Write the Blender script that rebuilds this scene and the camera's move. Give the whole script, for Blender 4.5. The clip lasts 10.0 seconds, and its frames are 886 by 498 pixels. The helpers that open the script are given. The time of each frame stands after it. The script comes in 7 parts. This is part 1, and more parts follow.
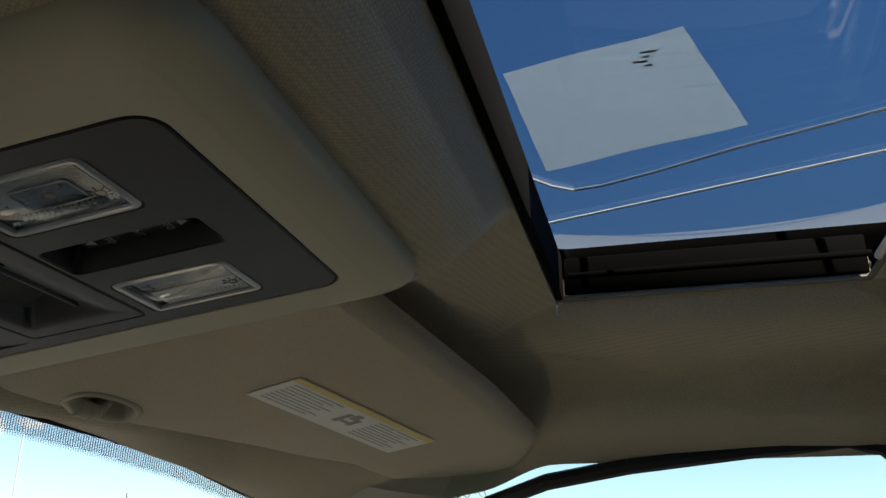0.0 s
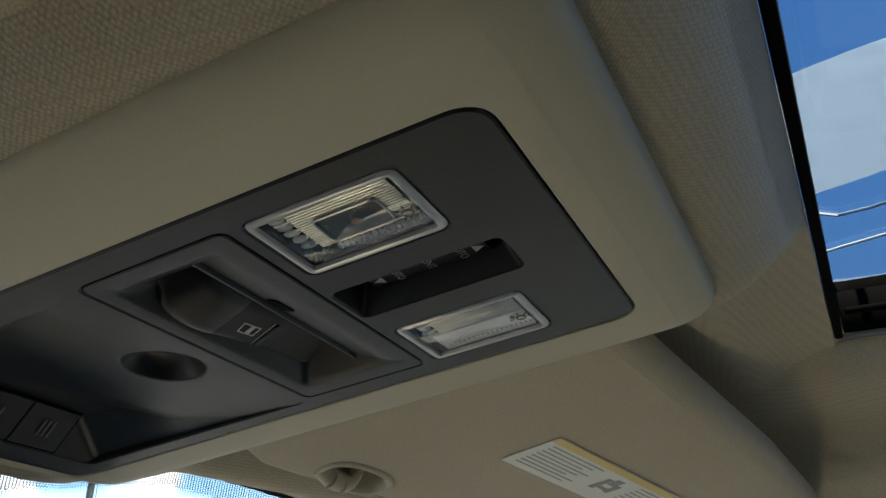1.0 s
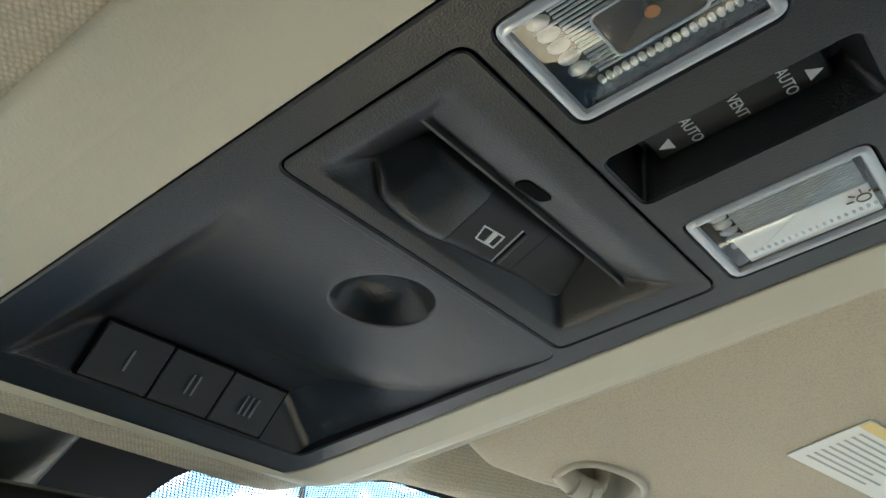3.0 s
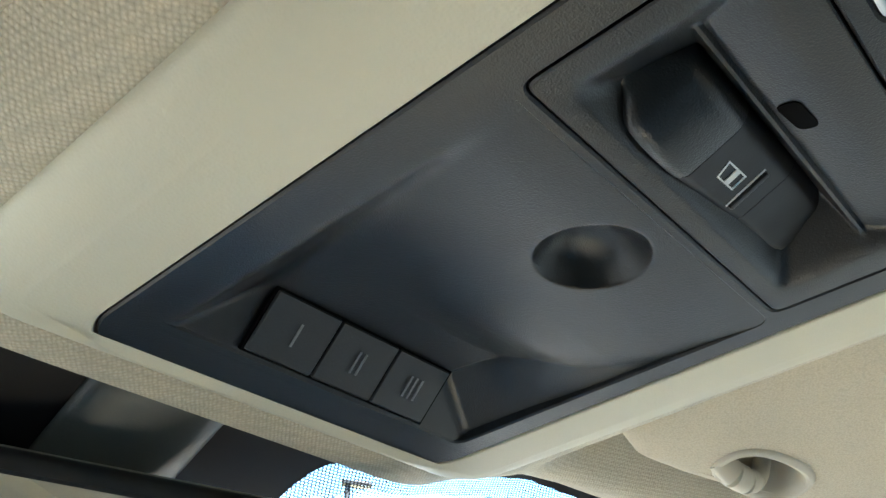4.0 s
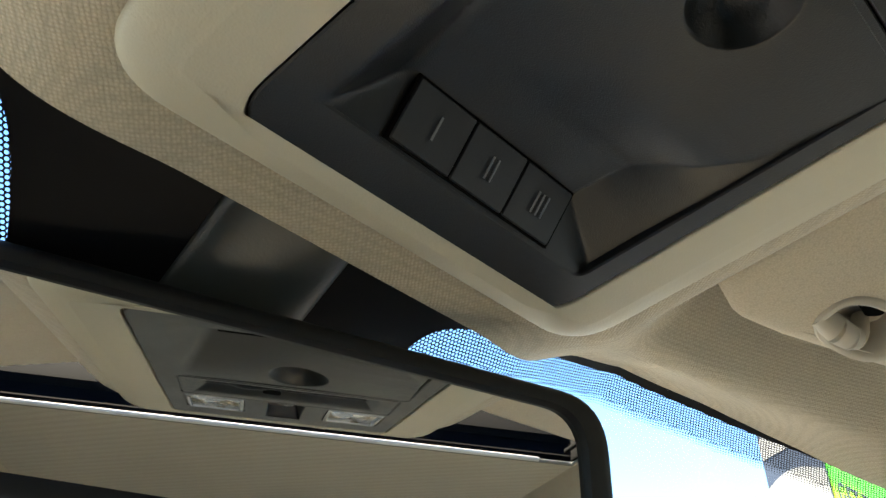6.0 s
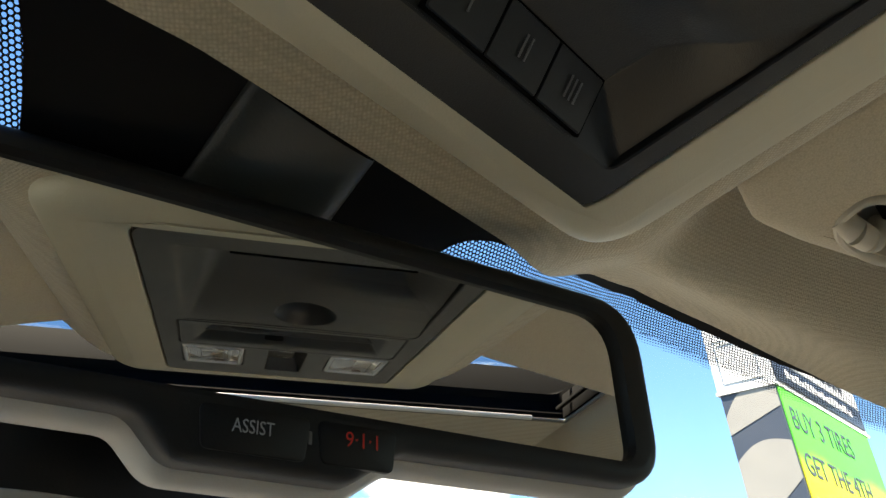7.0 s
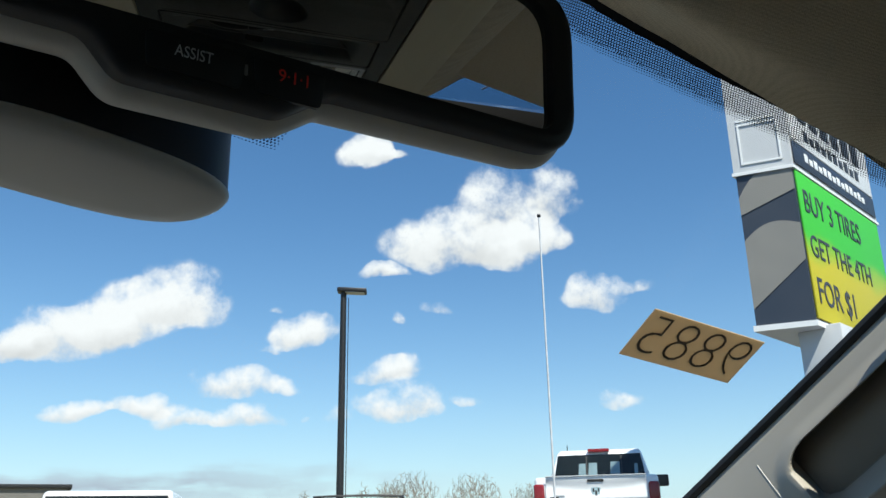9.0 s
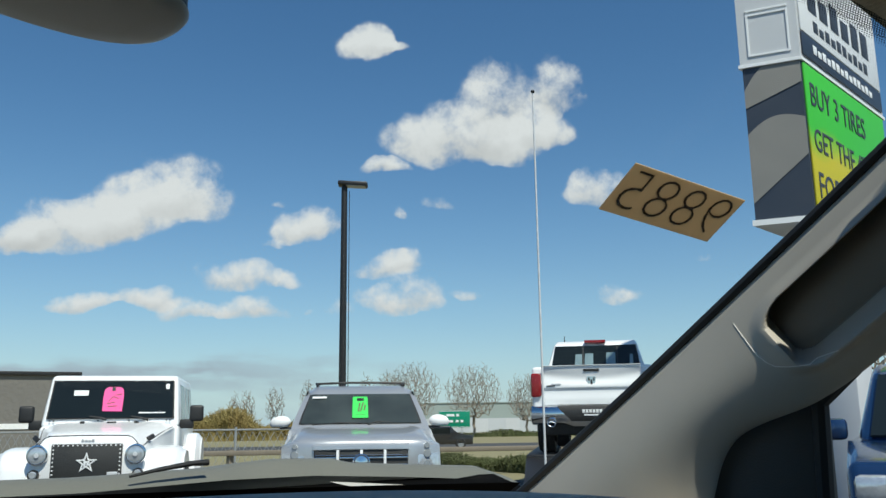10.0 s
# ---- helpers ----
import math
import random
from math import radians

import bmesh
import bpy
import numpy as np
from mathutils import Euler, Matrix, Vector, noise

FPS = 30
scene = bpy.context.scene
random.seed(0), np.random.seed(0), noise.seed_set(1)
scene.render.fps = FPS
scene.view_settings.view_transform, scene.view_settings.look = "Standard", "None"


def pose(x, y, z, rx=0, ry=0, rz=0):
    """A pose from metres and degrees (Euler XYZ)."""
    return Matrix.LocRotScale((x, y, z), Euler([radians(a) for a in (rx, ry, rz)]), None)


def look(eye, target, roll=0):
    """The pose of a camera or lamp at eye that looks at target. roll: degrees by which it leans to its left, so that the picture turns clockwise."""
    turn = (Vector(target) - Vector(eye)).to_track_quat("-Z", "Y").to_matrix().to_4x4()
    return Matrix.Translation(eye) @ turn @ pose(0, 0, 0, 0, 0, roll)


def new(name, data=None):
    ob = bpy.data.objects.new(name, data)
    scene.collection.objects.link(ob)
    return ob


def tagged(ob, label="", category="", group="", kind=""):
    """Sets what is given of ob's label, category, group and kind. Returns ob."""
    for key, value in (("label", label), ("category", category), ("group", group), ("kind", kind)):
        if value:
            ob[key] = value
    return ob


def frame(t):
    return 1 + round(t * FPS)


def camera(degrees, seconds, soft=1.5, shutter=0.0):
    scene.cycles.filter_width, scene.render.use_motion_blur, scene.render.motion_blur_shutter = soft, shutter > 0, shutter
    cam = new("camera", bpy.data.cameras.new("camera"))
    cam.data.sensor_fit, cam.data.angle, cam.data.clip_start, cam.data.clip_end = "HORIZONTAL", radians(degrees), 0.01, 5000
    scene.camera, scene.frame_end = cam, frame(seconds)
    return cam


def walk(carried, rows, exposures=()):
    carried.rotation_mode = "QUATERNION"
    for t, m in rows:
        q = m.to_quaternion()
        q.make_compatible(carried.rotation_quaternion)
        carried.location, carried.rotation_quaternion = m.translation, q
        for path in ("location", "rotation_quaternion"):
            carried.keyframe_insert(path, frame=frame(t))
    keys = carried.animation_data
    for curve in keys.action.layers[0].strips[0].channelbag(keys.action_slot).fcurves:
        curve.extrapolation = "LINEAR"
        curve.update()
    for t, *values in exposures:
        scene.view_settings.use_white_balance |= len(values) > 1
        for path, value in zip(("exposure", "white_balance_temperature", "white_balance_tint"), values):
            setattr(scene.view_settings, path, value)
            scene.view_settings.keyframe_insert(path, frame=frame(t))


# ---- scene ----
cam = camera(54.5, 10.0)
PATH = [
    (0, (-0.3377, 0.0016, 1.4514), (0.5686, 0.2303, 1.8067), 0.05),
    (0.5, (-0.3172, 0.0405, 1.4429), (0.5345, 0.3600, 1.8582), 0.43),
    (1, (-0.3078, 0.0816, 1.4427), (0.4966, 0.4768, 1.8863), 0.42),
    (1.5, (-0.2695, 0.1132, 1.4422), (0.4821, 0.5709, 1.9172), 0.59),
    (2, (-0.2456, 0.1355, 1.4353), (0.4684, 0.6225, 1.9384), 0.42),
    (2.2, (-0.2373, 0.1462, 1.4300), (0.4670, 0.6376, 1.9422), 0.34),
    (3.3, (-0.2195, 0.1982, 1.4269), (0.4371, 0.7623, 1.9276), 3.21),
    (3.5, (-0.2219, 0.2184, 1.4264), (0.4298, 0.7855, 1.9300), 3.11),
    (4, (-0.2276, 0.2534, 1.4247), (0.4076, 0.8303, 1.9381), 2.75),
    (4.5, (-0.2301, 0.2634, 1.4166), (0.3915, 0.8514, 1.9341), 2.68),
    (5, (-0.2271, 0.2793, 1.3945), (0.3909, 0.8629, 1.9212), 2.15),
    (5.5, (-0.2301, 0.2997, 1.3647), (0.3875, 0.8704, 1.9059), 0.91),
    (6, (-0.2246, 0.3382, 1.3367), (0.3977, 0.8818, 1.9000), -1.21),
    (7.3, (-0.2184, 0.3887, 1.3081), (0.4386, 0.9028, 1.8595), -5.27),
    (7.5, (-0.2225, 0.3812, 1.3113), (0.4386, 0.9057, 1.8478), -4.64),
    (8, (-0.2191, 0.3541, 1.3044), (0.4318, 0.9053, 1.8264), -2.72),
    (8.5, (-0.2180, 0.3498, 1.2560), (0.4719, 0.9399, 1.6754), -1.82),
    (9, (-0.2053, 0.3436, 1.2410), (0.5126, 0.9629, 1.5588), -1.09),
    (9.5, (-0.1859, 0.3206, 1.2304), (0.5467, 0.9505, 1.4884), -1.08),
    (10, (-0.1844, 0.3356, 1.2028), (0.5549, 0.9784, 1.4034), -0.69),
]
EXPOSURES = [(0.0, 0.85, 7300, 9), (1.0, 1.7, 6900, 7), (2.0, 2.75, 6600, 4), (3.5, 3.3, 6400, 4), (4.5, 3.8, 6300, 5), (5.5, 3.2, 6700, 7), (6.0, 2.85, 7400, 9), (7.5, 1.6, 7800, 10), (8.0, 1.35, 7900, 11), (8.5, 0.95, 7300, 9), (9.0, 0.25, 6500, 5), (10.0, -0.2, 6500, 3)]
walk(cam, [(t, look(eye, target, roll)) for t, eye, target, roll in PATH], EXPOSURES)

# ---- world and sun ----
SUN_DIR = Vector((-0.20, -0.52, 0.84)).normalized()
SKY_STRENGTH = 0.125


def build_world():
    world = bpy.data.worlds.new("sky")
    world.use_nodes = True
    scene.world = world
    nt = world.node_tree
    n, link = nt.nodes, nt.links.new
    n.clear()

    def math_node(op, a, b=None, c=None, clamp=False):
        m = n.new("ShaderNodeMath")
        m.operation, m.use_clamp = op, clamp
        for i, v in enumerate((a, b, c)):
            if v is None:
                continue
            if isinstance(v, (int, float)):
                m.inputs[i].default_value = v
            else:
                link(v, m.inputs[i])
        return m.outputs[0]

    sky = n.new("ShaderNodeTexSky")
    sky.sky_type, sky.sun_disc = "NISHITA", False
    sky.sun_elevation = math.asin(SUN_DIR.z)
    sky.sun_rotation = math.atan2(SUN_DIR.x, SUN_DIR.y)
    sky.air_density, sky.dust_density, sky.ozone_density = 1.0, 0.05, 3.0
    vivid = n.new("ShaderNodeHueSaturation")
    vivid.inputs["Saturation"].default_value = 1.2
    link(sky.outputs[0], vivid.inputs["Color"])
    coord = n.new("ShaderNodeTexCoord")
    turn = n.new("ShaderNodeVectorRotate")
    turn.rotation_type = "Z_AXIS"
    turn.inputs["Angle"].default_value = radians(49.1)
    link(coord.outputs["Generated"], turn.inputs["Vector"])
    sep = n.new("ShaderNodeSeparateXYZ")
    link(turn.outputs[0], sep.inputs[0])
    ahead = math_node("MAXIMUM", sep.outputs[1], 0.05)
    warp = n.new("ShaderNodeTexNoise")
    warp.inputs["Scale"].default_value, warp.inputs["Detail"].default_value = 13.0, 4.0
    link(turn.outputs[0], warp.inputs["Vector"])
    wsep = n.new("ShaderNodeSeparateColor")
    link(warp.outputs["Color"], wsep.inputs[0])
    a = math_node("ADD", math_node("DIVIDE", sep.outputs[0], ahead), math_node("MULTIPLY", math_node("SUBTRACT", wsep.outputs[0], 0.5), 0.075))
    b = math_node("ADD", math_node("DIVIDE", sep.outputs[2], ahead), math_node("MULTIPLY", math_node("SUBTRACT", wsep.outputs[1], 0.5), 0.050))
    front = math_node("GREATER_THAN", sep.outputs[1], 0.06)
    # cumulus clouds: centre and size in tangents of azimuth and height
    cumulus = [(-.317, .270, .063, .042), (-.382, .246, .068, .043), (-.456, .230, .080, .035), (-.506, .223, .040, .021), (.142, .397, .032, .046),
               (.063, .382, .050, .056), (.002, .339, .069, .042), (.072, .329, .055, .030), (.121, .345, .041, .029), (-.065, .304, .031, .011),
               (-.093, .463, .032, .030), (-.172, .234, .042, .024), (-.245, .173, .051, .022), (-.427, .147, .040, .013), (-.343, .151, .041, .017),
               (-.306, .134, .032, .015), (-.236, .134, .041, .016), (-.065, .182, .037, .017), (-.048, .147, .048, .023), (.188, .271, .039, .025)]
    wisps = [(-.062, .456, .028, .009), (-.203, .215, .017, .008), (-.182, .170, .023, .012), (-.119, .131, .025, .011), (-.055, .241, .011, .008), (.035, .151, .023, .007),
             (.214, .140, .028, .010), (.302, .185, .020, .007), (-.201, .269, .011, .007), (-.007, .259, .020, .010), (.234, .282, .024, .010), (-.164, .135, .011, .005)]
    noise = n.new("ShaderNodeTexNoise")
    noise.inputs["Scale"].default_value, noise.inputs["Detail"].default_value, noise.inputs["Roughness"].default_value = 16.0, 9.0, 0.62
    drift = n.new("ShaderNodeVectorMath")
    drift.inputs[1].default_value = (0.0, 0.0, 0.0)
    link(turn.outputs[0], drift.inputs[0])
    link(drift.outputs[0], noise.inputs["Vector"])
    total, shade = None, None
    for ca, cb, ra, rb, weight in [(*c, 1.0) for c in cumulus] + [(*c, 0.5) for c in wisps]:
        ra, rb, cb = ra * 1.22, rb * 1.40, cb - 0.04 * rb
        da = math_node("DIVIDE", math_node("SUBTRACT", a, ca), ra)
        db = math_node("DIVIDE", math_node("SUBTRACT", b, cb), rb)
        low = math_node("MULTIPLY", math_node("LESS_THAN", db, 0.0), 0.9)
        dbl = math_node("MULTIPLY", db, math_node("ADD", low, 1.0))
        r2 = math_node("ADD", math_node("MULTIPLY", da, da), math_node("MULTIPLY", dbl, dbl))
        m = math_node("MULTIPLY", math_node("MAXIMUM", math_node("SUBTRACT", 1.0, r2), 0.0), weight)
        sh = math_node("MULTIPLY", m, db)
        total = m if total is None else math_node("ADD", total, m)
        shade = sh if shade is None else math_node("ADD", shade, sh)
    shape = math_node("ADD", total, math_node("MULTIPLY", math_node("SUBTRACT", noise.outputs[0], 0.470), 4.2))
    shape = math_node("MULTIPLY", shape, math_node("MULTIPLY", total, 3.0, clamp=True))
    cover = n.new("ShaderNodeMapRange")
    cover.interpolation_type = "SMOOTHSTEP"
    for i, v in ((1, 0.06), (2, 1.30)):
        cover.inputs[i].default_value = v
    link(shape, cover.inputs[0])
    # grey bank low over the horizon
    squash = n.new("ShaderNodeMapping")
    squash.inputs["Scale"].default_value = (5.0, 5.0, 26.0)
    link(turn.outputs[0], squash.inputs["Vector"])
    noise2 = n.new("ShaderNodeTexNoise")
    noise2.inputs["Scale"].default_value, noise2.inputs["Detail"].default_value = 1.6, 7.0
    link(squash.outputs[0], noise2.inputs["Vector"])
    band = math_node("MULTIPLY", math_node("SUBTRACT", 1.0, math_node("ABSOLUTE", math_node("DIVIDE", math_node("SUBTRACT", b, 0.058), 0.035))), 1.0, clamp=True)
    bank = math_node("MULTIPLY", math_node("SUBTRACT", math_node("ADD", noise2.outputs[0], math_node("MULTIPLY", band, 0.24)), 0.58), 6.0, clamp=True)
    bank = math_node("MULTIPLY", math_node("MULTIPLY", bank, band), math_node("MULTIPLY", front, math_node("MULTIPLY_ADD", a, -2.6, 0.10, clamp=True)))
    # thin haze cloud elsewhere in the sky
    wide = n.new("ShaderNodeTexNoise")
    wide.inputs["Scale"].default_value, wide.inputs["Detail"].default_value = 3.1, 6.0
    link(coord.outputs["Generated"], wide.inputs["Vector"])
    back = math_node("MULTIPLY", math_node("MULTIPLY", math_node("SUBTRACT", wide.outputs[0], 0.70), 7.0, clamp=True), math_node("SUBTRACT", 1.0, front))
    tone = n.new("ShaderNodeMapRange")
    for i, v in ((1, -0.45), (2, 0.25), (3, 4.9), (4, 7.0)):
        tone.inputs[i].default_value = v
    link(math_node("ADD", shade, math_node("MULTIPLY", math_node("SUBTRACT", noise.outputs[0], 0.5), 1.3)), tone.inputs[0])
    white = n.new("ShaderNodeCombineColor")
    for i, f in enumerate((0.985, 0.995, 1.03)):
        link(math_node("MULTIPLY", tone.outputs[0], f), white.inputs[i])

    def mix(fac, c1, c2):
        m = n.new("ShaderNodeMix")
        m.data_type = "RGBA"
        link(fac, m.inputs["Factor"])
        for sock, c in ((m.inputs[6], c1), (m.inputs[7], c2)):
            if isinstance(c, tuple):
                sock.default_value = c
            else:
                link(c, sock)
        return m.outputs[2]

    haze = math_node("POWER", math_node("SUBTRACT", 1.0, math_node("ABSOLUTE", sep.outputs[2])), 9.0)
    col = mix(math_node("MULTIPLY", haze, 0.85), vivid.outputs[0], (3.3, 4.9, 6.4, 1))
    col = mix(bank, col, (3.3, 3.9, 4.7, 1))
    col = mix(back, col, (6.0, 6.1, 6.3, 1))
    col = mix(math_node("MULTIPLY", cover.outputs[0], front), col, white.outputs[0])
    bg = n.new("ShaderNodeBackground")
    bg.inputs["Strength"].default_value = SKY_STRENGTH
    link(col, bg.inputs["Color"])
    out = n.new("ShaderNodeOutputWorld")
    link(bg.outputs[0], out.inputs["Surface"])


build_world()
sun = new("sun", bpy.data.lights.new("sun", "SUN"))
sun.data.energy, sun.data.angle, sun.data.color = 5.8, radians(0.53), (1.0, 0.955, 0.88)
sun.matrix_world = look(SUN_DIR * 50, (0, 0, 0))

# ---- materials ----


def material(name, colour, rough=0.5, metal=0.0, grain=0.0, grain_scale=200.0, vary=0.0, vary_scale=6.0, spec=0.5, coat=0.0, second=None):
    """A plain surface with fine relief (grain) and broad tone variation (vary), both at real size."""
    m = bpy.data.materials.new(name)
    m.use_nodes = True
    nt = m.node_tree
    n, link = nt.nodes, nt.links.new
    bsdf = n["Principled BSDF"]
    bsdf.inputs["Roughness"].default_value, bsdf.inputs["Metallic"].default_value = rough, metal
    bsdf.inputs["Specular IOR Level"].default_value = spec
    bsdf.inputs["Coat Weight"].default_value = coat
    bsdf.inputs["Coat Roughness"].default_value = 0.06
    bsdf.inputs["Base Color"].default_value = (*colour, 1)
    coord = n.new("ShaderNodeTexCoord")
    if vary:
        noise = n.new("ShaderNodeTexNoise")
        noise.inputs["Scale"].default_value, noise.inputs["Detail"].default_value = vary_scale, 5.0
        link(coord.outputs["Object"], noise.inputs["Vector"])
        ramp = n.new("ShaderNodeMix")
        ramp.data_type = "RGBA"
        ramp.inputs[6].default_value = (*[c * (1 - vary) for c in colour], 1)
        ramp.inputs[7].default_value = (*(second or [min(1, c * (1 + vary)) for c in colour]), 1)
        link(noise.outputs[0], ramp.inputs["Factor"])
        link(ramp.outputs[2], bsdf.inputs["Base Color"])
        rr = n.new("ShaderNodeMapRange")
        for i, v in ((1, 0.3), (2, 0.7), (3, rough * 0.88), (4, min(1, rough * 1.12))):
            rr.inputs[i].default_value = v
        link(noise.outputs[0], rr.inputs[0])
        link(rr.outputs[0], bsdf.inputs["Roughness"])
    if grain:
        tex = n.new("ShaderNodeTexNoise")
        tex.inputs["Scale"].default_value, tex.inputs["Detail"].default_value = grain_scale, 3.0
        link(coord.outputs["Object"], tex.inputs["Vector"])
        bump = n.new("ShaderNodeBump")
        bump.inputs["Strength"].default_value, bump.inputs["Distance"].default_value = grain, 0.6 / grain_scale
        link(tex.outputs[0], bump.inputs["Height"])
        link(bump.outputs[0], bsdf.inputs["Normal"])
    return m


def leather_grain(name, colour, rough, strength, pitch, spec=0.5):
    """Moulded plastic with a pebbled skin."""
    m = material(name, colour, rough, vary=0.06, vary_scale=14.0, spec=spec)
    nt = m.node_tree
    n, link = nt.nodes, nt.links.new
    coord = n.new("ShaderNodeTexCoord")
    vor = n.new("ShaderNodeTexVoronoi")
    vor.feature = "SMOOTH_F1"
    vor.inputs["Scale"].default_value = 1 / pitch
    vor.inputs["Randomness"].default_value = 1.0
    link(coord.outputs["Object"], vor.inputs["Vector"])
    noise = n.new("ShaderNodeTexNoise")
    noise.inputs["Scale"].default_value, noise.inputs["Detail"].default_value = 0.35 / pitch, 2.0
    link(coord.outputs["Object"], noise.inputs["Vector"])
    add = n.new("ShaderNodeMath")
    add.operation = "ADD"
    link(vor.outputs["Distance"], add.inputs[0])
    soft = n.new("ShaderNodeMath")
    soft.operation = "MULTIPLY"
    soft.inputs[1].default_value = 0.35
    link(noise.outputs[0], soft.inputs[0])
    link(soft.outputs[0], add.inputs[1])
    bump = n.new("ShaderNodeBump")
    bump.inputs["Strength"].default_value, bump.inputs["Distance"].default_value = strength, pitch * 0.5
    link(add.outputs[0], bump.inputs["Height"])
    link(bump.outputs[0], n["Principled BSDF"].inputs["Normal"])
    return m


def knit_fabric(name, colour, pitch=0.0019, contrast=0.42, random_=0.32, relief=0.8):
    """Knitted headliner cloth: rows of small loops over a soft nap."""
    m = material(name, colour, 0.95, spec=0.15)
    nt = m.node_tree
    n, link = nt.nodes, nt.links.new
    bsdf = n["Principled BSDF"]
    bsdf.inputs["Sheen Weight"].default_value = 0.25
    bsdf.inputs["Sheen Roughness"].default_value = 0.6
    coord = n.new("ShaderNodeTexCoord")
    rot = n.new("ShaderNodeMapping")
    rot.inputs["Rotation"].default_value = (radians(4), radians(3), radians(38))
    link(coord.outputs["Object"], rot.inputs["Vector"])
    def math_node(op, a, b=None):
        k = n.new("ShaderNodeMath")
        k.operation = op
        for i, v in enumerate((a, b)):
            if v is None:
                continue
            if isinstance(v, (int, float)):
                k.inputs[i].default_value = v
            else:
                link(v, k.inputs[i])
        return k.outputs[0]

    cell = n.new("ShaderNodeTexVoronoi")
    cell.feature = "SMOOTH_F1"
    cell.inputs["Scale"].default_value, cell.inputs["Randomness"].default_value, cell.inputs["Smoothness"].default_value = 1 / pitch, random_, 0.3
    link(rot.outputs[0], cell.inputs["Vector"])
    loop = math_node("SUBTRACT", 1.0, math_node("MULTIPLY", cell.outputs["Distance"], 1.25))
    fibre = n.new("ShaderNodeTexNoise")
    fibre.inputs["Scale"].default_value, fibre.inputs["Detail"].default_value = 900.0, 3.0
    link(rot.outputs[0], fibre.inputs["Vector"])
    height = math_node("ADD", loop, math_node("MULTIPLY", fibre.outputs[0], 0.5))
    big = n.new("ShaderNodeTexNoise")
    big.inputs["Scale"].default_value, big.inputs["Detail"].default_value = 7.0, 3.0
    link(coord.outputs["Object"], big.inputs["Vector"])
    tone = math_node("ADD", math_node("MULTIPLY", height, contrast), math_node("ADD", math_node("MULTIPLY", big.outputs[0], 0.14), 0.93 - contrast * 0.95))
    mul = n.new("ShaderNodeMix")
    mul.data_type, mul.blend_type = "RGBA", "MULTIPLY"
    mul.inputs["Factor"].default_value = 1.0
    mul.inputs[6].default_value = (*colour, 1)
    link(tone, mul.inputs[7])
    link(mul.outputs[2], bsdf.inputs["Base Color"])
    bump = n.new("ShaderNodeBump")
    bump.inputs["Strength"].default_value, bump.inputs["Distance"].default_value = relief, 0.0006
    link(height, bump.inputs["Height"])
    link(bump.outputs[0], bsdf.inputs["Normal"])
    return m


def glass(name, tint, gloss=1.0, rough=0.0):
    """Thin pane: tinted see-through with a Fresnel sheen."""
    m = bpy.data.materials.new(name)
    m.use_nodes = True
    nt = m.node_tree
    n, link = nt.nodes, nt.links.new
    n.remove(n["Principled BSDF"])
    clear = n.new("ShaderNodeBsdfTransparent")
    clear.inputs["Color"].default_value = (*tint, 1)
    shine = n.new("ShaderNodeBsdfGlossy")
    shine.inputs["Roughness"].default_value = rough
    lw = n.new("ShaderNodeLayerWeight")
    power = n.new("ShaderNodeMath")
    power.operation = "POWER"
    power.inputs[1].default_value = 4.0
    link(lw.outputs["Facing"], power.inputs[0])
    scale = n.new("ShaderNodeMath")
    scale.operation = "MULTIPLY_ADD"
    scale.inputs[1].default_value, scale.inputs[2].default_value = 0.9 * gloss, 0.04 * gloss
    link(power.outputs[0], scale.inputs[0])
    mix = n.new("ShaderNodeMixShader")
    link(scale.outputs[0], mix.inputs[0])
    link(clear.outputs[0], mix.inputs[1])
    link(shine.outputs[0], mix.inputs[2])
    link(mix.outputs[0], n["Material Output"].inputs["Surface"])
    return m


FABRIC = knit_fabric("headliner_knit", (0.52, 0.45, 0.325))
VISOR_CLOTH = knit_fabric("visor_cloth", (0.50, 0.425, 0.305), 0.0013, 0.22, 0.9, 0.3)
SHELL = leather_grain("beige_plastic", (0.50, 0.455, 0.335), 0.50, 0.18, 0.0011)
CLIP = leather_grain("beige_clip", (0.47, 0.42, 0.33), 0.5, 0.06, 0.0008)
DARK = leather_grain("charcoal_plastic", (0.0066, 0.0076, 0.0086), 0.34, 0.40, 0.00060, 0.40)
BUTTON = leather_grain("button_plastic", (0.0120, 0.0132, 0.0155), 0.48, 0.20, 0.0008)
for dull in (DARK, BUTTON):
    dull.node_tree.nodes["Principled BSDF"].inputs["IOR"].default_value = 1.50
BLACK = material("black_plastic", (0.012, 0.012, 0.013), 0.42, grain=0.1, grain_scale=900)
GAP = material("gap_black", (0.003, 0.003, 0.003), 0.9, spec=0.05)
SATIN = material("satin_black", (0.009, 0.009, 0.010), 0.38, spec=0.35, grain=0.08, grain_scale=700, vary=0.1, vary_scale=40)
MARK = material("marking_grey", (0.42, 0.42, 0.43), 0.6)
MARK_DIM = material("marking_dim", (0.16, 0.16, 0.165), 0.6)
RUBBER = material("rubber_seal", (0.012, 0.012, 0.012), 0.6, grain=0.2, grain_scale=500)
PILLAR = leather_grain("pillar_trim", (0.40, 0.375, 0.32), 0.42, 0.15, 0.0012)
DASH = leather_grain("dash_skin", (0.055, 0.046, 0.037), 0.55, 0.25, 0.0015)
LINER = material("lower_cabin_beige", (0.60, 0.53, 0.41), 0.85, grain=0.2, grain_scale=300, vary=0.12, vary_scale=5)
LINER_DARK = material("cabin_carpet", (0.60, 0.54, 0.42), 0.95, grain=0.3, grain_scale=300, vary=0.2, vary_scale=9)
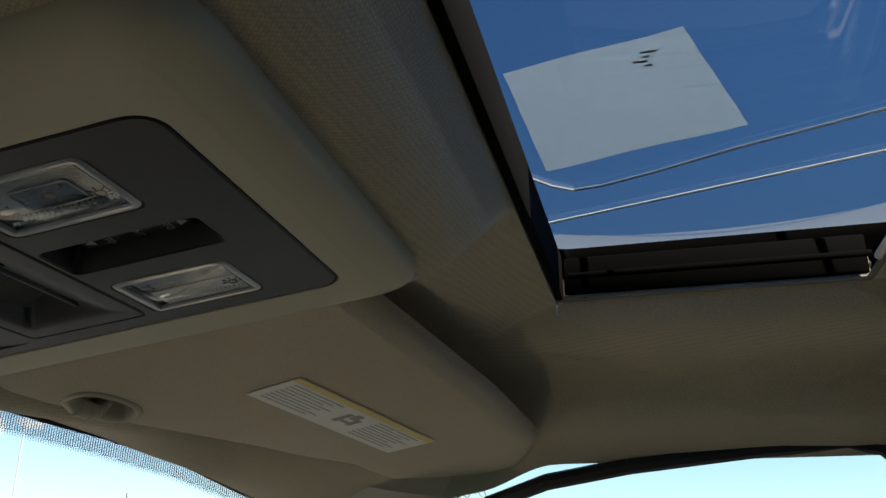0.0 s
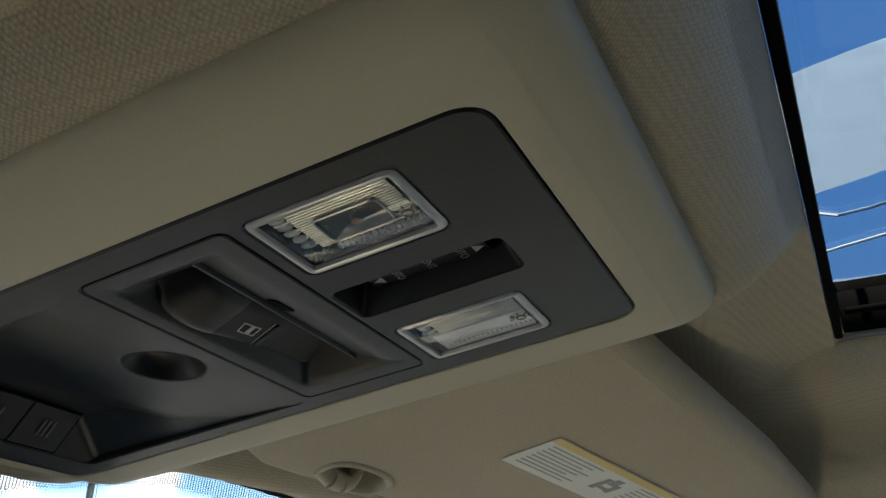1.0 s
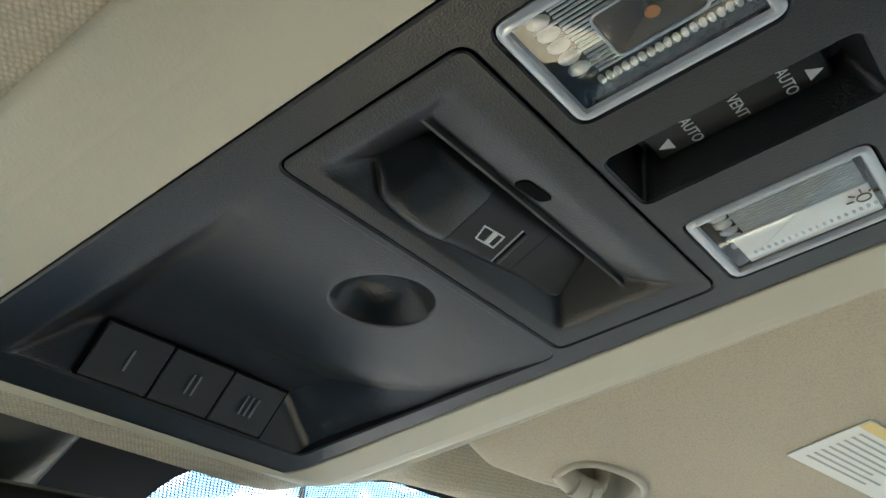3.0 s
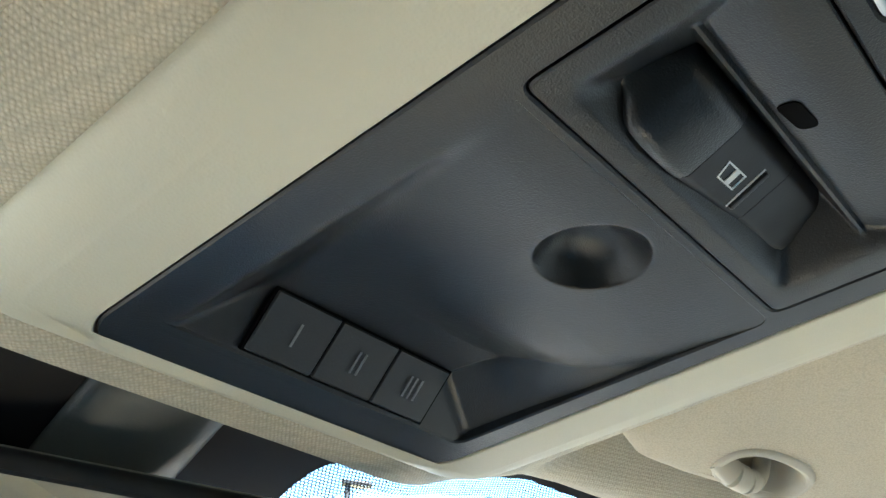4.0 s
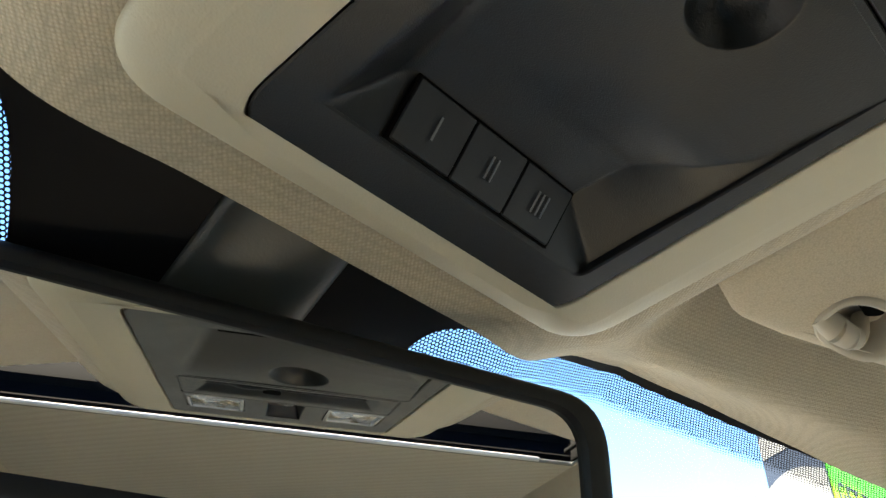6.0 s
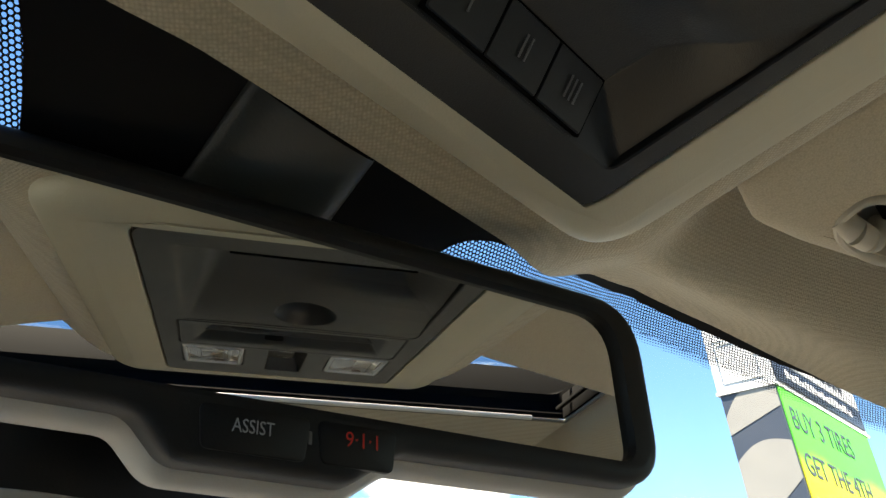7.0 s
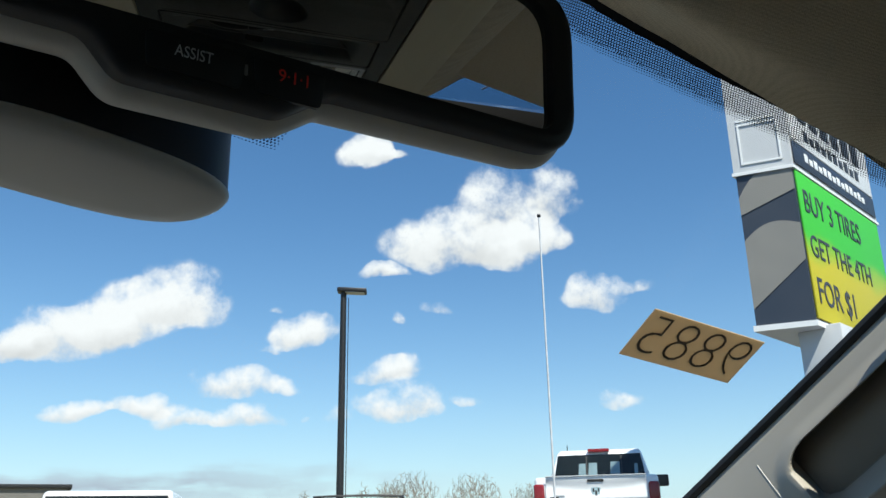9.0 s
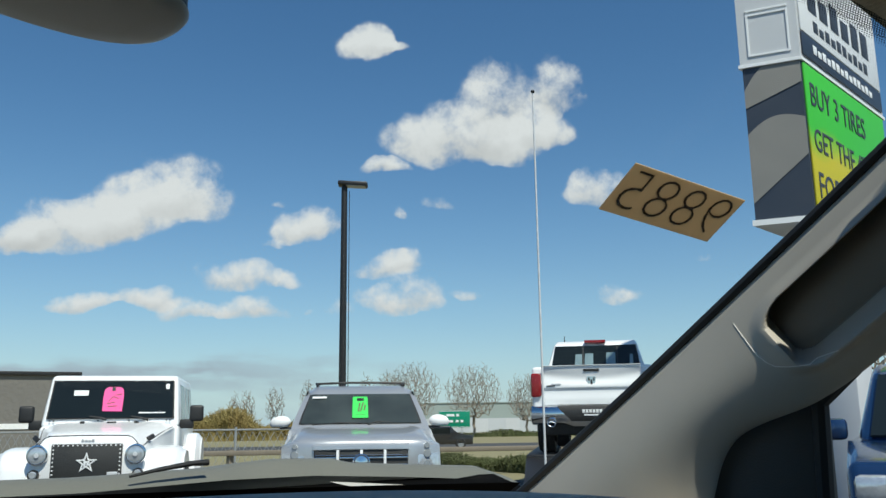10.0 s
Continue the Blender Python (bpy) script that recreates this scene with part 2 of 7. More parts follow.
LAMP_BODY = material("lamp_rim_clear", (0.47, 0.485, 0.50), 0.10, 0.1, spec=1.0, vary=0.08, vary_scale=90)
LAMP_REFLECTOR = material("lamp_reflector", (0.20, 0.205, 0.215), 0.16, 0.9, grain=0.3, grain_scale=220, vary=0.4, vary_scale=120)
LAMP_LENS = glass("lamp_lens", (0.90, 0.90, 0.88), 1.2, 0.03)
CLEAR = glass("windshield_glass", (0.94, 0.955, 0.95), 0.16)
SIDE_GLASS = glass("side_glass", (0.80, 0.88, 0.86), 0.5)
ROOF_GLASS = glass("sunroof_glass", (0.50, 0.57, 0.63), 0.6)


def thin_paper(name, colour, amount=0.45):
    m = material(name, colour, 0.8, vary=0.06, vary_scale=30)
    n, link = m.node_tree.nodes, m.node_tree.links.new
    through_light = n.new("ShaderNodeBsdfTranslucent")
    through_light.inputs["Color"].default_value = (*colour, 1)
    mix = n.new("ShaderNodeMixShader")
    mix.inputs[0].default_value = amount
    link(n["Principled BSDF"].outputs[0], mix.inputs[1])
    link(through_light.outputs[0], mix.inputs[2])
    link(mix.outputs[0], n["Material Output"].inputs["Surface"])
    return m


PAPER = thin_paper("paper_sheet", (0.66, 0.68, 0.70), 0.58)
LABEL = material("label_paper", (0.80, 0.79, 0.74), 0.55, vary=0.05, vary_scale=40)
LABEL_YELLOW = material("label_yellow", (0.78, 0.60, 0.24), 0.55)
LABEL_INK = material("label_ink", (0.33, 0.32, 0.30), 0.6)
MIRROR = material("mirror_silver", (0.80, 0.81, 0.80), 0.0, 1.0)
HOUSING = leather_grain("mirror_housing", (0.010, 0.010, 0.011), 0.5, 0.12, 0.0009, 0.3)
HOUSING_LIGHT = leather_grain("mirror_back_taupe", (0.40, 0.375, 0.33), 0.5, 0.12, 0.0009)
RED_INK = material("red_letter", (0.75, 0.03, 0.02), 0.5)
CARD = thin_paper("cardboard", (0.74, 0.59, 0.39), 0.55)
INK = material("marker_ink", (0.13, 0.095, 0.065), 0.7)
PIPING = material("pale_piping", (0.74, 0.72, 0.66), 0.7)
CHROME = material("chrome", (0.72, 0.73, 0.74), 0.12, 1.0)

# ---- mesh helpers ----


def mesh_of(name, bm, mat, smooth=True):
    bmesh.ops.recalc_face_normals(bm, faces=bm.faces)
    me = bpy.data.meshes.new(name)
    bm.to_mesh(me)
    bm.free()
    if mat:
        me.materials.append(mat)
    if smooth:
        me.shade_smooth()
        me.set_sharp_from_angle(angle=radians(38))
    return me


def part(name, bm, mat, parent=None, label="", m=None, smooth=True):
    ob = new(name, mesh_of(name, bm, mat, smooth))
    if m is not None:
        ob.matrix_basis = m
    if parent is not None:
        ob.parent = parent
    if label:
        ob["label"] = label
    return ob


def empty(name, m=None):
    ob = new(name)
    ob.empty_display_size = 0.05
    if m is not None:
        ob.matrix_basis = m
    return ob


def box(bm, x0, x1, y0, y1, z0, z1, bevel=0.0, seg=2, m=None):
    verts = [bm.verts.new((x, y, z)) for z in (z0, z1) for x, y in ((x0, y0), (x1, y0), (x1, y1), (x0, y1))]
    faces = [bm.faces.new([verts[i] for i in f]) for f in ((3, 2, 1, 0), (4, 5, 6, 7), (0, 1, 5, 4), (1, 2, 6, 5), (2, 3, 7, 6), (3, 0, 4, 7))]
    if bevel:
        edges = list({e for f in faces for e in f.edges})
        out = bmesh.ops.bevel(bm, geom=edges, offset=bevel, segments=seg, profile=0.5, affect="EDGES")
        verts = list({v for f in out["faces"] for v in f.verts} | {v for v in verts if v.is_valid})
    if m is not None:
        bmesh.ops.transform(bm, matrix=m, verts=verts)
    return verts


def box_bm(*a, **k):
    bm = bmesh.new()
    box(bm, *a, **k)
    return bm


def tube(bm, p0, p1, r0, r1=None, sides=8, caps=True):
    p0, p1 = Vector(p0), Vector(p1)
    r1 = r0 if r1 is None else r1
    d = (p1 - p0).normalized()
    s = d.orthogonal().normalized()
    u = d.cross(s)
    rings = []
    for p, r in ((p0, r0), (p1, r1)):
        rings.append([bm.verts.new(p + (s * math.cos(a) + u * math.sin(a)) * r) for a in [2 * math.pi * i / sides for i in range(sides)]])
    for i in range(sides):
        bm.faces.new((rings[0][i], rings[0][(i + 1) % sides], rings[1][(i + 1) % sides], rings[1][i]))
    if caps:
        bm.faces.new(rings[0][::-1])
        bm.faces.new(rings[1])


def rounded(points, radii, seg=6):
    """A closed outline with each corner rounded by its radius."""
    out, k = [], len(points)
    for i in range(k):
        p, a, b = Vector(points[i]), Vector(points[i - 1]), Vector(points[(i + 1) % k])
        r = radii[i] if isinstance(radii, (list, tuple)) else radii
        d1, d2 = (a - p).normalized(), (b - p).normalized()
        half = d1.angle(d2) / 2
        cut = min(r / math.tan(half), 0.49 * (a - p).length, 0.49 * (b - p).length)
        p1, p2 = p + d1 * cut, p + d2 * cut
        for j in range(seg + 1):
            t = j / seg
            out.append(p1 * (1 - t) ** 2 + p * 2 * t * (1 - t) + p2 * t * t)
    return [tuple(q) for q in out]


def ring_loop(bm, outline, z):
    return [bm.verts.new((p[0], p[1], z)) for p in outline]


def bridge(bm, a, b):
    k = len(a)
    for i in range(k):
        bm.faces.new((a[i], a[(i + 1) % k], b[(i + 1) % k], b[i]))


def inset(outline, d):
    """The outline moved inwards by d (counter-clockwise outlines)."""
    k = len(outline)
    area = sum(outline[i - 1][0] * outline[i][1] - outline[i][0] * outline[i - 1][1] for i in range(k))
    s = 1 if area > 0 else -1
    out = []
    for i in range(k):
        p = Vector(outline[i])
        t = (Vector(outline[(i + 1) % k]) - Vector(outline[i - 1])).normalized()
        out.append(tuple(p + Vector((-t.y, t.x)) * d * s))
    return out


def plate(outline, layers, cap0=True, cap1=True):
    """A solid from one outline: layers of (inset, height)."""
    bm = bmesh.new()
    loops = [ring_loop(bm, inset(outline, d) if d else outline, z) for d, z in layers]
    for a, b in zip(loops, loops[1:]):
        bridge(bm, a, b)
    if cap0:
        bm.faces.new(loops[0][::-1])
    if cap1:
        bm.faces.new(loops[-1])
    return bm


def inside(p, poly):
    hit = False
    for i in range(len(poly)):
        (x0, y0), (x1, y1) = poly[i - 1][:2], poly[i][:2]
        if (y0 > p[1]) != (y1 > p[1]) and p[0] < (x1 - x0) * (p[1] - y0) / (y1 - y0) + x0:
            hit = not hit
    return hit


def fill(bm, edges, holes):
    """Fills a flat face between loops, leaving the holes open."""
    out = bmesh.ops.triangle_fill(bm, use_beauty=True, use_dissolve=False, edges=edges)
    bad = []
    for f in out["geom"]:
        if isinstance(f, bmesh.types.BMFace) and f.is_valid:
            c = f.calc_center_median()
            if any(inside(c, h) for h in holes):
                bad.append(f)
    bmesh.ops.delete(bm, geom=bad, context="FACES_ONLY")


def holed_plate(outer, holes, w_face, w_back, lip=0.0008):
    """A flat panel with holes cut through, a small rounded lip, and depth."""
    bm = bmesh.new()
    edges = []
    for i, line in enumerate([outer, *holes]):
        flat = ring_loop(bm, inset(line, lip if i == 0 else -lip), w_face)
        side = ring_loop(bm, line, w_face - lip * (1 if w_face > w_back else -1))
        back = ring_loop(bm, line, w_back)
        bridge(bm, flat, side)
        bridge(bm, side, back)
        edges += [bm.edges.get((flat[j], flat[(j + 1) % len(flat)])) for j in range(len(flat))]
    fill(bm, edges, holes)
    return bm


def sheet(nx, ny, f, both=0.0):
    """A grid surface from f(s, t) with s, t in 0..1; faces where f gives None are left out."""
    bm = bmesh.new()
    grid = [[None] * (ny + 1) for _ in range(nx + 1)]
    for i in range(nx + 1):
        for j in range(ny + 1):
            p = f(i / nx, j / ny)
            grid[i][j] = None if p is None else bm.verts.new(p)
    for i in range(nx):
        for j in range(ny):
            q = (grid[i][j], grid[i + 1][j], grid[i + 1][j + 1], grid[i][j + 1])
            if None not in q:
                bm.faces.new(q)
    return bm


def smooth_step(a, b, x):
    t = max(0.0, min(1.0, (x - a) / (b - a)))
    return t * t * (3 - 2 * t)


def soft_min(a, b, k):
    h = max(0.0, min(1.0, 0.5 + 0.5 * (b - a) / k))
    return b + (a - b) * h - k * h * (1 - h)


def lerp_list(pairs, x):
    """Smooth run through (x, value) pairs."""
    if x <= pairs[0][0]:
        return pairs[0][1]
    for (x0, v0), (x1, v1) in zip(pairs, pairs[1:]):
        if x <= x1:
            t = (x - x0) / (x1 - x0)
            return v0 + (v1 - v0) * t
    return pairs[-1][1]


def lettering(name, text, size, mat, parent, m, depth=0.0002, align="CENTER", squeeze=1.0, thin=0.0, width=0.0):
    cu = bpy.data.curves.new(name, "FONT")
    cu.offset = -thin
    cu.body, cu.size, cu.extrude, cu.align_x, cu.align_y = text, size, depth, align, "CENTER"
    cu.resolution_u = 3
    tmp = bpy.data.objects.new(name, cu)
    scene.collection.objects.link(tmp)
    me = bpy.data.meshes.new_from_object(tmp.evaluated_get(bpy.context.evaluated_depsgraph_get()))
    bpy.data.objects.remove(tmp)
    me.materials.clear()
    me.materials.append(mat)
    if width:
        xs = [v.co.x for v in me.vertices]
        squeeze = width / (max(xs) - min(xs))
    me.transform(Matrix.Diagonal((squeeze, 1, 1, 1)))
    me.name = name
    ob = new(name, me)
    ob.matrix_basis = m
    ob.parent = parent
    return ob

# ---- the car: structure ----
CONSOLE = pose(0, 0.171, 1.6077, -7.80)
SLOPE = 0.137


def console_z(y):
    return 1.6077 - SLOPE * (y - 0.171)


def header_y(x):
    w = smooth_step(0.12, 0.28, abs(x))
    return (0.607 - 0.40 * x * x) * (1 - w) + (0.630 - 0.45 * x * x) * w


def header_z(x):
    return lerp_list([(0.0, 1.577), (0.10, 1.577), (0.15, 1.581), (0.20, 1.594), (0.26, 1.607), (0.345, 1.607), (0.45, 1.602), (0.55, 1.592), (0.65, 1.573), (0.72, 1.555), (0.88, 1.53)], abs(x))


def shield_y(x, z):
    """The glass: a raked, bowed sheet that swells a little towards the header."""
    plain = 0.850 - 0.46 * x * x - (z - 1.42) / 0.62
    top = 0.850 - 0.46 * x * x - (header_z(x) - 1.42) / 0.62
    return plain + (header_y(x) - top) * smooth_step(1.44, header_z(x), z)


def edge_z(x):
    """Front edge of the headliner: it hangs a little under the console's nose and runs along the glass beside it."""
    drop = [(0.0, 0.004), (0.20, 0.004), (0.26, 0.006), (0.32, 0.012), (0.36, 0.016), (0.43, 0.027), (0.50, 0.039), (0.56, 0.048), (0.66, 0.053)]
    along = header_z(x) - 0.527 * sum(lerp_list(drop, abs(x + d)) for d in (-0.02, 0.0, 0.02)) / 3 - 0.002
    w = smooth_step(0.09, 0.21, abs(x))
    return 1.558 * (1 - w) + along * w


def edge_y(x):
    w = smooth_step(0.09, 0.21, abs(x))
    return 0.591 * (1 - w) + (shield_y(x, edge_z(x)) - 0.006) * w


SIDE = [(0.0, 1.690), (0.43, 1.690), (0.436, 1.682), (0.445, 1.671), (0.458, 1.664), (0.48, 1.660), (0.52, 1.656), (0.540, 1.650), (0.556, 1.637), (0.570, 1.615), (0.580, 1.603), (0.594, 1.595), (0.612, 1.584), (0.630, 1.566)]
OPEN_X, OPEN_FRONT, OPEN_REAR = 0.43, 0.086, -0.185


def headliner_z(x, y):
    ax = abs(x)
    side = lerp_list(SIDE, ax) - 0.05 * smooth_step(0.10, 0.45, y) * smooth_step(0.45, 0.6, ax)
    if y <= OPEN_FRONT:
        return side
    off = lerp_list([(0.086, 0.070), (0.090, 0.055), (0.098, 0.040), (0.110, 0.028), (0.125, 0.019), (0.14, 0.014), (0.17, 0.012), (0.545, 0.012), (0.575, 0.016), (0.61, 0.022)], y)
    pocket = 0.042 * smooth_step(0.165, 0.235, ax) * (1 - smooth_step(0.515, 0.590, y + 0.34 * x * x))
    slope = lerp_list([(0.086, 0.073), (0.12, 0.060), (0.16, 0.045), (0.20, 0.038), (0.61, 0.022)], y)
    wide = smooth_step(0.15, 0.22, ax)
    z = console_z(y) + max(off, off * (1 - wide) + slope * wide) + pocket * smooth_step(0.14, 0.24, y)
    z = soft_min(z, side, 0.02)
    k = smooth_step(edge_y(x) - 0.030 - 0.030 * smooth_step(0.10, 0.2, ax), edge_y(x), y)
    return z + (edge_z(x) - z) * k


def build_ceiling():
    xs = sorted({round(v, 4) for v in [*np.linspace(-0.63, 0.63, 180), OPEN_X, -OPEN_X]})
    ts = [*np.linspace(0, 0.12, 16), *np.linspace(0.13, 1.0, 72)]
    verts, faces = [], []

    def strip(rows):
        base = len(verts)
        w = len(rows[0])
        for row in rows:
            verts.extend(row)
        for i in range(len(rows) - 1):
            for j in range(w - 1):
                a = base + i * w + j
                faces.append((a, a + 1, a + w + 1, a + w))

    rows = [[(x, OPEN_FRONT + 0.004, headliner_z(x, OPEN_FRONT + 0.0005) + 0.022) for x in xs if abs(x) <= OPEN_X + 1e-6]]
    rows.append([(x, OPEN_FRONT, headliner_z(x, OPEN_FRONT + 0.0005) + 0.004) for x in xs if abs(x) <= OPEN_X + 1e-6])
    rows.append([(x, OPEN_FRONT + 0.0005, headliner_z(x, OPEN_FRONT + 0.0005)) for x in xs if abs(x) <= OPEN_X + 1e-6])
    strip(rows)
    rows = []
    for t in ts:
        row = []
        for x in xs:
            y = OPEN_FRONT + 0.0005 + t * (edge_y(x) - OPEN_FRONT)
            reach = smooth_step(0.55, 0.63, abs(x)) * smooth_step(0.12, 0.21, y)
            row.append((x + math.copysign(0.04, x) * reach, y, headliner_z(x, y) - 0.012 * reach))
        rows.append(row)
    rows.append([(x, edge_y(x) + 0.003, headliner_z(x, edge_y(x)) + 0.004) for x in xs])
    rows.append([(x, edge_y(x) - 0.004, headliner_z(x, edge_y(x)) + 0.03) for x in xs])
    strip(rows)
    ys = np.linspace(OPEN_FRONT + 0.0005, OPEN_REAR, 30)
    for s in (-1, 1):
        cols = [x for x in xs if x * s >= OPEN_X - 1e-6]
        grid = [[(x, y, lerp_list(SIDE, abs(x))) for x in cols] for y in ys]
        strip(grid)
        strip([[(s * OPEN_X, y, 1.690), (s * (OPEN_X + 0.003), y, 1.712)] for y in ys])
    strip([[(x, y, lerp_list(SIDE, abs(x))) for x in xs] for y in np.linspace(OPEN_REAR, -2.0, 30)])
    strip([[(x, OPEN_REAR, 1.690), (x, OPEN_REAR - 0.003, 1.694)] for x in xs if abs(x) <= OPEN_X + 1e-6])
    hidden = [i for i, q in enumerate(faces) if all(abs(verts[k][0]) < 0.138 and 0.142 < verts[k][1] < 0.540 for k in q)]
    for i in reversed(hidden):
        faces.pop(i)
    me = bpy.data.meshes.new("ceiling")
    me.from_pydata(verts, [], faces)
    bm = bmesh.new()
    bm.from_mesh(me)
    bmesh.ops.remove_doubles(bm, verts=bm.verts, dist=0.0002)
    ob = part("ceiling", bm, FABRIC)
    for p in ob.data.polygons:
        p.use_smooth = True
    return tagged(ob, "beige knitted fabric headliner with a sunroof opening", "headliner", kind="structure")


ceiling = build_ceiling()


def build_shell():
    # outer roof skin and lower cabin, which close the car round the camera
    def roof_f(s, t):
        x = -0.70 + 1.40 * s
        y = -2.05 + (2.035 + header_y(x)) * t
        if abs(x) < 0.62 and -0.38 < y < 0.16:
            return None
        return (x, y, 1.80 - 0.10 * abs(x / 0.7) ** 3 - 0.145 * (max(0, t - 0.82) / 0.18) ** 1.5)

    roof = part("car_roof", sheet(70, 90, roof_f), SILVER)
    tagged(roof, "outer roof panel of the parked car", "car roof", kind="structure")
    # driver's half of the floor coloured dark, for the shade of the driver's body
    mat = part("floor_driver_side", box_bm(-0.80, 0.02, -2.05, 1.22, 0.56, 0.60), LINER_SHADED)
    tagged(mat, "driver's side floor, darkened for the shade of a seated driver", "floor", kind="structure")
    floor = part("floor", box_bm(0.02, 0.80, -2.05, 1.22, 0.56, 0.60), LINER_DARK)
    tagged(floor, "tan carpet floor of the car cabin", "floor", kind="structure")
    for s, nm in ((-1, "wall_driver_side"), (1, "wall_passenger_side")):
        bm = bmesh.new()
        x0, x1 = sorted((s * 0.775, s * 0.83))
        box(bm, x0, x1, -2.05, 1.25, 0.40, 1.02, 0.01)
        # unseen wall over the driver's window, added to keep light out on that side
        if s < 0:
            vs = box(bm, x0, x1, -2.05, 0.40, 1.00, 1.60)
            for v in vs:
                if v.co.z > 1.5:
                    v.co.x -= s * 0.15
        for y0, y1 in () if s < 0 else ((-0.55, -0.42), (-1.75, -1.55)):
            vs = box(bm, x0, x1, y0, y1, 1.00, 1.60)
            for v in vs:
                if v.co.z > 1.5:
                    v.co.x -= s * 0.15
        tagged(part(nm, bm, LINER_SHADED if s < 0 else LINER), "cabin side wall; the driver's is darkened and closed over its window for shade", "door panel", kind="structure")
    for nm, f in (("window_rear_side", lambda s, t: (0.80 - 0.155 * t ** 1.3, -0.46 - 1.25 * s, 1.01 + 0.58 * t)), ("window_tailgate", lambda s, t: (-0.78 + 1.56 * s, -2.075, 1.03 + 0.52 * t))):
        tagged(part(nm, sheet(6, 6, f), PRIVACY), "dark privacy glass at the back of the cabin", "car window", kind="structure")
    bm = bmesh.new()
    box(bm, -0.80, 0.80, -2.10, -2.05, 0.40, 1.05)
    box(bm, -0.70, 0.70, -2.10, -2.05, 1.52, 1.72)
    tagged(part("wall_rear", bm, LINER), "plain beige rear wall of the cabin", "rear panel", kind="structure")
    tagged(part("wall_front", box_bm(-0.80, 0.80, 1.22, 1.26, 0.40, 1.05), BLACK), "black bulkhead under the dashboard", "bulkhead", kind="structure")


# darkened liner: the driver's shade is put into its colour
LINER_SHADED = material("shaded_liner", (0.16, 0.135, 0.10), 0.9, grain=0.2, grain_scale=300, vary=0.12, vary_scale=5)
PRIVACY = glass("privacy_glass", (0.34, 0.36, 0.34), 0.4)
SILVER = material("silver_paint", (0.42, 0.43, 0.45), 0.3, 0.7, vary=0.05, vary_scale=3, coat=0.6)
build_shell()


def frit_material():
    """Black ceramic border fired on the glass, breaking up into a dot raster at its edge."""
    m = bpy.data.materials.new("windshield_frit")
    m.use_nodes = True
    nt = m.node_tree
    n, link = nt.nodes, nt.links.new
    bsdf = n["Principled BSDF"]
    bsdf.inputs["Base Color"].default_value = (0.004, 0.004, 0.005, 1)
    bsdf.inputs["Roughness"].default_value = 0.5
    bsdf.inputs["Specular IOR Level"].default_value = 0.15

    def math_node(op, a, b=None, clamp=False):
        k = n.new("ShaderNodeMath")
        k.operation, k.use_clamp = op, clamp
        for i, v in enumerate((a, b)):
            if v is None:
                continue
            if isinstance(v, (int, float)):
                k.inputs[i].default_value = v
            else:
                link(v, k.inputs[i])
        return k.outputs[0]

    uv = n.new("ShaderNodeUVMap")
    uv.uv_map = "UVMap"
    sep = n.new("ShaderNodeSeparateXYZ")
    link(uv.outputs[0], sep.inputs[0])
    x, s = sep.outputs[0], sep.outputs[1]
    # s: metres down the glass from the header; edge: metres inside the solid black
    aside = math_node("ABSOLUTE", x)
    widen = math_node("MINIMUM", math_node("ADD", math_node("MULTIPLY", math_node("MAXIMUM", math_node("SUBTRACT", aside, 0.14), 0.0), 0.055), 0.0100), 0.0170)
    band = math_node("SUBTRACT", math_node("ADD", math_node("MULTIPLY", math_node("MAXIMUM", math_node("SUBTRACT", aside, 0.265), 0.0), 0.105), widen), s)
    left = math_node("SUBTRACT", x, math_node("SUBTRACT", math_node("MULTIPLY", s, 0.45), 0.162))
    zone = math_node("MINIMUM", math_node("MINIMUM", math_node("SUBTRACT", 0.075, x), left), math_node("SUBTRACT", 0.163, s))
    edge = n.new("ShaderNodeMath")
    edge.operation = "SMOOTH_MAX"
    edge.inputs[2].default_value = 0.068
    link(band, edge.inputs[0])
    link(zone, edge.inputs[1])
    edge = edge.outputs[0]
    pitch = 0.0026
    u = math_node("DIVIDE", x, pitch)
    v = math_node("DIVIDE", s, pitch * 0.866)
    row = math_node("FLOOR", v)
    odd = math_node("MULTIPLY", math_node("ABSOLUTE", math_node("MODULO", row, 2.0)), 0.5)
    fu = math_node("SUBTRACT", math_node("FRACT", math_node("ADD", u, odd)), 0.5)
    fv = math_node("MULTIPLY", math_node("SUBTRACT", math_node("FRACT", v), 0.5), 0.866)
    r = math_node("SQRT", math_node("ADD", math_node("MULTIPLY", fu, fu), math_node("MULTIPLY", fv, fv)))
    # clear round holes over most of the raster, black dots that shrink in its last rows
    hole = math_node("MULTIPLY", math_node("LESS_THAN", r, 0.355), math_node("LESS_THAN", edge, 0.0))
    grow = n.new("ShaderNodeMapRange")
    for i, val in ((1, -0.0285), (2, -0.0210), (3, 0.16), (4, 0.36)):
        grow.inputs[i].default_value = val
    link(edge, grow.inputs[0])
    gap = math_node("GREATER_THAN", r, grow.outputs[0])
    last = math_node("LESS_THAN", edge, -0.0210)
    open_ = math_node("ADD", math_node("MULTIPLY", hole, math_node("SUBTRACT", 1.0, last)), math_node("MULTIPLY", gap, last))
    open_ = math_node("MAXIMUM", open_, math_node("LESS_THAN", edge, -0.0285))
    clear = n.new("ShaderNodeBsdfTransparent")
    mix = n.new("ShaderNodeMixShader")
    link(open_, mix.inputs[0])
    link(bsdf.outputs[0], mix.inputs[1])
    link(clear.outputs[0], mix.inputs[2])
    link(mix.outputs[0], n["Material Output"].inputs["Surface"])
    return m


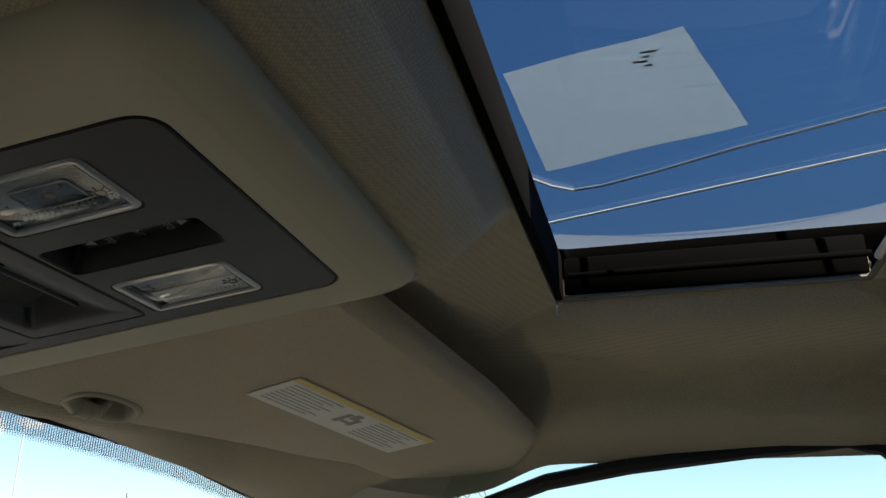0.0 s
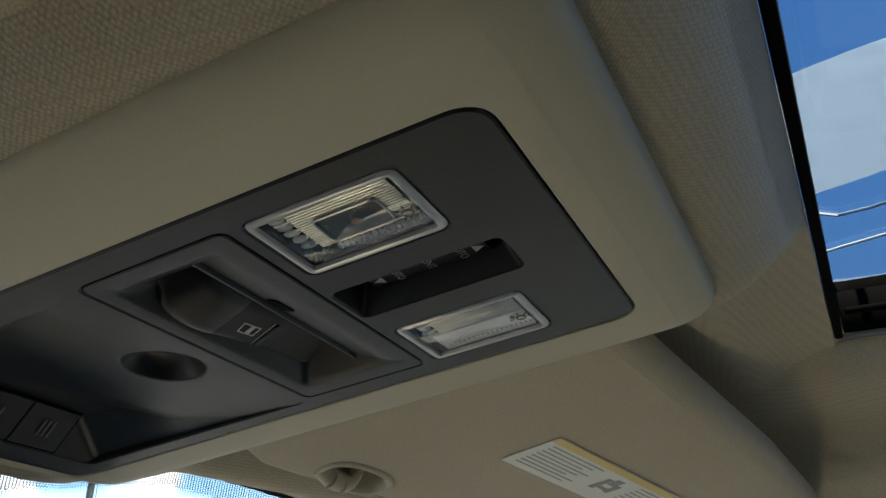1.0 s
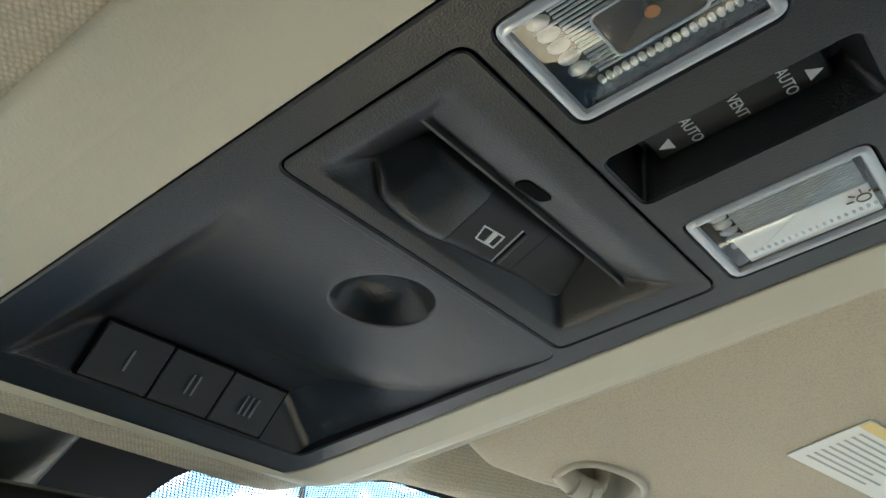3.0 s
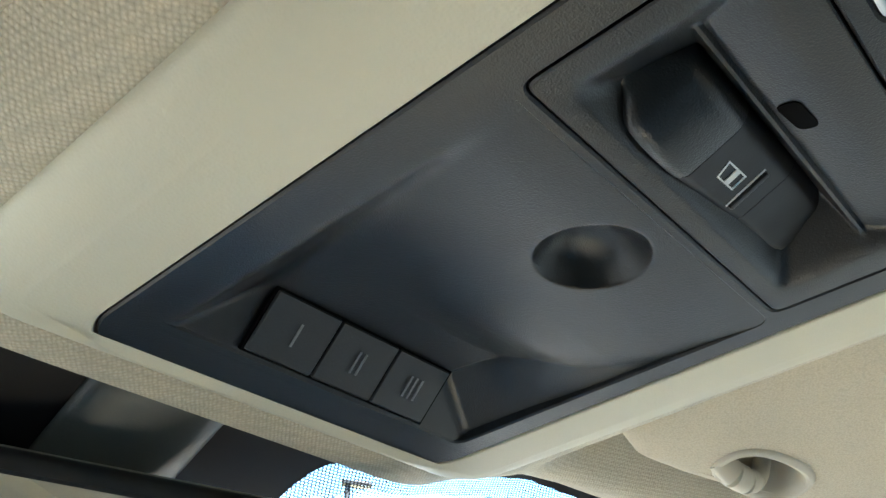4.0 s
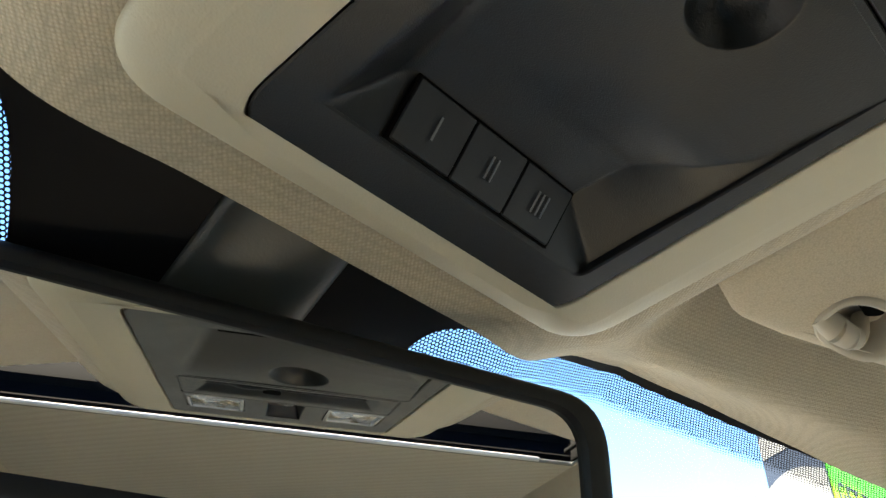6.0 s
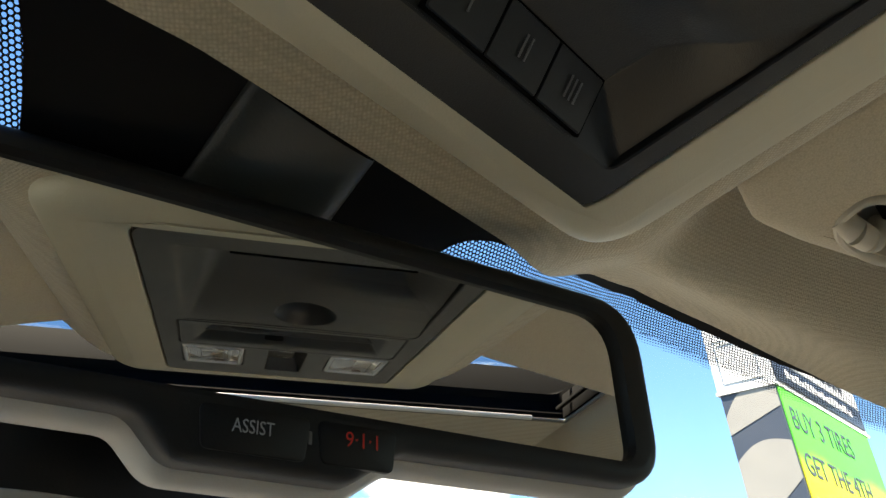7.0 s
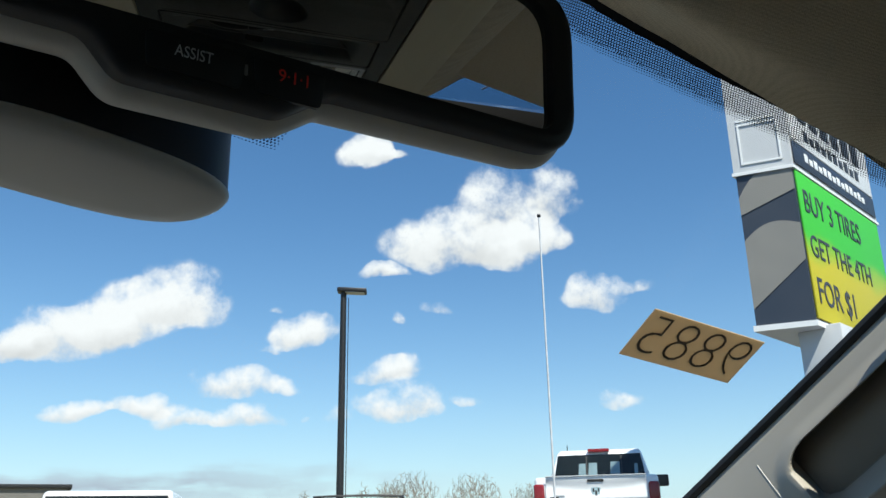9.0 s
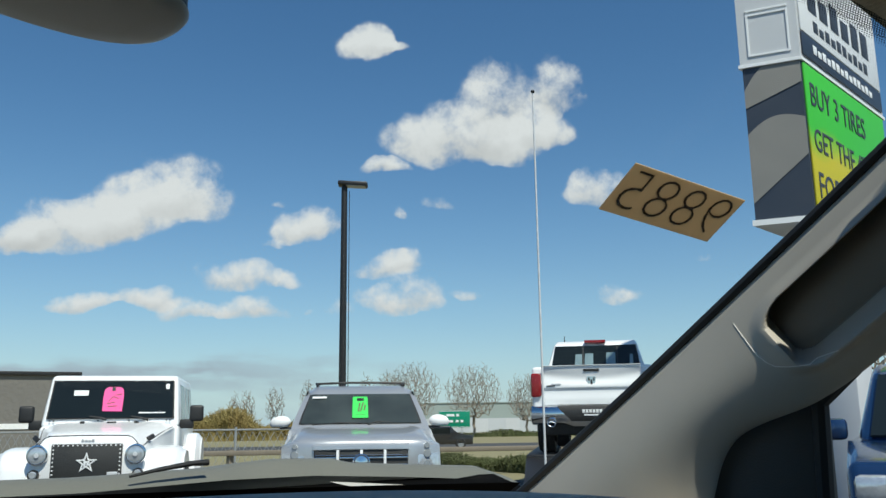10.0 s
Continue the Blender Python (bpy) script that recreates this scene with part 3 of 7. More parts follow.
def build_windshield():
    def f(s, t):
        x = -0.86 + 1.72 * s
        top = header_z(x) + 0.045
        z = top - (top - 1.05) * t
        return (x, shield_y(x, z), z)

    ob = part("window_windshield", sheet(60, 30, f), CLEAR)
    tagged(ob, "clear curved windshield glass", "windshield", kind="structure")
    ob.visible_shadow = False

    def g(s, t):
        x = -0.72 + 1.44 * s
        z = header_z(x) + 0.044 - 0.185 * t
        return (x, shield_y(x, z) - 0.003, z - 0.002)

    bm = sheet(120, 32, g)
    layer = bm.loops.layers.uv.new("UVMap")
    for face in bm.faces:
        for lp in face.loops:
            lp[layer].uv = (lp.vert.co.x, (header_z(lp.vert.co.x) - lp.vert.co.z) / 0.527)
    tagged(part("trim_frit", bm, frit_material()), "black dotted ceramic border on the windshield", "windshield border", kind="structure")
    # black band along the foot of the glass
    def low(s, t):
        x = -0.78 + 1.56 * s
        z = 1.058 + (0.0780 - 0.012 * abs(x)) * t
        return (x, shield_y(x, z) - 0.003, z)

    tagged(part("trim_cowl_band", sheet(60, 4, low), GAP), "black ceramic band along the foot of the windshield", "windshield border", kind="structure")
    # rubber edge along the pillars
    for s in (-1, 1):
        bm = bmesh.new()
        pts = [Vector((s * x, shield_y(x, z) - 0.006, z)) for x, z in PILLAR_EDGE]
        for p, q in zip(pts, pts[1:]):
            tube(bm, p, q, 0.0065, sides=8)
        tagged(part("trim_windshield_seal", bm, RUBBER), "black rubber seal along the windshield edge", "window seal", kind="structure")


RECESS = leather_grain("recess_floor_brown", (0.21, 0.185, 0.15), 0.6, 0.2, 0.0012)
PILLAR_EDGE = [(0.803, 1.060), (0.794, 1.113), (0.769, 1.237), (0.746, 1.333), (0.729, 1.402), (0.711, 1.471), (0.690, 1.530), (0.660, 1.568)]
build_windshield()


def build_pillar(s):
    left = [(x, shield_y(x, z) - 0.008, z) for x, z in PILLAR_EDGE]
    right = [(0.765, 0.80, 1.00), (0.756, 0.765, 1.105), (0.750, 0.727, 1.183), (0.740, 0.632, 1.223), (0.728, 0.557, 1.270), (0.700, 0.430, 1.365), (0.672, 0.300, 1.462), (0.640, 0.190, 1.530)]
    k = len(left) - 1

    def run(line, t):
        i = min(int(t * k), k - 1)
        f = t * k - i
        p = [Vector(line[max(0, min(k, j))]) for j in (i - 1, i, i + 1, i + 2)]
        return 0.5 * (2 * p[1] + (p[2] - p[0]) * f + (2 * p[0] - 5 * p[1] + 4 * p[2] - p[3]) * f * f + (3 * p[1] - p[0] - 3 * p[2] + p[3]) * f ** 3)

    inward = Vector((-0.82, -0.40, -0.25)).normalized()

    def f(a, t):
        p = run(left, t).lerp(run(right, t), a)
        p += inward * 0.034 * math.sin(math.pi * a) ** 0.8
        # grab-handle recess: distance in metres to its rounded outline
        qx, qy = abs((a - 0.470) * 0.22) - 0.0575 + 0.030, abs((t - 0.655) * 0.66) - 0.139 + 0.030
        d = math.hypot(max(qx, 0), max(qy, 0)) + min(max(qx, qy), 0) - 0.030
        p -= inward * 0.042 * (1 - smooth_step(-0.010, 0.0, d))
        p += inward * 0.006 * smooth_step(-0.003, 0.002, d) * (1 - smooth_step(0.003, 0.018, d))
        p.x *= s
        return p

    ob = part("trim_pillar", sheet(110, 260, f), PILLAR)
    for q in ob.data.polygons:
        q.use_smooth = True
    tagged(ob, "grey-beige plastic pillar trim with a grab-handle recess", "pillar trim", kind="structure")
    # darker brown sheet just over the recess floor
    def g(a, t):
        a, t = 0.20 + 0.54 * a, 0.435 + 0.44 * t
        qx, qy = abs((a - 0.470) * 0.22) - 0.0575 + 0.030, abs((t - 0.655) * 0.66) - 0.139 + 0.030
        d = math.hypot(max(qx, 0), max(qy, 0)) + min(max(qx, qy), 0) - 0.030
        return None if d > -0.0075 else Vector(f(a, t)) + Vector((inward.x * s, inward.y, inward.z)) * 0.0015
    tagged(part("trim_recess_panel", sheet(90, 160, g), RECESS), "darker brown sheet over the floor of the grab-handle recess", "pillar trim", kind="structure")
    # fine parting line beside the recess
    if s > 0:
        bm = bmesh.new()
        line = [(0.145, 0.420), (0.272, 0.417), (0.40, 0.414), (0.502, 0.415), (0.57, 0.420), (0.616, 0.431), (0.696, 0.457), (0.74, 0.507)]
        for p, q in zip(line, line[1:]):
            for j in range(3):
                u0, u1 = j / 3, (j + 1) / 3
                tube(bm, f(p[0] + (q[0] - p[0]) * u0, p[1] + (q[1] - p[1]) * u0), f(p[0] + (q[0] - p[0]) * u1, p[1] + (q[1] - p[1]) * u1), 0.0006, sides=5)
        tagged(part("trim_parting_line", bm, PIPING), "thin pale scratch line on the pillar trim", "trim line", kind="structure")
    # door frame edge, mirror sail and glass behind the pillar
    bm = box_bm(0.770, 0.80, 0.640, 0.84, 0.95, 1.232, 0.008)
    for v in bm.verts:
        v.co.x *= s
        if v.co.z > 1.1:
            v.co.y = 0.640 + (v.co.y - 0.640) * 0.55
    tagged(part("trim_sail_panel", bm, DASH), "dark door corner panel behind the pillar", "door trim", kind="structure")
    bm = bmesh.new()
    pts = [(0.776, 0.652, 0.98), (0.764, 0.640, 1.222), (0.745, 0.59, 1.262), (0.705, 0.40, 1.40), (0.655, 0.20, 1.527), (0.636, 0.130, 1.548), (0.630, 0.04, 1.562), (0.628, -0.10, 1.576), (0.628, -0.18, 1.580), (0.630, -0.215, 1.574), (0.634, -0.235, 1.555), (0.700, -0.40, 1.30), (0.77, -0.45, 1.0)]
    for p, q in zip(pts, pts[1:]):
        tube(bm, (s * p[0], p[1], p[2]), (s * q[0], q[1], q[2]), 0.009, sides=8)
    tagged(part("trim_door_seal", bm, RUBBER), "black rubber seal round the door window", "window seal", kind="structure")

    def win(a, t):
        z = 1.0 + 0.585 * t
        return (s * (0.79 - 0.155 * t ** 1.3), 0.62 - 1.05 * a - 0.40 * t * (1 - a), z)

    ob = part("window_door", sheet(12, 10, win), SIDE_GLASS)
    ob.visible_shadow = False
    tagged(ob, "lightly tinted front door window glass", "car window", kind="structure")


build_pillar(1)
build_pillar(-1)


def build_sunroof():
    thing = empty("sunroof", pose(0, -0.1, 1.69))
    inv = pose(0, 0.1, -1.69)
    outer = rounded([(-OPEN_X - 0.012, OPEN_REAR - 0.012), (OPEN_X + 0.012, OPEN_REAR - 0.012), (OPEN_X + 0.012, OPEN_FRONT + 0.012), (-OPEN_X - 0.012, OPEN_FRONT + 0.012)], 0.02)
    inner = rounded([(-0.433, -0.220), (0.433, -0.220), (0.433, OPEN_FRONT + 0.002), (-0.433, OPEN_FRONT + 0.002)], 0.02)
    bm = bmesh.new()
    lo = ring_loop(bm, outer, 1.698)
    a = ring_loop(bm, outer, 1.706)
    b = ring_loop(bm, inner, 1.730)
    c = ring_loop(bm, inner, 1.742)
    top = ring_loop(bm, [(p[0] * 1.36, 0.107 + (p[1] - 0.088) * 1.20) for p in inner], 1.796)
    bridge(bm, lo, a)
    bridge(bm, a, b)
    bridge(bm, b, c)
    bridge(bm, c, top)
    part("sunroof_frame", bm, GAP, thing, "black sunroof frame", inv)
    for k, (z, w, mat) in enumerate(((1.702, 0.0045, RAIL), (1.709, 0.003, GAP))):
        for s in (-1, 1):
            bm = box_bm(s * (OPEN_X - 0.012 * k) - w, s * (OPEN_X - 0.012 * k) + w, OPEN_REAR, OPEN_FRONT - 0.012, z - 0.002, z + 0.003, 0.001)
            part("guide_rail", bm, mat, thing, "dark grey guide rail" if k == 0 else "", inv)
    bm = bmesh.new()
    line = [(-OPEN_X + 0.003, OPEN_REAR), (-OPEN_X + 0.003, OPEN_FRONT - 0.003), (OPEN_X - 0.003, OPEN_FRONT - 0.003), (OPEN_X - 0.003, OPEN_REAR + 0.002), (-OPEN_X + 0.003, OPEN_REAR + 0.002)]
    for p, q in zip(line, line[1:]):
        tube(bm, (*p, 1.691), (*q, 1.691), 0.0028, sides=8)
    part("edge_piping", bm, EDGING, thing, "beige fabric edge piping", inv)
    # rear lip: its sunlit brightness is put into a pale colour
    bm = bmesh.new()
    tube(bm, (-0.375, OPEN_REAR + 0.006, 1.692), (0.375, OPEN_REAR + 0.006, 1.692), 0.0034, sides=10)
    part("rear_lip_lit", bm, PIPING, thing, "rear edge lip, coloured pale to look sunlit", inv)
    part("front_seal", box_bm(-0.418, 0.418, 0.0785, 0.0856, 1.6865, 1.7300, 0.002), GAP, thing, "black rubber front seal", inv)
    for s in (-1, 1):
        part("side_seal", box_bm(min(s * 0.4285, s * 0.4245), max(s * 0.4285, s * 0.4245), OPEN_REAR + 0.002, 0.0780, 1.6945, 1.7300, 0.0015), GAP, thing, "black rubber side seal", inv)
    pane = part("pane", box_bm(-0.60, 0.60, -0.375, 0.15, 1.797, 1.801, 0.0015), ROOF_GLASS, thing, "tinted sunroof glass", inv)
    pane.visible_shadow = False
    tagged(thing, "closed tinted glass sunroof in a black frame", "sunroof")
    # loose sheet, and thin beads that stand in for pale reflections in the glass
    corners = [Vector(p) for p in ((0.211, 0.094, 0), (0.183, -0.036, 0), (0.337, -0.090, 0), (0.385, 0.085, 0))]

    def leaf(a, t):
        p = corners[0].lerp(corners[1], t).lerp(corners[3].lerp(corners[2], t), a)
        return (p.x - 0.28, p.y - 0.01, 0.0008 + 0.0012 * math.sin(9 * a + 4 * t) ** 2)
    bm = sheet(14, 12, leaf)
    bmesh.ops.solidify(bm, geom=bm.faces[:], thickness=0.0003)
    note = part("paper_sheet", bm, PAPER, None, "", pose(0.28, 0.01, 1.8015))
    tagged(note, "white sheet of paper lying on the sunroof glass", "paper")
    for i, (dx, dy, w) in enumerate(((-0.074, -0.022, 0.012), (-0.068, -0.020, 0.005), (-0.062, -0.016, 0.011), (-0.056, -0.022, 0.006))):
        part("print_mark", box_bm(dx - 0.0012, dx + 0.0012, dy - w / 2, dy + w / 2, -0.0004, -0.0001), LABEL_INK, note)
    bm = bmesh.new()
    tube(bm, (0.496, 0.098, 1.7965), (0.400, -0.216, 1.7965), 0.0013, sides=6)
    tagged(part("glass_reflection", bm, PIPING), "thin straight white bead standing in for a reflection in the sunroof glass", "glass line")
    bm = bmesh.new()
    pts = [(0.250, 0.082), (0.268, 0.068), (0.280, 0.052), (0.277, 0.030), (0.262, -0.010), (0.236, -0.068), (0.200, -0.165)]
    for p, q in zip(pts, pts[1:]):
        tube(bm, (-0.34 + (p[0] + 0.34) * 1.225, p[1] * 1.225, 1.7966), (-0.34 + (q[0] + 0.34) * 1.225, q[1] * 1.225, 1.7966), 0.0014, sides=6)
    tagged(part("glass_reflection", bm, REFLECTION_GREY), "thin curved grey bead standing in for a reflection in the sunroof glass", "glass line")


EDGING = material("edge_fabric", (0.20, 0.185, 0.155), 0.8)
RAIL = material("rail_grey", (0.03, 0.03, 0.032), 0.5, 0.2)
REFLECTION_GREY = material("reflection_grey", (0.36, 0.40, 0.45), 0.6)
build_sunroof()

# ---- overhead console ----


BEZEL = rounded([(-0.0995, 0.0), (0.0995, 0.0), (0.1005, 0.3835), (-0.1005, 0.3835)], [0.014, 0.014, 0.022, 0.022], 10)
POD = rounded([(-0.0850, 0.1145), (0.0850, 0.1145), (0.0835, 0.1890), (-0.0845, 0.1890)], 0.0055)
LAMP_L = rounded([(-0.0845, 0.0405), (-0.0345, 0.0405), (-0.0345, 0.1075), (-0.0845, 0.1075)], 0.0060)
LAMP_R = rounded([(0.0350, 0.0405), (0.0845, 0.0405), (0.0845, 0.1075), (0.0350, 0.1075)], 0.0060)
SLOT = rounded([(-0.0150, 0.029), (0.0150, 0.029), (0.0150, 0.111), (-0.0150, 0.111)], 0.004)
SCOOP = rounded([(-0.0880, 0.1935), (0.0880, 0.1935), (0.0860, 0.3540), (-0.0860, 0.3540)], 0.006)


def soft_rim(d, k):
    """d where it is well above zero, fading to zero below it, with a rounded turn of radius about k."""
    return 0.5 * (d + math.sqrt(d * d + 4 * k * k))


LIP_LINE = [(0.190, 0.0985), (0.205, 0.0960), (0.2347, 0.0900), (0.2585, 0.0815), (0.2750, 0.0715), (0.2881, 0.0610), (0.3000, 0.0560), (0.3107, 0.0540), (0.345, 0.0530)]


def scoop_depth(u, v):
    """How far the tray dips above the bezel's face: a bowed floor that meets a shallow side wall along a crescent."""
    lip = lerp_list(LIP_LINE, v)
    slope = 0.26 + 0.21 * smooth_step(0.268, 0.322, v)
    bowl = 0.0205 * smooth_step(0.186, 0.345, v) ** 0.85 - 0.0016 * (u / 0.09) ** 2
    shelf = min(bowl, slope * (0.0965 - lip))
    k = smooth_step(-0.035, lip, u)
    floor = bowl * (1 - k) + shelf * k + max(0.0, u - lip) * 0.35
    if u > 0:
        side = (0.0965 - u) * slope
    else:
        side = (0.0790 + u) * 0.85
    front = (0.3545 - v) * 0.95
    d = soft_min(floor, side, 0.0005 if u > 0 else 0.0050)
    d = soft_min(d, front, 0.0040)
    r = math.hypot(u - 0.0030, v - 0.2215) / 0.0212
    dip = soft_rim(0.0125 * (1 - abs(r) ** 2.6), 0.0003) if r < 1.15 else 0.0
    return soft_rim(d, 0.0009) + dip


def build_console():
    thing = empty("overhead_console", CONSOLE)
    # beige surround
    outer = rounded([(-0.1505, -0.038), (0.150, -0.038), (0.1490, 0.4005), (-0.1505, 0.4015)], [0.034, 0.034, 0.036, 0.036], 10)
    hole = inset(BEZEL, -0.0013)
    bm = bmesh.new()
    loops = [ring_loop(bm, inset(outer, d), z) for d, z in ((0.0, 0.026), (0.0, 0.0125), (0.0008, 0.0098), (0.0024, 0.0074), (0.0050, 0.0054), (0.0090, 0.0036), (0.0140, 0.0020), (0.0190, 0.0009), (0.0215, 0.0006), (0.0228, 0.0002), (0.0240, 0.0))]
    for a, b in zip(loops, loops[1:]):
        bridge(bm, a, b)
    lip = ring_loop(bm, inset(hole, -0.0006), 0.0)
    wall = ring_loop(bm, hole, 0.0006)
    back = ring_loop(bm, hole, 0.010)
    bridge(bm, loops[-1], lip)
    bridge(bm, lip, wall)
    bridge(bm, wall, back)
    part("surround", bm, SHELL, thing, "beige grained plastic console surround")
    part("backing", plate(inset(outer, 0.0012), [(0, 0.0262), (0, 0.062)]), GAP, thing, "black backing behind the joints")
    # charcoal bezel with its openings
    bez = part("bezel", holed_plate(BEZEL, [POD, LAMP_L, LAMP_R, SLOT, SCOOP], 0.0003, 0.009, 0.0009), DARK, thing, "charcoal grained plastic bezel")
    # sunglasses tray
    def f(s, t):
        u, v = -0.0905 + 0.1877 * s, 0.1912 + 0.1690 * t
        return (u, v, 0.0001 + scoop_depth(u, v))

    tray = part("tray_door", sheet(290, 260, f), DARK, thing, "scooped charcoal tray door with a round thumb dimple")
    for p in tray.data.polygons:
        p.use_smooth = True
    # three remote buttons on the front slope of the tray
    tilt = math.atan2(0.0185, 0.0205)
    for i, (u0, u1) in enumerate(((-0.0490, -0.0150), (-0.0143, 0.0195), (0.0202, 0.0535))):
        m = pose((u0 + u1) / 2, 0.3405, 0.0098, -math.degrees(tilt))
        w = (u1 - u0) / 2
        base = part("button_well", box_bm(-w - 0.0011, w + 0.0011, -0.0145, 0.0145, 0.0, 0.004), GAP, thing, "", m)
        bm = plate(rounded([(-w, -0.0136), (w, -0.0136), (w, 0.0136), (-w, 0.0136)], 0.0012, 3), [(0, 0.002), (0, -0.0012), (0.0006, -0.0020)])
        for v in bm.verts:
            v.co.z += 0.0012 * (v.co.y / 0.0136) ** 2
        key = part("button", bm, BUTTON, thing, "dark remote button with stroke marks", m)
        for j in range(i + 1):
            dx = (j - i / 2) * 0.0034
            part("stroke", box_bm(dx - 0.0005, dx + 0.0005, -0.0052, 0.0052, -0.0022, -0.0018), MARK_DIM, key)
    # rocker pod for the roof shade
    build_pod(thing)
    for u0, outline in ((-0.0595, LAMP_L), (0.0597, LAMP_R)):
        build_map_lamp(thing, u0, outline)
    build_slot(thing)
    tagged(thing, "beige overhead console with charcoal bezel, map lamps and tray", "overhead console")
    return thing


def pod_w(u, v):
    """Depth of the pod's hollow: a sloping rear shelf, a thin ridge, then the rocker's well."""
    ends = min((u + 0.0735) * 0.66, (0.0690 - u) * 0.80)
    front = (0.1800 - v) * 1.2
    shelf = (v - 0.1275) * 0.42
    if v > 0.1435:
        shelf = 0.0067 - 0.0018 * smooth_step(0.1432, 0.1446, v) + max(0.0, v - 0.1458) * 3.0
    d = soft_min(ends, front, 0.0055)
    d = soft_min(soft_min(d, shelf, 0.0010), 0.0200, 0.002)
    return soft_rim(d, 0.0009) - 0.0001


def build_pod(thing):
    bm = bmesh.new()
    outline = inset(POD, 0.0008)
    loops = [ring_loop(bm, outline, 0.008), ring_loop(bm, outline, 0.0008), ring_loop(bm, inset(outline, 0.0006), 0.0002)]
    bridge(bm, loops[0], loops[1])
    bridge(bm, loops[1], loops[2])
    inner = [(-0.0760, 0.1225), (0.0760, 0.1225), (0.0760, 0.1815), (-0.0760, 0.1815)]
    nu, nv = 170, 110
    grid = [[bm.verts.new((-0.076 + 0.152 * i / nu, 0.1225 + 0.059 * j / nv, 0.0)) for j in range(nv + 1)] for i in range(nu + 1)]
    for i in range(nu):
        for j in range(nv):
            bm.faces.new((grid[i][j], grid[i + 1][j], grid[i + 1][j + 1], grid[i][j + 1]))
    rim = [grid[i][0] for i in range(nu)] + [grid[nu][j] for j in range(nv)] + [grid[i][nv] for i in range(nu, 0, -1)] + [grid[0][j] for j in range(nv, 0, -1)]
    edges = [bm.edges.get((rim[j], rim[(j + 1) % len(rim)])) for j in range(len(rim))]
    lp = loops[2]
    edges += [bm.edges.get((lp[j], lp[(j + 1) % len(lp)])) for j in range(len(lp))]
    fill(bm, edges, [inner])
    for col in grid:
        for v in col:
            v.co.z = 0.0002 + pod_w(v.co.x, v.co.y)
    pod = part("switch_pod", bm, DARK, thing, "charcoal switch pod with a hollowed face")
    for p in pod.data.polygons:
        p.use_smooth = True
    # rocker: a proud hump, a dished middle with the symbol and a dark far end
    line = [(-0.0640, 0.0128), (-0.0610, 0.0085), (-0.0570, 0.0052), (-0.0510, 0.0029), (-0.0440, 0.0020), (-0.0360, 0.0020), (-0.0290, 0.0026), (-0.0220, 0.0040), (-0.0100, 0.0062), (0.0040, 0.0078), (0.0120, 0.0092), (0.0280, 0.0108), (0.0440, 0.0112), (0.0510, 0.0122), (0.0540, 0.0150)]

    def rocker(u0, u1, v0, v1):
        def f(s, t):
            u = u0 + (u1 - u0) * s
            e = min(1.0, 5 * min(t, 1 - t))
            round_end = 0.004 * (1 - smooth_step(-0.056, -0.048, u)) + 0.003 * smooth_step(0.049, 0.057, u)
            v = v0 + round_end + (v1 - v0 - 2 * round_end) * t
            k = sum(lerp_list(line, u - 0.0080 + d) for d in (-0.003, -0.001, 0.001, 0.003)) / 4
            return (u, v, k + 0.010 * (0.5 - t) + 0.0035 * (1 - e) ** 2)
        bm = sheet(40, 20, f)
        out = bmesh.ops.extrude_edge_only(bm, edges=[e for e in bm.edges if e.is_boundary])
        for v in out["geom"]:
            if isinstance(v, bmesh.types.BMVert):
                v.co.z = 0.024
        return bm

    sw = part("rocker_switch", rocker(-0.0600, -0.0182, 0.1495, 0.1775), DARK, thing, "charcoal rocker switch with a window symbol")
    part("rocker_centre", rocker(-0.0178, 0.0230, 0.1498, 0.1772), GLOSS, sw, "glossy black rocker face")
    part("rocker_end", rocker(0.0233, 0.0565, 0.1498, 0.1772), GLOSS, sw, "glossy black rocker end")
    # window symbol on the rocker's face, lying along it
    sym = pose(-0.0015, 0.1655, 0.0054, -20, -7.5)
    for x0, x1, y0, y1 in ((-0.0068, 0.0066, -0.0032, -0.0026), (-0.0050, 0.0066, 0.0026, 0.0032), (0.0060, 0.0066, -0.0030, 0.0030), (-0.0002, 0.0026, -0.0030, 0.0030)):
        part("symbol_bar", box_bm(x0, x1, y0, y1, -0.0004, 0.0010), MARK_PALE, sw, "", sym)
    bm = box_bm(-0.0068, -0.0061, -0.0031, 0.0031, -0.0004, 0.0010)
    for v in bm.verts:
        v.co.x += 0.0016 * (v.co.y + 0.0031) / 0.0062
    part("symbol_bar", bm, MARK_PALE, sw, "", sym)
    part("symbol_ridge", box_bm(0.0126, 0.0152, -0.0085, 0.0080, -0.0012, 0.003, 0.0006), SATIN, sw, "", sym)
    part("symbol_ridge", box_bm(0.0112, 0.0122, -0.0088, 0.0083, -0.0002, 0.002), MARK, sw, "", sym)
    # small notch in the shelf behind the ridge
    bm = plate(rounded([(-0.0215, 0.1355), (-0.0065, 0.1345), (-0.0060, 0.1405), (-0.0200, 0.1425)], 0.0028), [(0, 0.0), (0, 0.006)])
    for v in bm.verts:
        v.co.z += pod_w(v.co.x, v.co.y) - 0.0003
    part("shelf_notch", bm, GAP, thing)


GLOSS = material("gloss_black", (0.006, 0.006, 0.0065), 0.42, spec=0.22, grain=0.04, grain_scale=700, vary=0.1, vary_scale=40)
MARK_PALE = material("marking_pale", (0.62, 0.62, 0.62), 0.6)


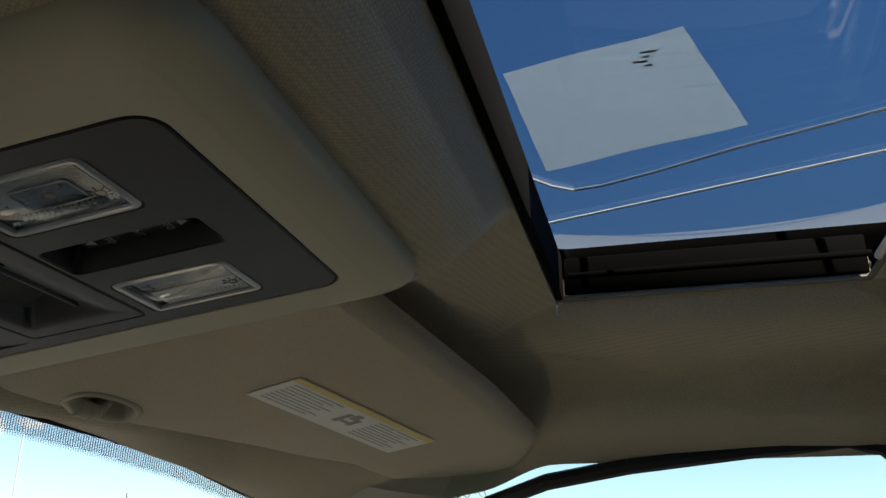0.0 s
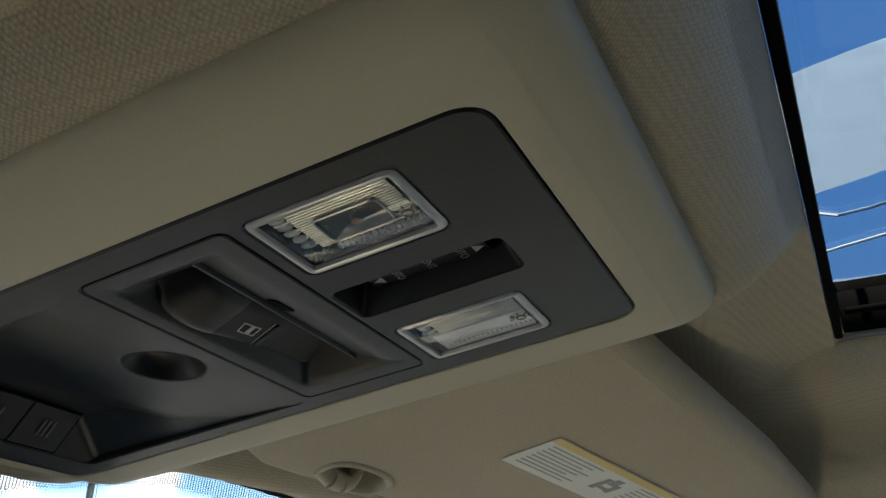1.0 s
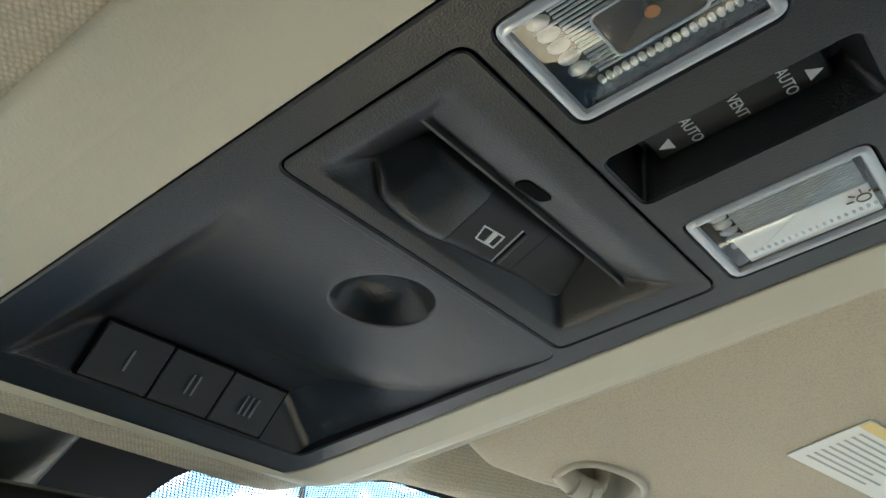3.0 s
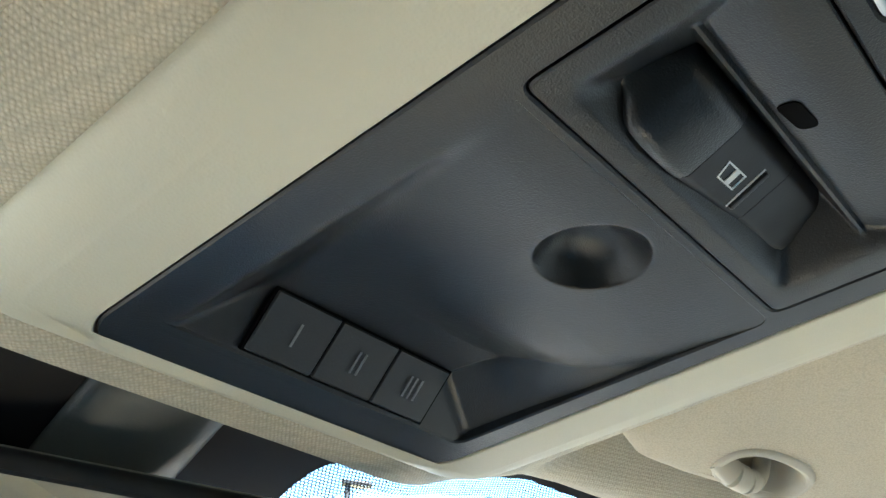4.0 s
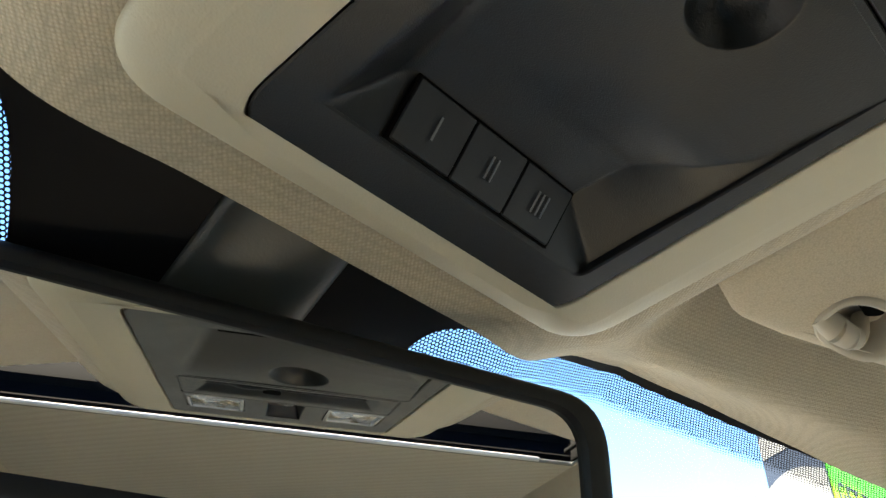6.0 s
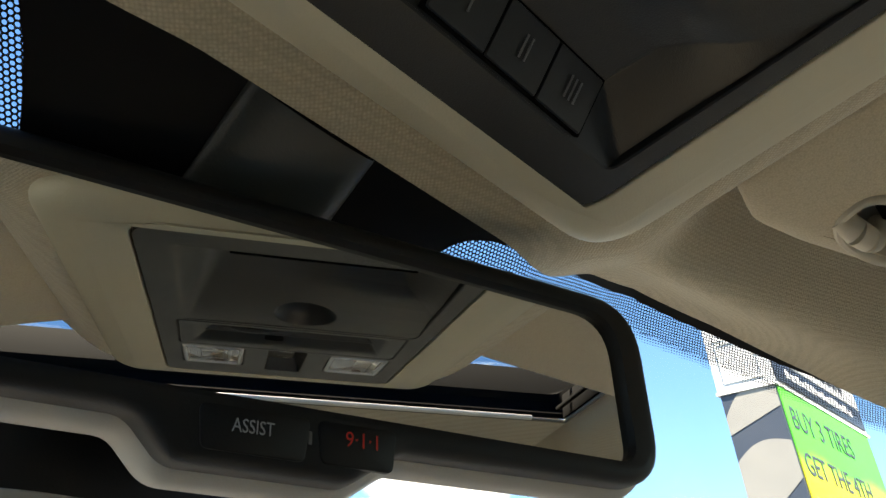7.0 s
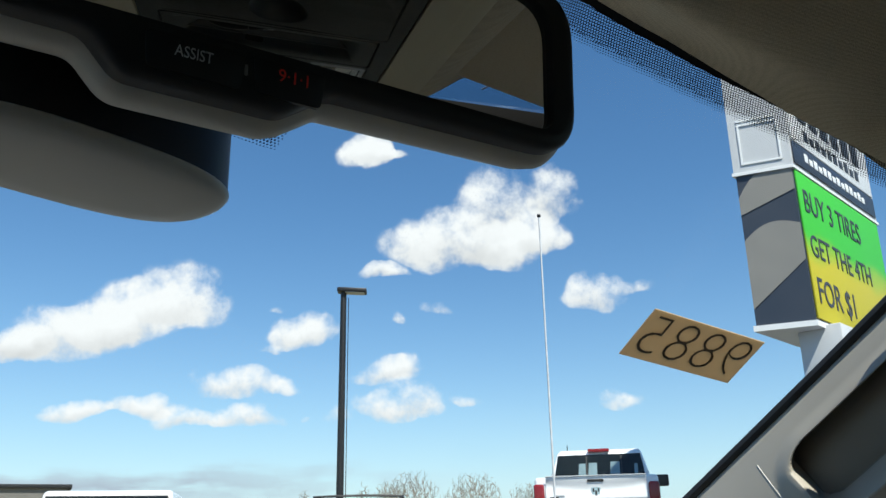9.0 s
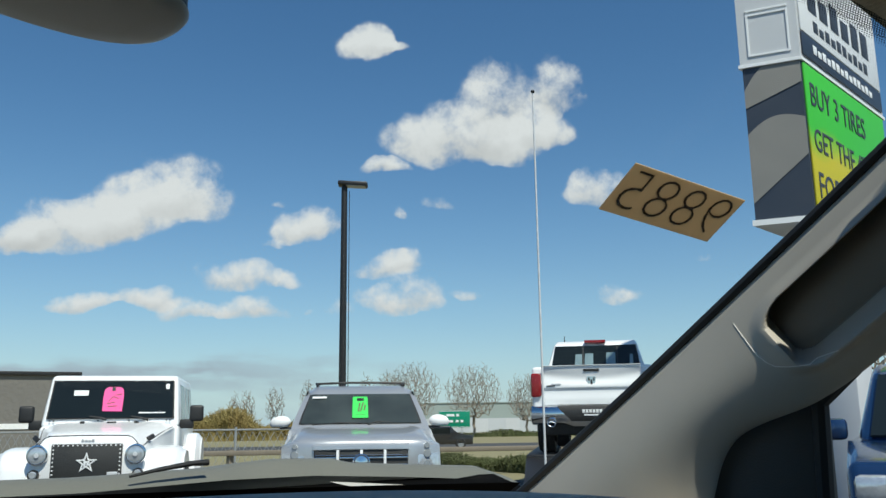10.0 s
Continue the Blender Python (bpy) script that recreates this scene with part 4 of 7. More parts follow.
def build_map_lamp(thing, uc, outline):
    lamp = part("map_lamp", plate(inset(outline, 0.0006), [(0, 0.0125), (0, 0.0006), (0.0010, -0.0004), (0.0026, -0.0007), (0.0036, -0.0002), (0.0042, 0.0012)], cap1=False), LAMP_BODY, thing, "clear map lamp with a ribbed lens")
    part("reflector", plate(inset(outline, 0.003), [(0, 0.0030), (0.004, 0.0100), (0.010, 0.0112)], cap0=False, cap1=True), LAMP_REFLECTOR, lamp, "silver reflector bowl")
    ins = inset(outline, 0.0041)
    x0, x1 = min(p[0] for p in ins), max(p[0] for p in ins)
    y0, y1 = min(p[1] for p in ins), max(p[1] for p in ins)
    part("lens", plate(ins, [(0.0006, 0.0012), (0, 0.0013)], cap0=True, cap1=False), LAMP_LENS, lamp, "clear lens")
    # ribs pressed into the lens, running fore and aft, with a scalloped end and a beaded rail
    for k in range(19):
        x = x0 + 0.0012 + (x1 - x0 - 0.012) * k / 18
        bm = bmesh.new()
        tube(bm, (x, y0 + 0.0035, 0.0028), (x, y1 - (0.011 if k % 4 else 0.004), 0.0028), 0.00052, sides=6)
        part("rib", bm, LAMP_RIB, lamp)
    for k in range(5):
        bm = bmesh.new()
        bmesh.ops.create_uvsphere(bm, u_segments=12, v_segments=6, radius=1.0, matrix=pose(x0 + 0.005 + (x1 - x0 - 0.020) * k / 4, y1 - 0.007, 0.0030) @ Matrix.Diagonal((0.0026, 0.0036, 0.0012, 1)))
        part("scallop", bm, LAMP_BODY, lamp)
    for k in range(18):
        y = y0 + 0.004 + (y1 - y0 - 0.014) * k / 17
        part("bead", box_bm(x1 - 0.0090, x1 - 0.0060, y - 0.0009, y + 0.0009, 0.0012, 0.0034, 0.0006, 1), LAMP_RIB, lamp)
    # right lamp only: white plate painted for the bright reflection along its side
    if uc > 0:
        part("reflection_strip", box_bm(x1 - 0.0215, x1 - 0.0015, y0 + 0.0030, y1 - 0.0060, 0.0015, 0.0022, 0.0003, 1), LAMP_SHEEN, lamp, "white strip standing in for a bright reflection in the lens")
    win = rounded([(uc - 0.0095, 0.057), (uc + 0.0085, 0.057), (uc + 0.0085, 0.085), (uc - 0.0095, 0.085)], 0.003)
    if uc < 0:
        part("bulb_window", plate(win, [(0, 0.0018), (0, 0.0042)]), LAMP_SMOKE, lamp, "smoky bulb window")
        bm = bmesh.new()
        for p, q in zip(win, win[1:] + win[:1]):
            tube(bm, (*p, 0.0016), (*q, 0.0016), 0.0006, sides=6)
        part("window_rim", bm, LAMP_BODY, lamp)
    bm = bmesh.new()
    tube(bm, (uc, 0.0705, 0.0014 if uc < 0 else 0.0046), (uc, 0.0705, 0.0080), 0.0022, sides=12)
    part("bulb", bm, BULB, lamp, "amber bulb")
    # lamp symbol: a bulb ring and rays
    sx, sy = uc + 0.006, 0.051
    for k in range(12):
        a0, a1 = 2 * math.pi * k / 12, 2 * math.pi * (k + 1) / 12
        bm = bmesh.new()
        tube(bm, (sx + 0.0024 * math.cos(a0), sy + 0.0024 * math.sin(a0), 0.0008), (sx + 0.0024 * math.cos(a1), sy + 0.0024 * math.sin(a1), 0.0008), 0.00032, sides=5)
        part("symbol_arc", bm, INK, lamp)
    for k in range(5):
        a = math.pi * (0.5 + k / 4)
        bm = bmesh.new()
        tube(bm, (sx + 0.0036 * math.cos(a), sy + 0.0036 * math.sin(a), 0.0008), (sx + 0.0060 * math.cos(a), sy + 0.0060 * math.sin(a), 0.0008), 0.00032, sides=5)
        part("symbol_ray", bm, INK, lamp)


LAMP_RIB = material("lamp_rib", (0.62, 0.64, 0.66), 0.14, 0.25, spec=1.0, vary=0.3, vary_scale=150)
LAMP_SHEEN = material("lamp_sheen", (0.86, 0.87, 0.88), 0.35, spec=0.8, vary=0.05, vary_scale=90)
LAMP_SMOKE = material("lamp_smoke", (0.045, 0.044, 0.043), 0.25, spec=0.6, vary=0.3, vary_scale=200)
BULB = material("amber_bulb", (0.45, 0.20, 0.08), 0.3)


def build_slot(thing):
    # open-topped well with sloping ends and the sunroof rocker in it
    bm = bmesh.new()
    a = ring_loop(bm, inset(SLOT, 0.0), 0.0012)
    b = ring_loop(bm, [(p[0] * 0.80 - 0.0030, 0.070 + (p[1] - 0.070) * 0.84) for p in SLOT], 0.0175)
    bridge(bm, a, b)
    bm.faces.new(b)
    well = part("switch_well", bm, DARK, thing, "recessed well for the sunroof switch")
    sw = part("sunroof_switch", box_bm(-0.0140, 0.0080, 0.0405, 0.0995, 0.0092, 0.0170, 0.0012), GLOSS, thing, "black sunroof rocker switch")
    for v0, txt in ((0.0530, "AUTO"), (0.0690, "VENT"), (0.0850, "AUTO")):
        lettering("letters", txt, 0.0056, MARK, sw, pose(0.0004, v0, 0.0091, 180, 0, 0), 0.00008, squeeze=0.85)
    for v0, s in ((0.0450, -1), (0.0945, 1)):
        bm = bmesh.new()
        vs = [bm.verts.new((0.0020 + x * 1.15, v0 + y * s * 1.1, 0.0090)) for x, y in ((-0.0026, -0.0018), (0.0026, -0.0018), (0.0, 0.0026))]
        bm.faces.new(vs)
        ext = bmesh.ops.extrude_face_region(bm, geom=bm.faces[:])
        for v in ext["geom"]:
            if isinstance(v, bmesh.types.BMVert):
                v.co.z += 0.0004
        part("arrow", bm, MARK, sw)


console = build_console()

# ---- sun visor ----


def visor_z(x, y):
    return 1.605 - 0.10 * (y - 0.28) - 0.15 * (x - 0.30) - 0.010 * smooth_step(0.36, 0.47, y)


def build_visor(s):
    pts = [(0.165, 0.204), (0.30, 0.176), (0.44, 0.147), (0.578, 0.128), (0.650, 0.158), (0.690, 0.262), (0.668, 0.303), (0.560, 0.334), (0.504, 0.376), (0.374, 0.438),
           (0.340, 0.456), (0.300, 0.474), (0.262, 0.492), (0.228, 0.504), (0.184, 0.496), (0.166, 0.45)]
    outline = rounded(pts, [0.02, 0.08, 0.08, 0.04, 0.05, 0.05, 0.04, 0.05, 0.05, 0.04, 0.03, 0.02, 0.02, 0.022, 0.02, 0.05], 6)
    thing = empty("sun_visor", pose(s * 0.40, 0.30, 1.59))
    inv = pose(-s * 0.40, -0.30, -1.59)
    bm = plate(outline, [(0.006, 0.0235), (0.0012, 0.020), (0.0, 0.0145), (0.0008, 0.0100), (0.0030, 0.0062), (0.0065, 0.0032), (0.0110, 0.0012), (0.0155, 0.0)], cap1=False)
    last = bm.verts[:][-len(outline):]
    cup_line = []
    for k in range(44):
        a = 2 * math.pi * k / 44
        ca, sa = math.cos(a), math.sin(a)
        px, py = 0.0350 * math.copysign(abs(ca) ** 0.82, ca), 0.0215 * math.copysign(abs(sa) ** 0.82, sa)
        cup_line.append((0.2830 + px * 0.966 + py * 0.259, 0.4480 - px * 0.259 + py * 0.966))
    hole = ring_loop(bm, cup_line, 0.0)
    bridge(bm, hole, ring_loop(bm, cup_line, 0.004))
    edges = []
    for lp in (last, hole):
        edges += [bm.edges.get((lp[j], lp[(j + 1) % len(lp)])) or bm.edges.new((lp[j], lp[(j + 1) % len(lp)])) for j in range(len(lp))]
    fill(bm, edges, [cup_line])
    bmesh.ops.subdivide_edges(bm, edges=[e for e in bm.edges if e.calc_length() > 0.06], cuts=2, use_grid_fill=False)
    bmesh.ops.triangulate(bm, faces=bm.faces)
    for v in bm.verts:
        v.co.z += visor_z(v.co.x, v.co.y)
        v.co.x *= s
    pad = part("pad", bm, VISOR_CLOTH, thing, "tan cloth visor pad", inv)
    if s > 0:
        # warning label with its yellow heading strip and lines of print
        ex = Vector((0.207, -0.062, 0.10 * 0.062 - 0.15 * 0.207)).normalized()
        ez = Vector((0.15, 0.10, 1.0)).normalized()
        ey = ez.cross(ex)
        label_m = Matrix((ex, ey, ez)).transposed().to_4x4()
        label_m.translation = Vector((0.416, 0.281, visor_z(0.416, 0.281))) - ez * 0.0014
        lab = label_m
        tag = part("warning_label", box_bm(-0.107, 0.107, -0.029, 0.029, 0, 0.0006), LABEL, thing, "white warning label with a yellow strip", inv @ lab)
        part("label_strip", box_bm(-0.106, 0.106, -0.0285, -0.0205, -0.0003, 0.0001), LABEL_YELLOW, tag)
        for side in (-1, 1):
            for k in range(8):
                w = 0.034 - 0.004 * ((k * 7) % 3)
                cx = side * 0.062
                part("print_line", box_bm(cx - 0.036, cx - 0.036 + 2 * w, -0.0165 + 0.0052 * k, -0.0150 + 0.0052 * k, -0.0003, 0.0001), LABEL_PRINT, tag)
        for x0, x1, y0, y1 in ((-0.012, -0.006, -0.010, 0.012), (-0.004, 0.005, -0.014, -0.002), (0.006, 0.012, -0.006, 0.010), (-0.006, 0.008, 0.004, 0.008)):
            part("pictogram", box_bm(x0, x1, y0, y1, -0.0003, 0.0001), LABEL_INK, tag)
    # retaining clip in its moulded cup
    def seat(bm):
        for v in bm.verts:
            v.co.z += visor_z(v.co.x, v.co.y)
            v.co.x *= s
        return bm
    cup = part("clip_cup", seat(plate(cup_line, [(-0.0004, 0.004), (-0.0006, -0.0006), (0.0006, -0.0022), (0.0030, -0.0026), (0.0050, -0.0014), (0.0068, 0.003), (0.0085, 0.012), (0.0100, 0.019)], cap0=False)), CLIP, thing, "moulded beige clip cup", inv)
    part("clip_slot", seat(plate(rounded([(0.268, 0.434), (0.290, 0.431), (0.298, 0.439), (0.290, 0.447), (0.272, 0.446)], 0.005, 4), [(0, 0.0125), (0, 0.0180)])), GAP, cup)
    bm = bmesh.new()
    hook = [((0.256, 0.464, 0.004), 0.0070), ((0.267, 0.460, -0.0020), 0.0078), ((0.277, 0.457, -0.0030), 0.0074), ((0.285, 0.455, -0.0010), 0.0062), ((0.291, 0.453, 0.006), 0.0056), ((0.293, 0.451, 0.016), 0.0054)]
    for (p, r0), (q, r1) in zip(hook, hook[1:]):
        tube(bm, p, q, r0, r1, 14)
    part("clip_hook", seat(bm), CLIP, thing, "beige clip hook", inv)
    tagged(thing, "tan cloth sun visor folded up against the headliner", "sun visor", group="sun visors")


LABEL_PRINT = material("label_print", (0.45, 0.45, 0.44), 0.6)
build_visor(1)
build_visor(-1)

# ---- rear-view mirror ----
MIRROR_N = Vector((-0.3006, -0.9513, -0.0683)).normalized()
MIRROR_X = Vector((0, 0, 1)).cross(MIRROR_N).normalized()
MIRROR_Y = MIRROR_N.cross(MIRROR_X)
MIRROR_M = Matrix((MIRROR_X, MIRROR_Y, MIRROR_N)).transposed().to_4x4()
MIRROR_M.translation = (-0.0135, 0.6250, 1.4335)


def build_mirror():
    thing = empty("rear_view_mirror", MIRROR_M)
    outer = rounded([(-0.1720, 0.0040), (-0.0640, 0.0025), (-0.0490, -0.0140), (0.0210, -0.0150), (0.0440, 0.0005), (0.1875, 0.0010), (0.1865, 0.0985), (-0.1720, 0.1030)],
                    [0.024, 0.014, 0.014, 0.016, 0.016, 0.026, 0.032, 0.026], 8)
    pane = rounded([(-0.1600, 0.0135), (0.1700, 0.0120), (0.1690, 0.0875), (-0.1600, 0.0915)], [0.016, 0.010, 0.022, 0.018], 8)
    bm = bmesh.new()
    loops = [ring_loop(bm, inset(outer, d), z) for d, z in ((0.004, -0.012), (0.0, -0.008), (0.0, 0.0), (0.0014, 0.0034), (0.004, 0.0052), (0.0075, 0.0056))]
    for a, b in zip(loops, loops[1:]):
        bridge(bm, a, b)
    lip = ring_loop(bm, inset(pane, -0.0012), 0.0048)
    wall = ring_loop(bm, pane, 0.0)
    bridge(bm, lip, wall)
    edges = [bm.edges.get((lp[j], lp[(j + 1) % len(lp)])) for lp in (loops[-1], lip) for j in range(len(lp))]
    fill(bm, edges, [pane])
    part("frame", bm, HOUSING, thing, "black plastic mirror frame with a button lobe")
    part("mirror_pane", plate(inset(pane, -0.002), [(0, -0.002), (0, 0.0002)]), MIRROR, thing, "silvered mirror pane")
    bm = plate(outer, [(0.001, -0.0085), (-0.0028, -0.012), (-0.0045, -0.019), (-0.002, -0.028), (0.009, -0.036), (0.018, -0.040)])
    part("back_cover", bm, HOUSING_LIGHT, thing, "taupe plastic back cover")
    for u0, u1, nm in ((-0.0410, 0.0000, "ASSIST"), (0.0050, 0.0370, "9·1·1")):
        key = part("call_button", plate(rounded([(u0 + 0.002, -0.0095), (u1, -0.0100), (u1 + 0.002, 0.0070), (u0, 0.0070)], 0.003, 4), [(0, 0.004), (0, 0.0060), (0.0006, 0.0064)]), HOUSING, thing, "black call button")
        if nm == "ASSIST":
            lettering("letters", nm, 0.0074, MARK, key, pose(-0.0205, 0.0000, 0.0066), 0.0001, width=0.0160)
        else:
            lettering("letters", nm, 0.0085, RED_INK, key, pose(0.0240, 0.0008, 0.0066), 0.0001, width=0.0138)
    part("indicator", box_bm(0.0012, 0.0030, -0.0030, 0.0024, 0.0050, 0.0060, 0.0006), MARK_DIM, thing)
    tagged(thing, "black framed rear-view mirror with call buttons", "rear-view mirror")


build_mirror()


def build_mount():
    thing = empty("mirror_mount", pose(-0.045, 0.70, 1.44))
    inv = pose(0.045, -0.70, -1.44)
    # rounded sensor drum behind the mirror: dark above, taupe below
    line = [(-0.030 + 0.083 * math.copysign(abs(math.cos(k * math.pi / 28)) ** 0.72, math.cos(k * math.pi / 28)), 0.738 + 0.044 * math.copysign(abs(math.sin(k * math.pi / 28)) ** 0.8, math.sin(k * math.pi / 28))) for k in range(56)]
    up = plate(line, [(0.0, 1.4205), (0.0, 1.60)])
    for v in up.verts:
        v.co.z = min(v.co.z, 1.42 + (0.850 - 0.46 * v.co.x ** 2 - v.co.y) * 0.62 - 0.004)
    part("sensor_drum", up, HOUSING, thing, "black sensor drum", inv)
    low = plate(line, [(0.0, 1.4210), (-0.0008, 1.4202), (-0.0008, 1.4185), (0.0015, 1.4155), (0.008, 1.4128), (0.024, 1.4112)])
    part("drum_cap", low, HOUSING_LIGHT, thing, "taupe lower cap", inv)
    # half-round wiring cover running up to the header
    def f(s, t):
        a = math.pi * s
        x = -0.0255 - 0.0375 * math.cos(a)
        z = 1.577 - 0.055 * t
        d = 0.002 + 0.013 * math.sin(a) ** 0.8 * (1 - 0.35 * t)
        return (x, shield_y(x, z) - d * 0.527, z - d * 0.85)
    part("wiring_cover", sheet(28, 10, f), COVER, thing, "dark glossy half-round wiring cover", inv)
    bm = bmesh.new()
    tube(bm, (-0.030, 0.660, 1.455), (-0.030, 0.715, 1.455), 0.014, 0.016, 16)
    part("ball_arm", bm, HOUSING, thing, "", inv)
    tagged(thing, "grey mirror mount and sensor box on the windshield", "mirror mount")


COVER = material("cover_dark", (0.045, 0.050, 0.047), 0.34, grain=0.1, grain_scale=600)
build_mount()


def build_price_card():
    # card taped to the outside of the glass, its figures seen from behind
    c = Vector((0.587, 0.704, 1.4135))
    ex = Vector((0.140, -0.046, -0.018)).normalized()
    up = Vector((-0.005, -0.050, 0.032))
    ey = (up - ex * up.dot(ex)).normalized()
    m = Matrix((ex, ey, ex.cross(ey))).transposed().to_4x4()
    m.translation = c
    card = part("price_card", box_bm(-0.0735, 0.0735, -0.030, 0.030, -0.0006, 0.0006), CARD, None, "", m)
    lettering("figures", "9885", 0.072, INK, card, pose(0.0, -0.001, -0.0010) @ Matrix.Diagonal((-1, 1, 1, 1)), 0.0002, squeeze=1.0, thin=0.0021)
    lettering("figures", "9885", 0.072, INK, card, pose(0.0, -0.001, 0.0010) @ Matrix.Diagonal((-1, 1, 1, 1)), 0.0002, squeeze=1.0, thin=0.0021)
    tagged(card, "brown card with marker figures stuck on the windshield", "price card")


build_price_card()


def build_dash():
    prof = [(0.60, 0.80), (0.625, 1.02), (0.66, 1.085), (0.72, 1.132), (0.80, 1.1475), (0.87, 1.142), (0.98, 1.110), (1.10, 1.085), (1.20, 1.072)]

    def f(s, t):
        x = -0.80 + 1.6 * s
        k = t * (len(prof) - 1)
        i = min(int(k), len(prof) - 2)
        y = prof[i][0] + (prof[i + 1][0] - prof[i][0]) * (k - i)
        z = prof[i][1] + (prof[i + 1][1] - prof[i][1]) * (k - i)
        return (x, y - 0.10 * x * x, z + 0.0165 - 0.095 * x * x)
    ob = part("dashboard", sheet(40, 48, f), DASH_TOP)
    for p in ob.data.polygons:
        p.use_smooth = True
    tagged(ob, "beige dashboard top under the windshield", "dashboard", kind="structure")
    # the car's own bonnet, cowl and wiper beyond the glass
    crest = [(0.0, 1.149), (0.23, 1.1496), (0.30, 1.1485), (0.36, 1.1496), (0.505, 1.1534), (0.512, 1.1562), (0.574, 1.1605), (0.667, 1.1582), (0.706, 1.1504), (0.79, 1.1458), (0.94, 1.1375), (0.99, 1.122)]
    lip = [(0.0, 1.134), (0.21, 1.1347), (0.30, 1.1333), (0.48, 1.1383), (0.61, 1.1375), (0.75, 1.1296), (0.91, 1.1187), (0.99, 1.110)]

    def h(s, t):
        x = -0.99 + 1.98 * s
        top, low = lerp_list(crest, abs(x)), lerp_list(lip, abs(x))
        if t < 0.3:
            k = t / 0.3
            return (x, 1.300 + 0.045 * k - 0.10 * x * x, low + (top - low) * math.sin(k * math.pi / 2))
        k = (t - 0.3) / 0.7
        return (x, 1.345 + 1.05 * k - 0.10 * x * x, top - 0.10 * k - 0.03 * k * k)
    hood = part("car_hood", sheet(198, 50, h), HOOD)
    for p in hood.data.polygons:
        p.use_smooth = True
    tagged(hood, "dark grey bonnet of the car beyond the windshield", "car hood", kind="structure")
    part("cowl_tray", sheet(40, 4, lambda s, t: (-0.95 + 1.9 * s, 1.14 + 0.17 * t - 0.10 * (-0.95 + 1.9 * s) ** 2, 1.070 + 0.055 * t), 0.003), GAP, hood, "black cowl tray")
    # white strip added for a bright sliver at the glass foot, its source unknown
    bm = sheet(40, 4, lambda s, t: (0.575 + 0.235 * s, 1.225 - 0.10 * (0.575 + 0.235 * s) ** 2, 1.1340 - 0.020 * s - 0.0095 * math.sin(math.pi * s) ** 0.8 * t), 0.002)
    part("cowl_bright_sliver", bm, LABEL, hood, "white strip added for a bright sliver under the cowl edge")
    bm = bmesh.new()
    pts = [(0.352, 1.288, 1.1485), (0.385, 1.286, 1.1545), (0.43, 1.282, 1.1605), (0.452, 1.280, 1.1610)]
    for p, q, r in zip(pts, pts[1:], (0.0016, 0.0026, 0.0032)):
        tube(bm, p, q, r, r + 0.0008, 8)
    tagged(part("wiper", bm, RUBBER), "black windshield wiper at the base of the glass", "wiper")
    ant = empty("antenna", pose(1.218, 1.302, 0.98))
    bm = bmesh.new()
    tube(bm, (0, 0, 0), (0, 0, 0.900), 0.0024, 0.0017, 8)
    part("rod", bm, STEEL_ROD, ant, "thin steel rod")
    bm = bmesh.new()
    bmesh.ops.create_icosphere(bm, subdivisions=2, radius=0.0042, matrix=pose(0, 0, 0.902))
    part("tip", bm, BLACK, ant)
    tagged(ant, "thin steel whip antenna on the car's wing", "antenna")
    wing = part("car_wing", box_bm(0.92, 1.26, 0.75, 2.2, 0.35, 0.99, 0.05, 3), HOOD)
    tagged(wing, "dark grey front wing of the car", "car wing", kind="structure")


STEEL_ROD = material("pale_rod", (0.62, 0.63, 0.64), 0.5, vary=0.3, vary_scale=60)
DASH_TOP = leather_grain("dash_top_beige", (0.42, 0.38, 0.31), 0.6, 0.2, 0.0015)
HOOD = material("dark_grey_paint", (0.150, 0.150, 0.125), 0.50, 0.0, grain=0.2, grain_scale=300, vary=0.08, vary_scale=5)
build_dash()

# ---- outside ----
ASPHALT = material("asphalt", (0.055, 0.055, 0.056), 0.9, grain=0.5, grain_scale=60, vary=0.25, vary_scale=0.6)
FIELD = material("dry_grass", (0.31, 0.25, 0.145), 0.95, grain=0.6, grain_scale=8, vary=0.3, vary_scale=0.15, second=(0.24, 0.23, 0.11))


def disc(name, r, z, mat, centre=(0, 0)):
    bm = bmesh.new()
    bmesh.ops.create_circle(bm, cap_ends=True, segments=96, radius=r, matrix=pose(centre[0], centre[1], z))
    return part(name, bm, mat)


tagged(disc("ground", 3000, 0.0, FIELD), "dry grass ground reaching to the horizon", "ground", kind="structure")
tagged(part("pavement", box_bm(-30, 40, -40, 19.5, -0.2, 0.004, m=pose(0, 0, 0, 0, 0, -45)), ASPHALT), "grey asphalt sales lot", "car park", kind="structure")
WHITE_PAINT = material("white_paint", (0.86, 0.86, 0.85), 0.35, vary=0.03, vary_scale=2, coat=0.5)
CAR_SILVER = material("silver_metal_paint", (0.52, 0.53, 0.54), 0.32, 0.55, vary=0.04, vary_scale=2, coat=0.6)
BLUE_PAINT = material("blue_paint", (0.010, 0.035, 0.10), 0.25, 0.3, vary=0.05, vary_scale=2, coat=0.8)
CAR_GLASS = material("car_glass_dark", (0.010, 0.014, 0.014), 0.05, spec=0.38, vary=0.2, vary_scale=1.5)
# mottled grey base colour stands in for sky reflected in the SUV's windscreen
SCREEN_GLASS = material("car_glass_sky_tone", (0.045, 0.055, 0.052), 0.06, spec=0.6, vary=0.7, vary_scale=2.2)
PALE_GLASS = material("car_glass_pale", (0.20, 0.28, 0.30), 0.08, spec=0.6, vary=0.3, vary_scale=4)
BLACK_TRIM = material("black_trim", (0.018, 0.018, 0.018), 0.55, grain=0.2, grain_scale=80)
TYRE = material("tyre_rubber", (0.02, 0.02, 0.02), 0.85, grain=0.3, grain_scale=40)
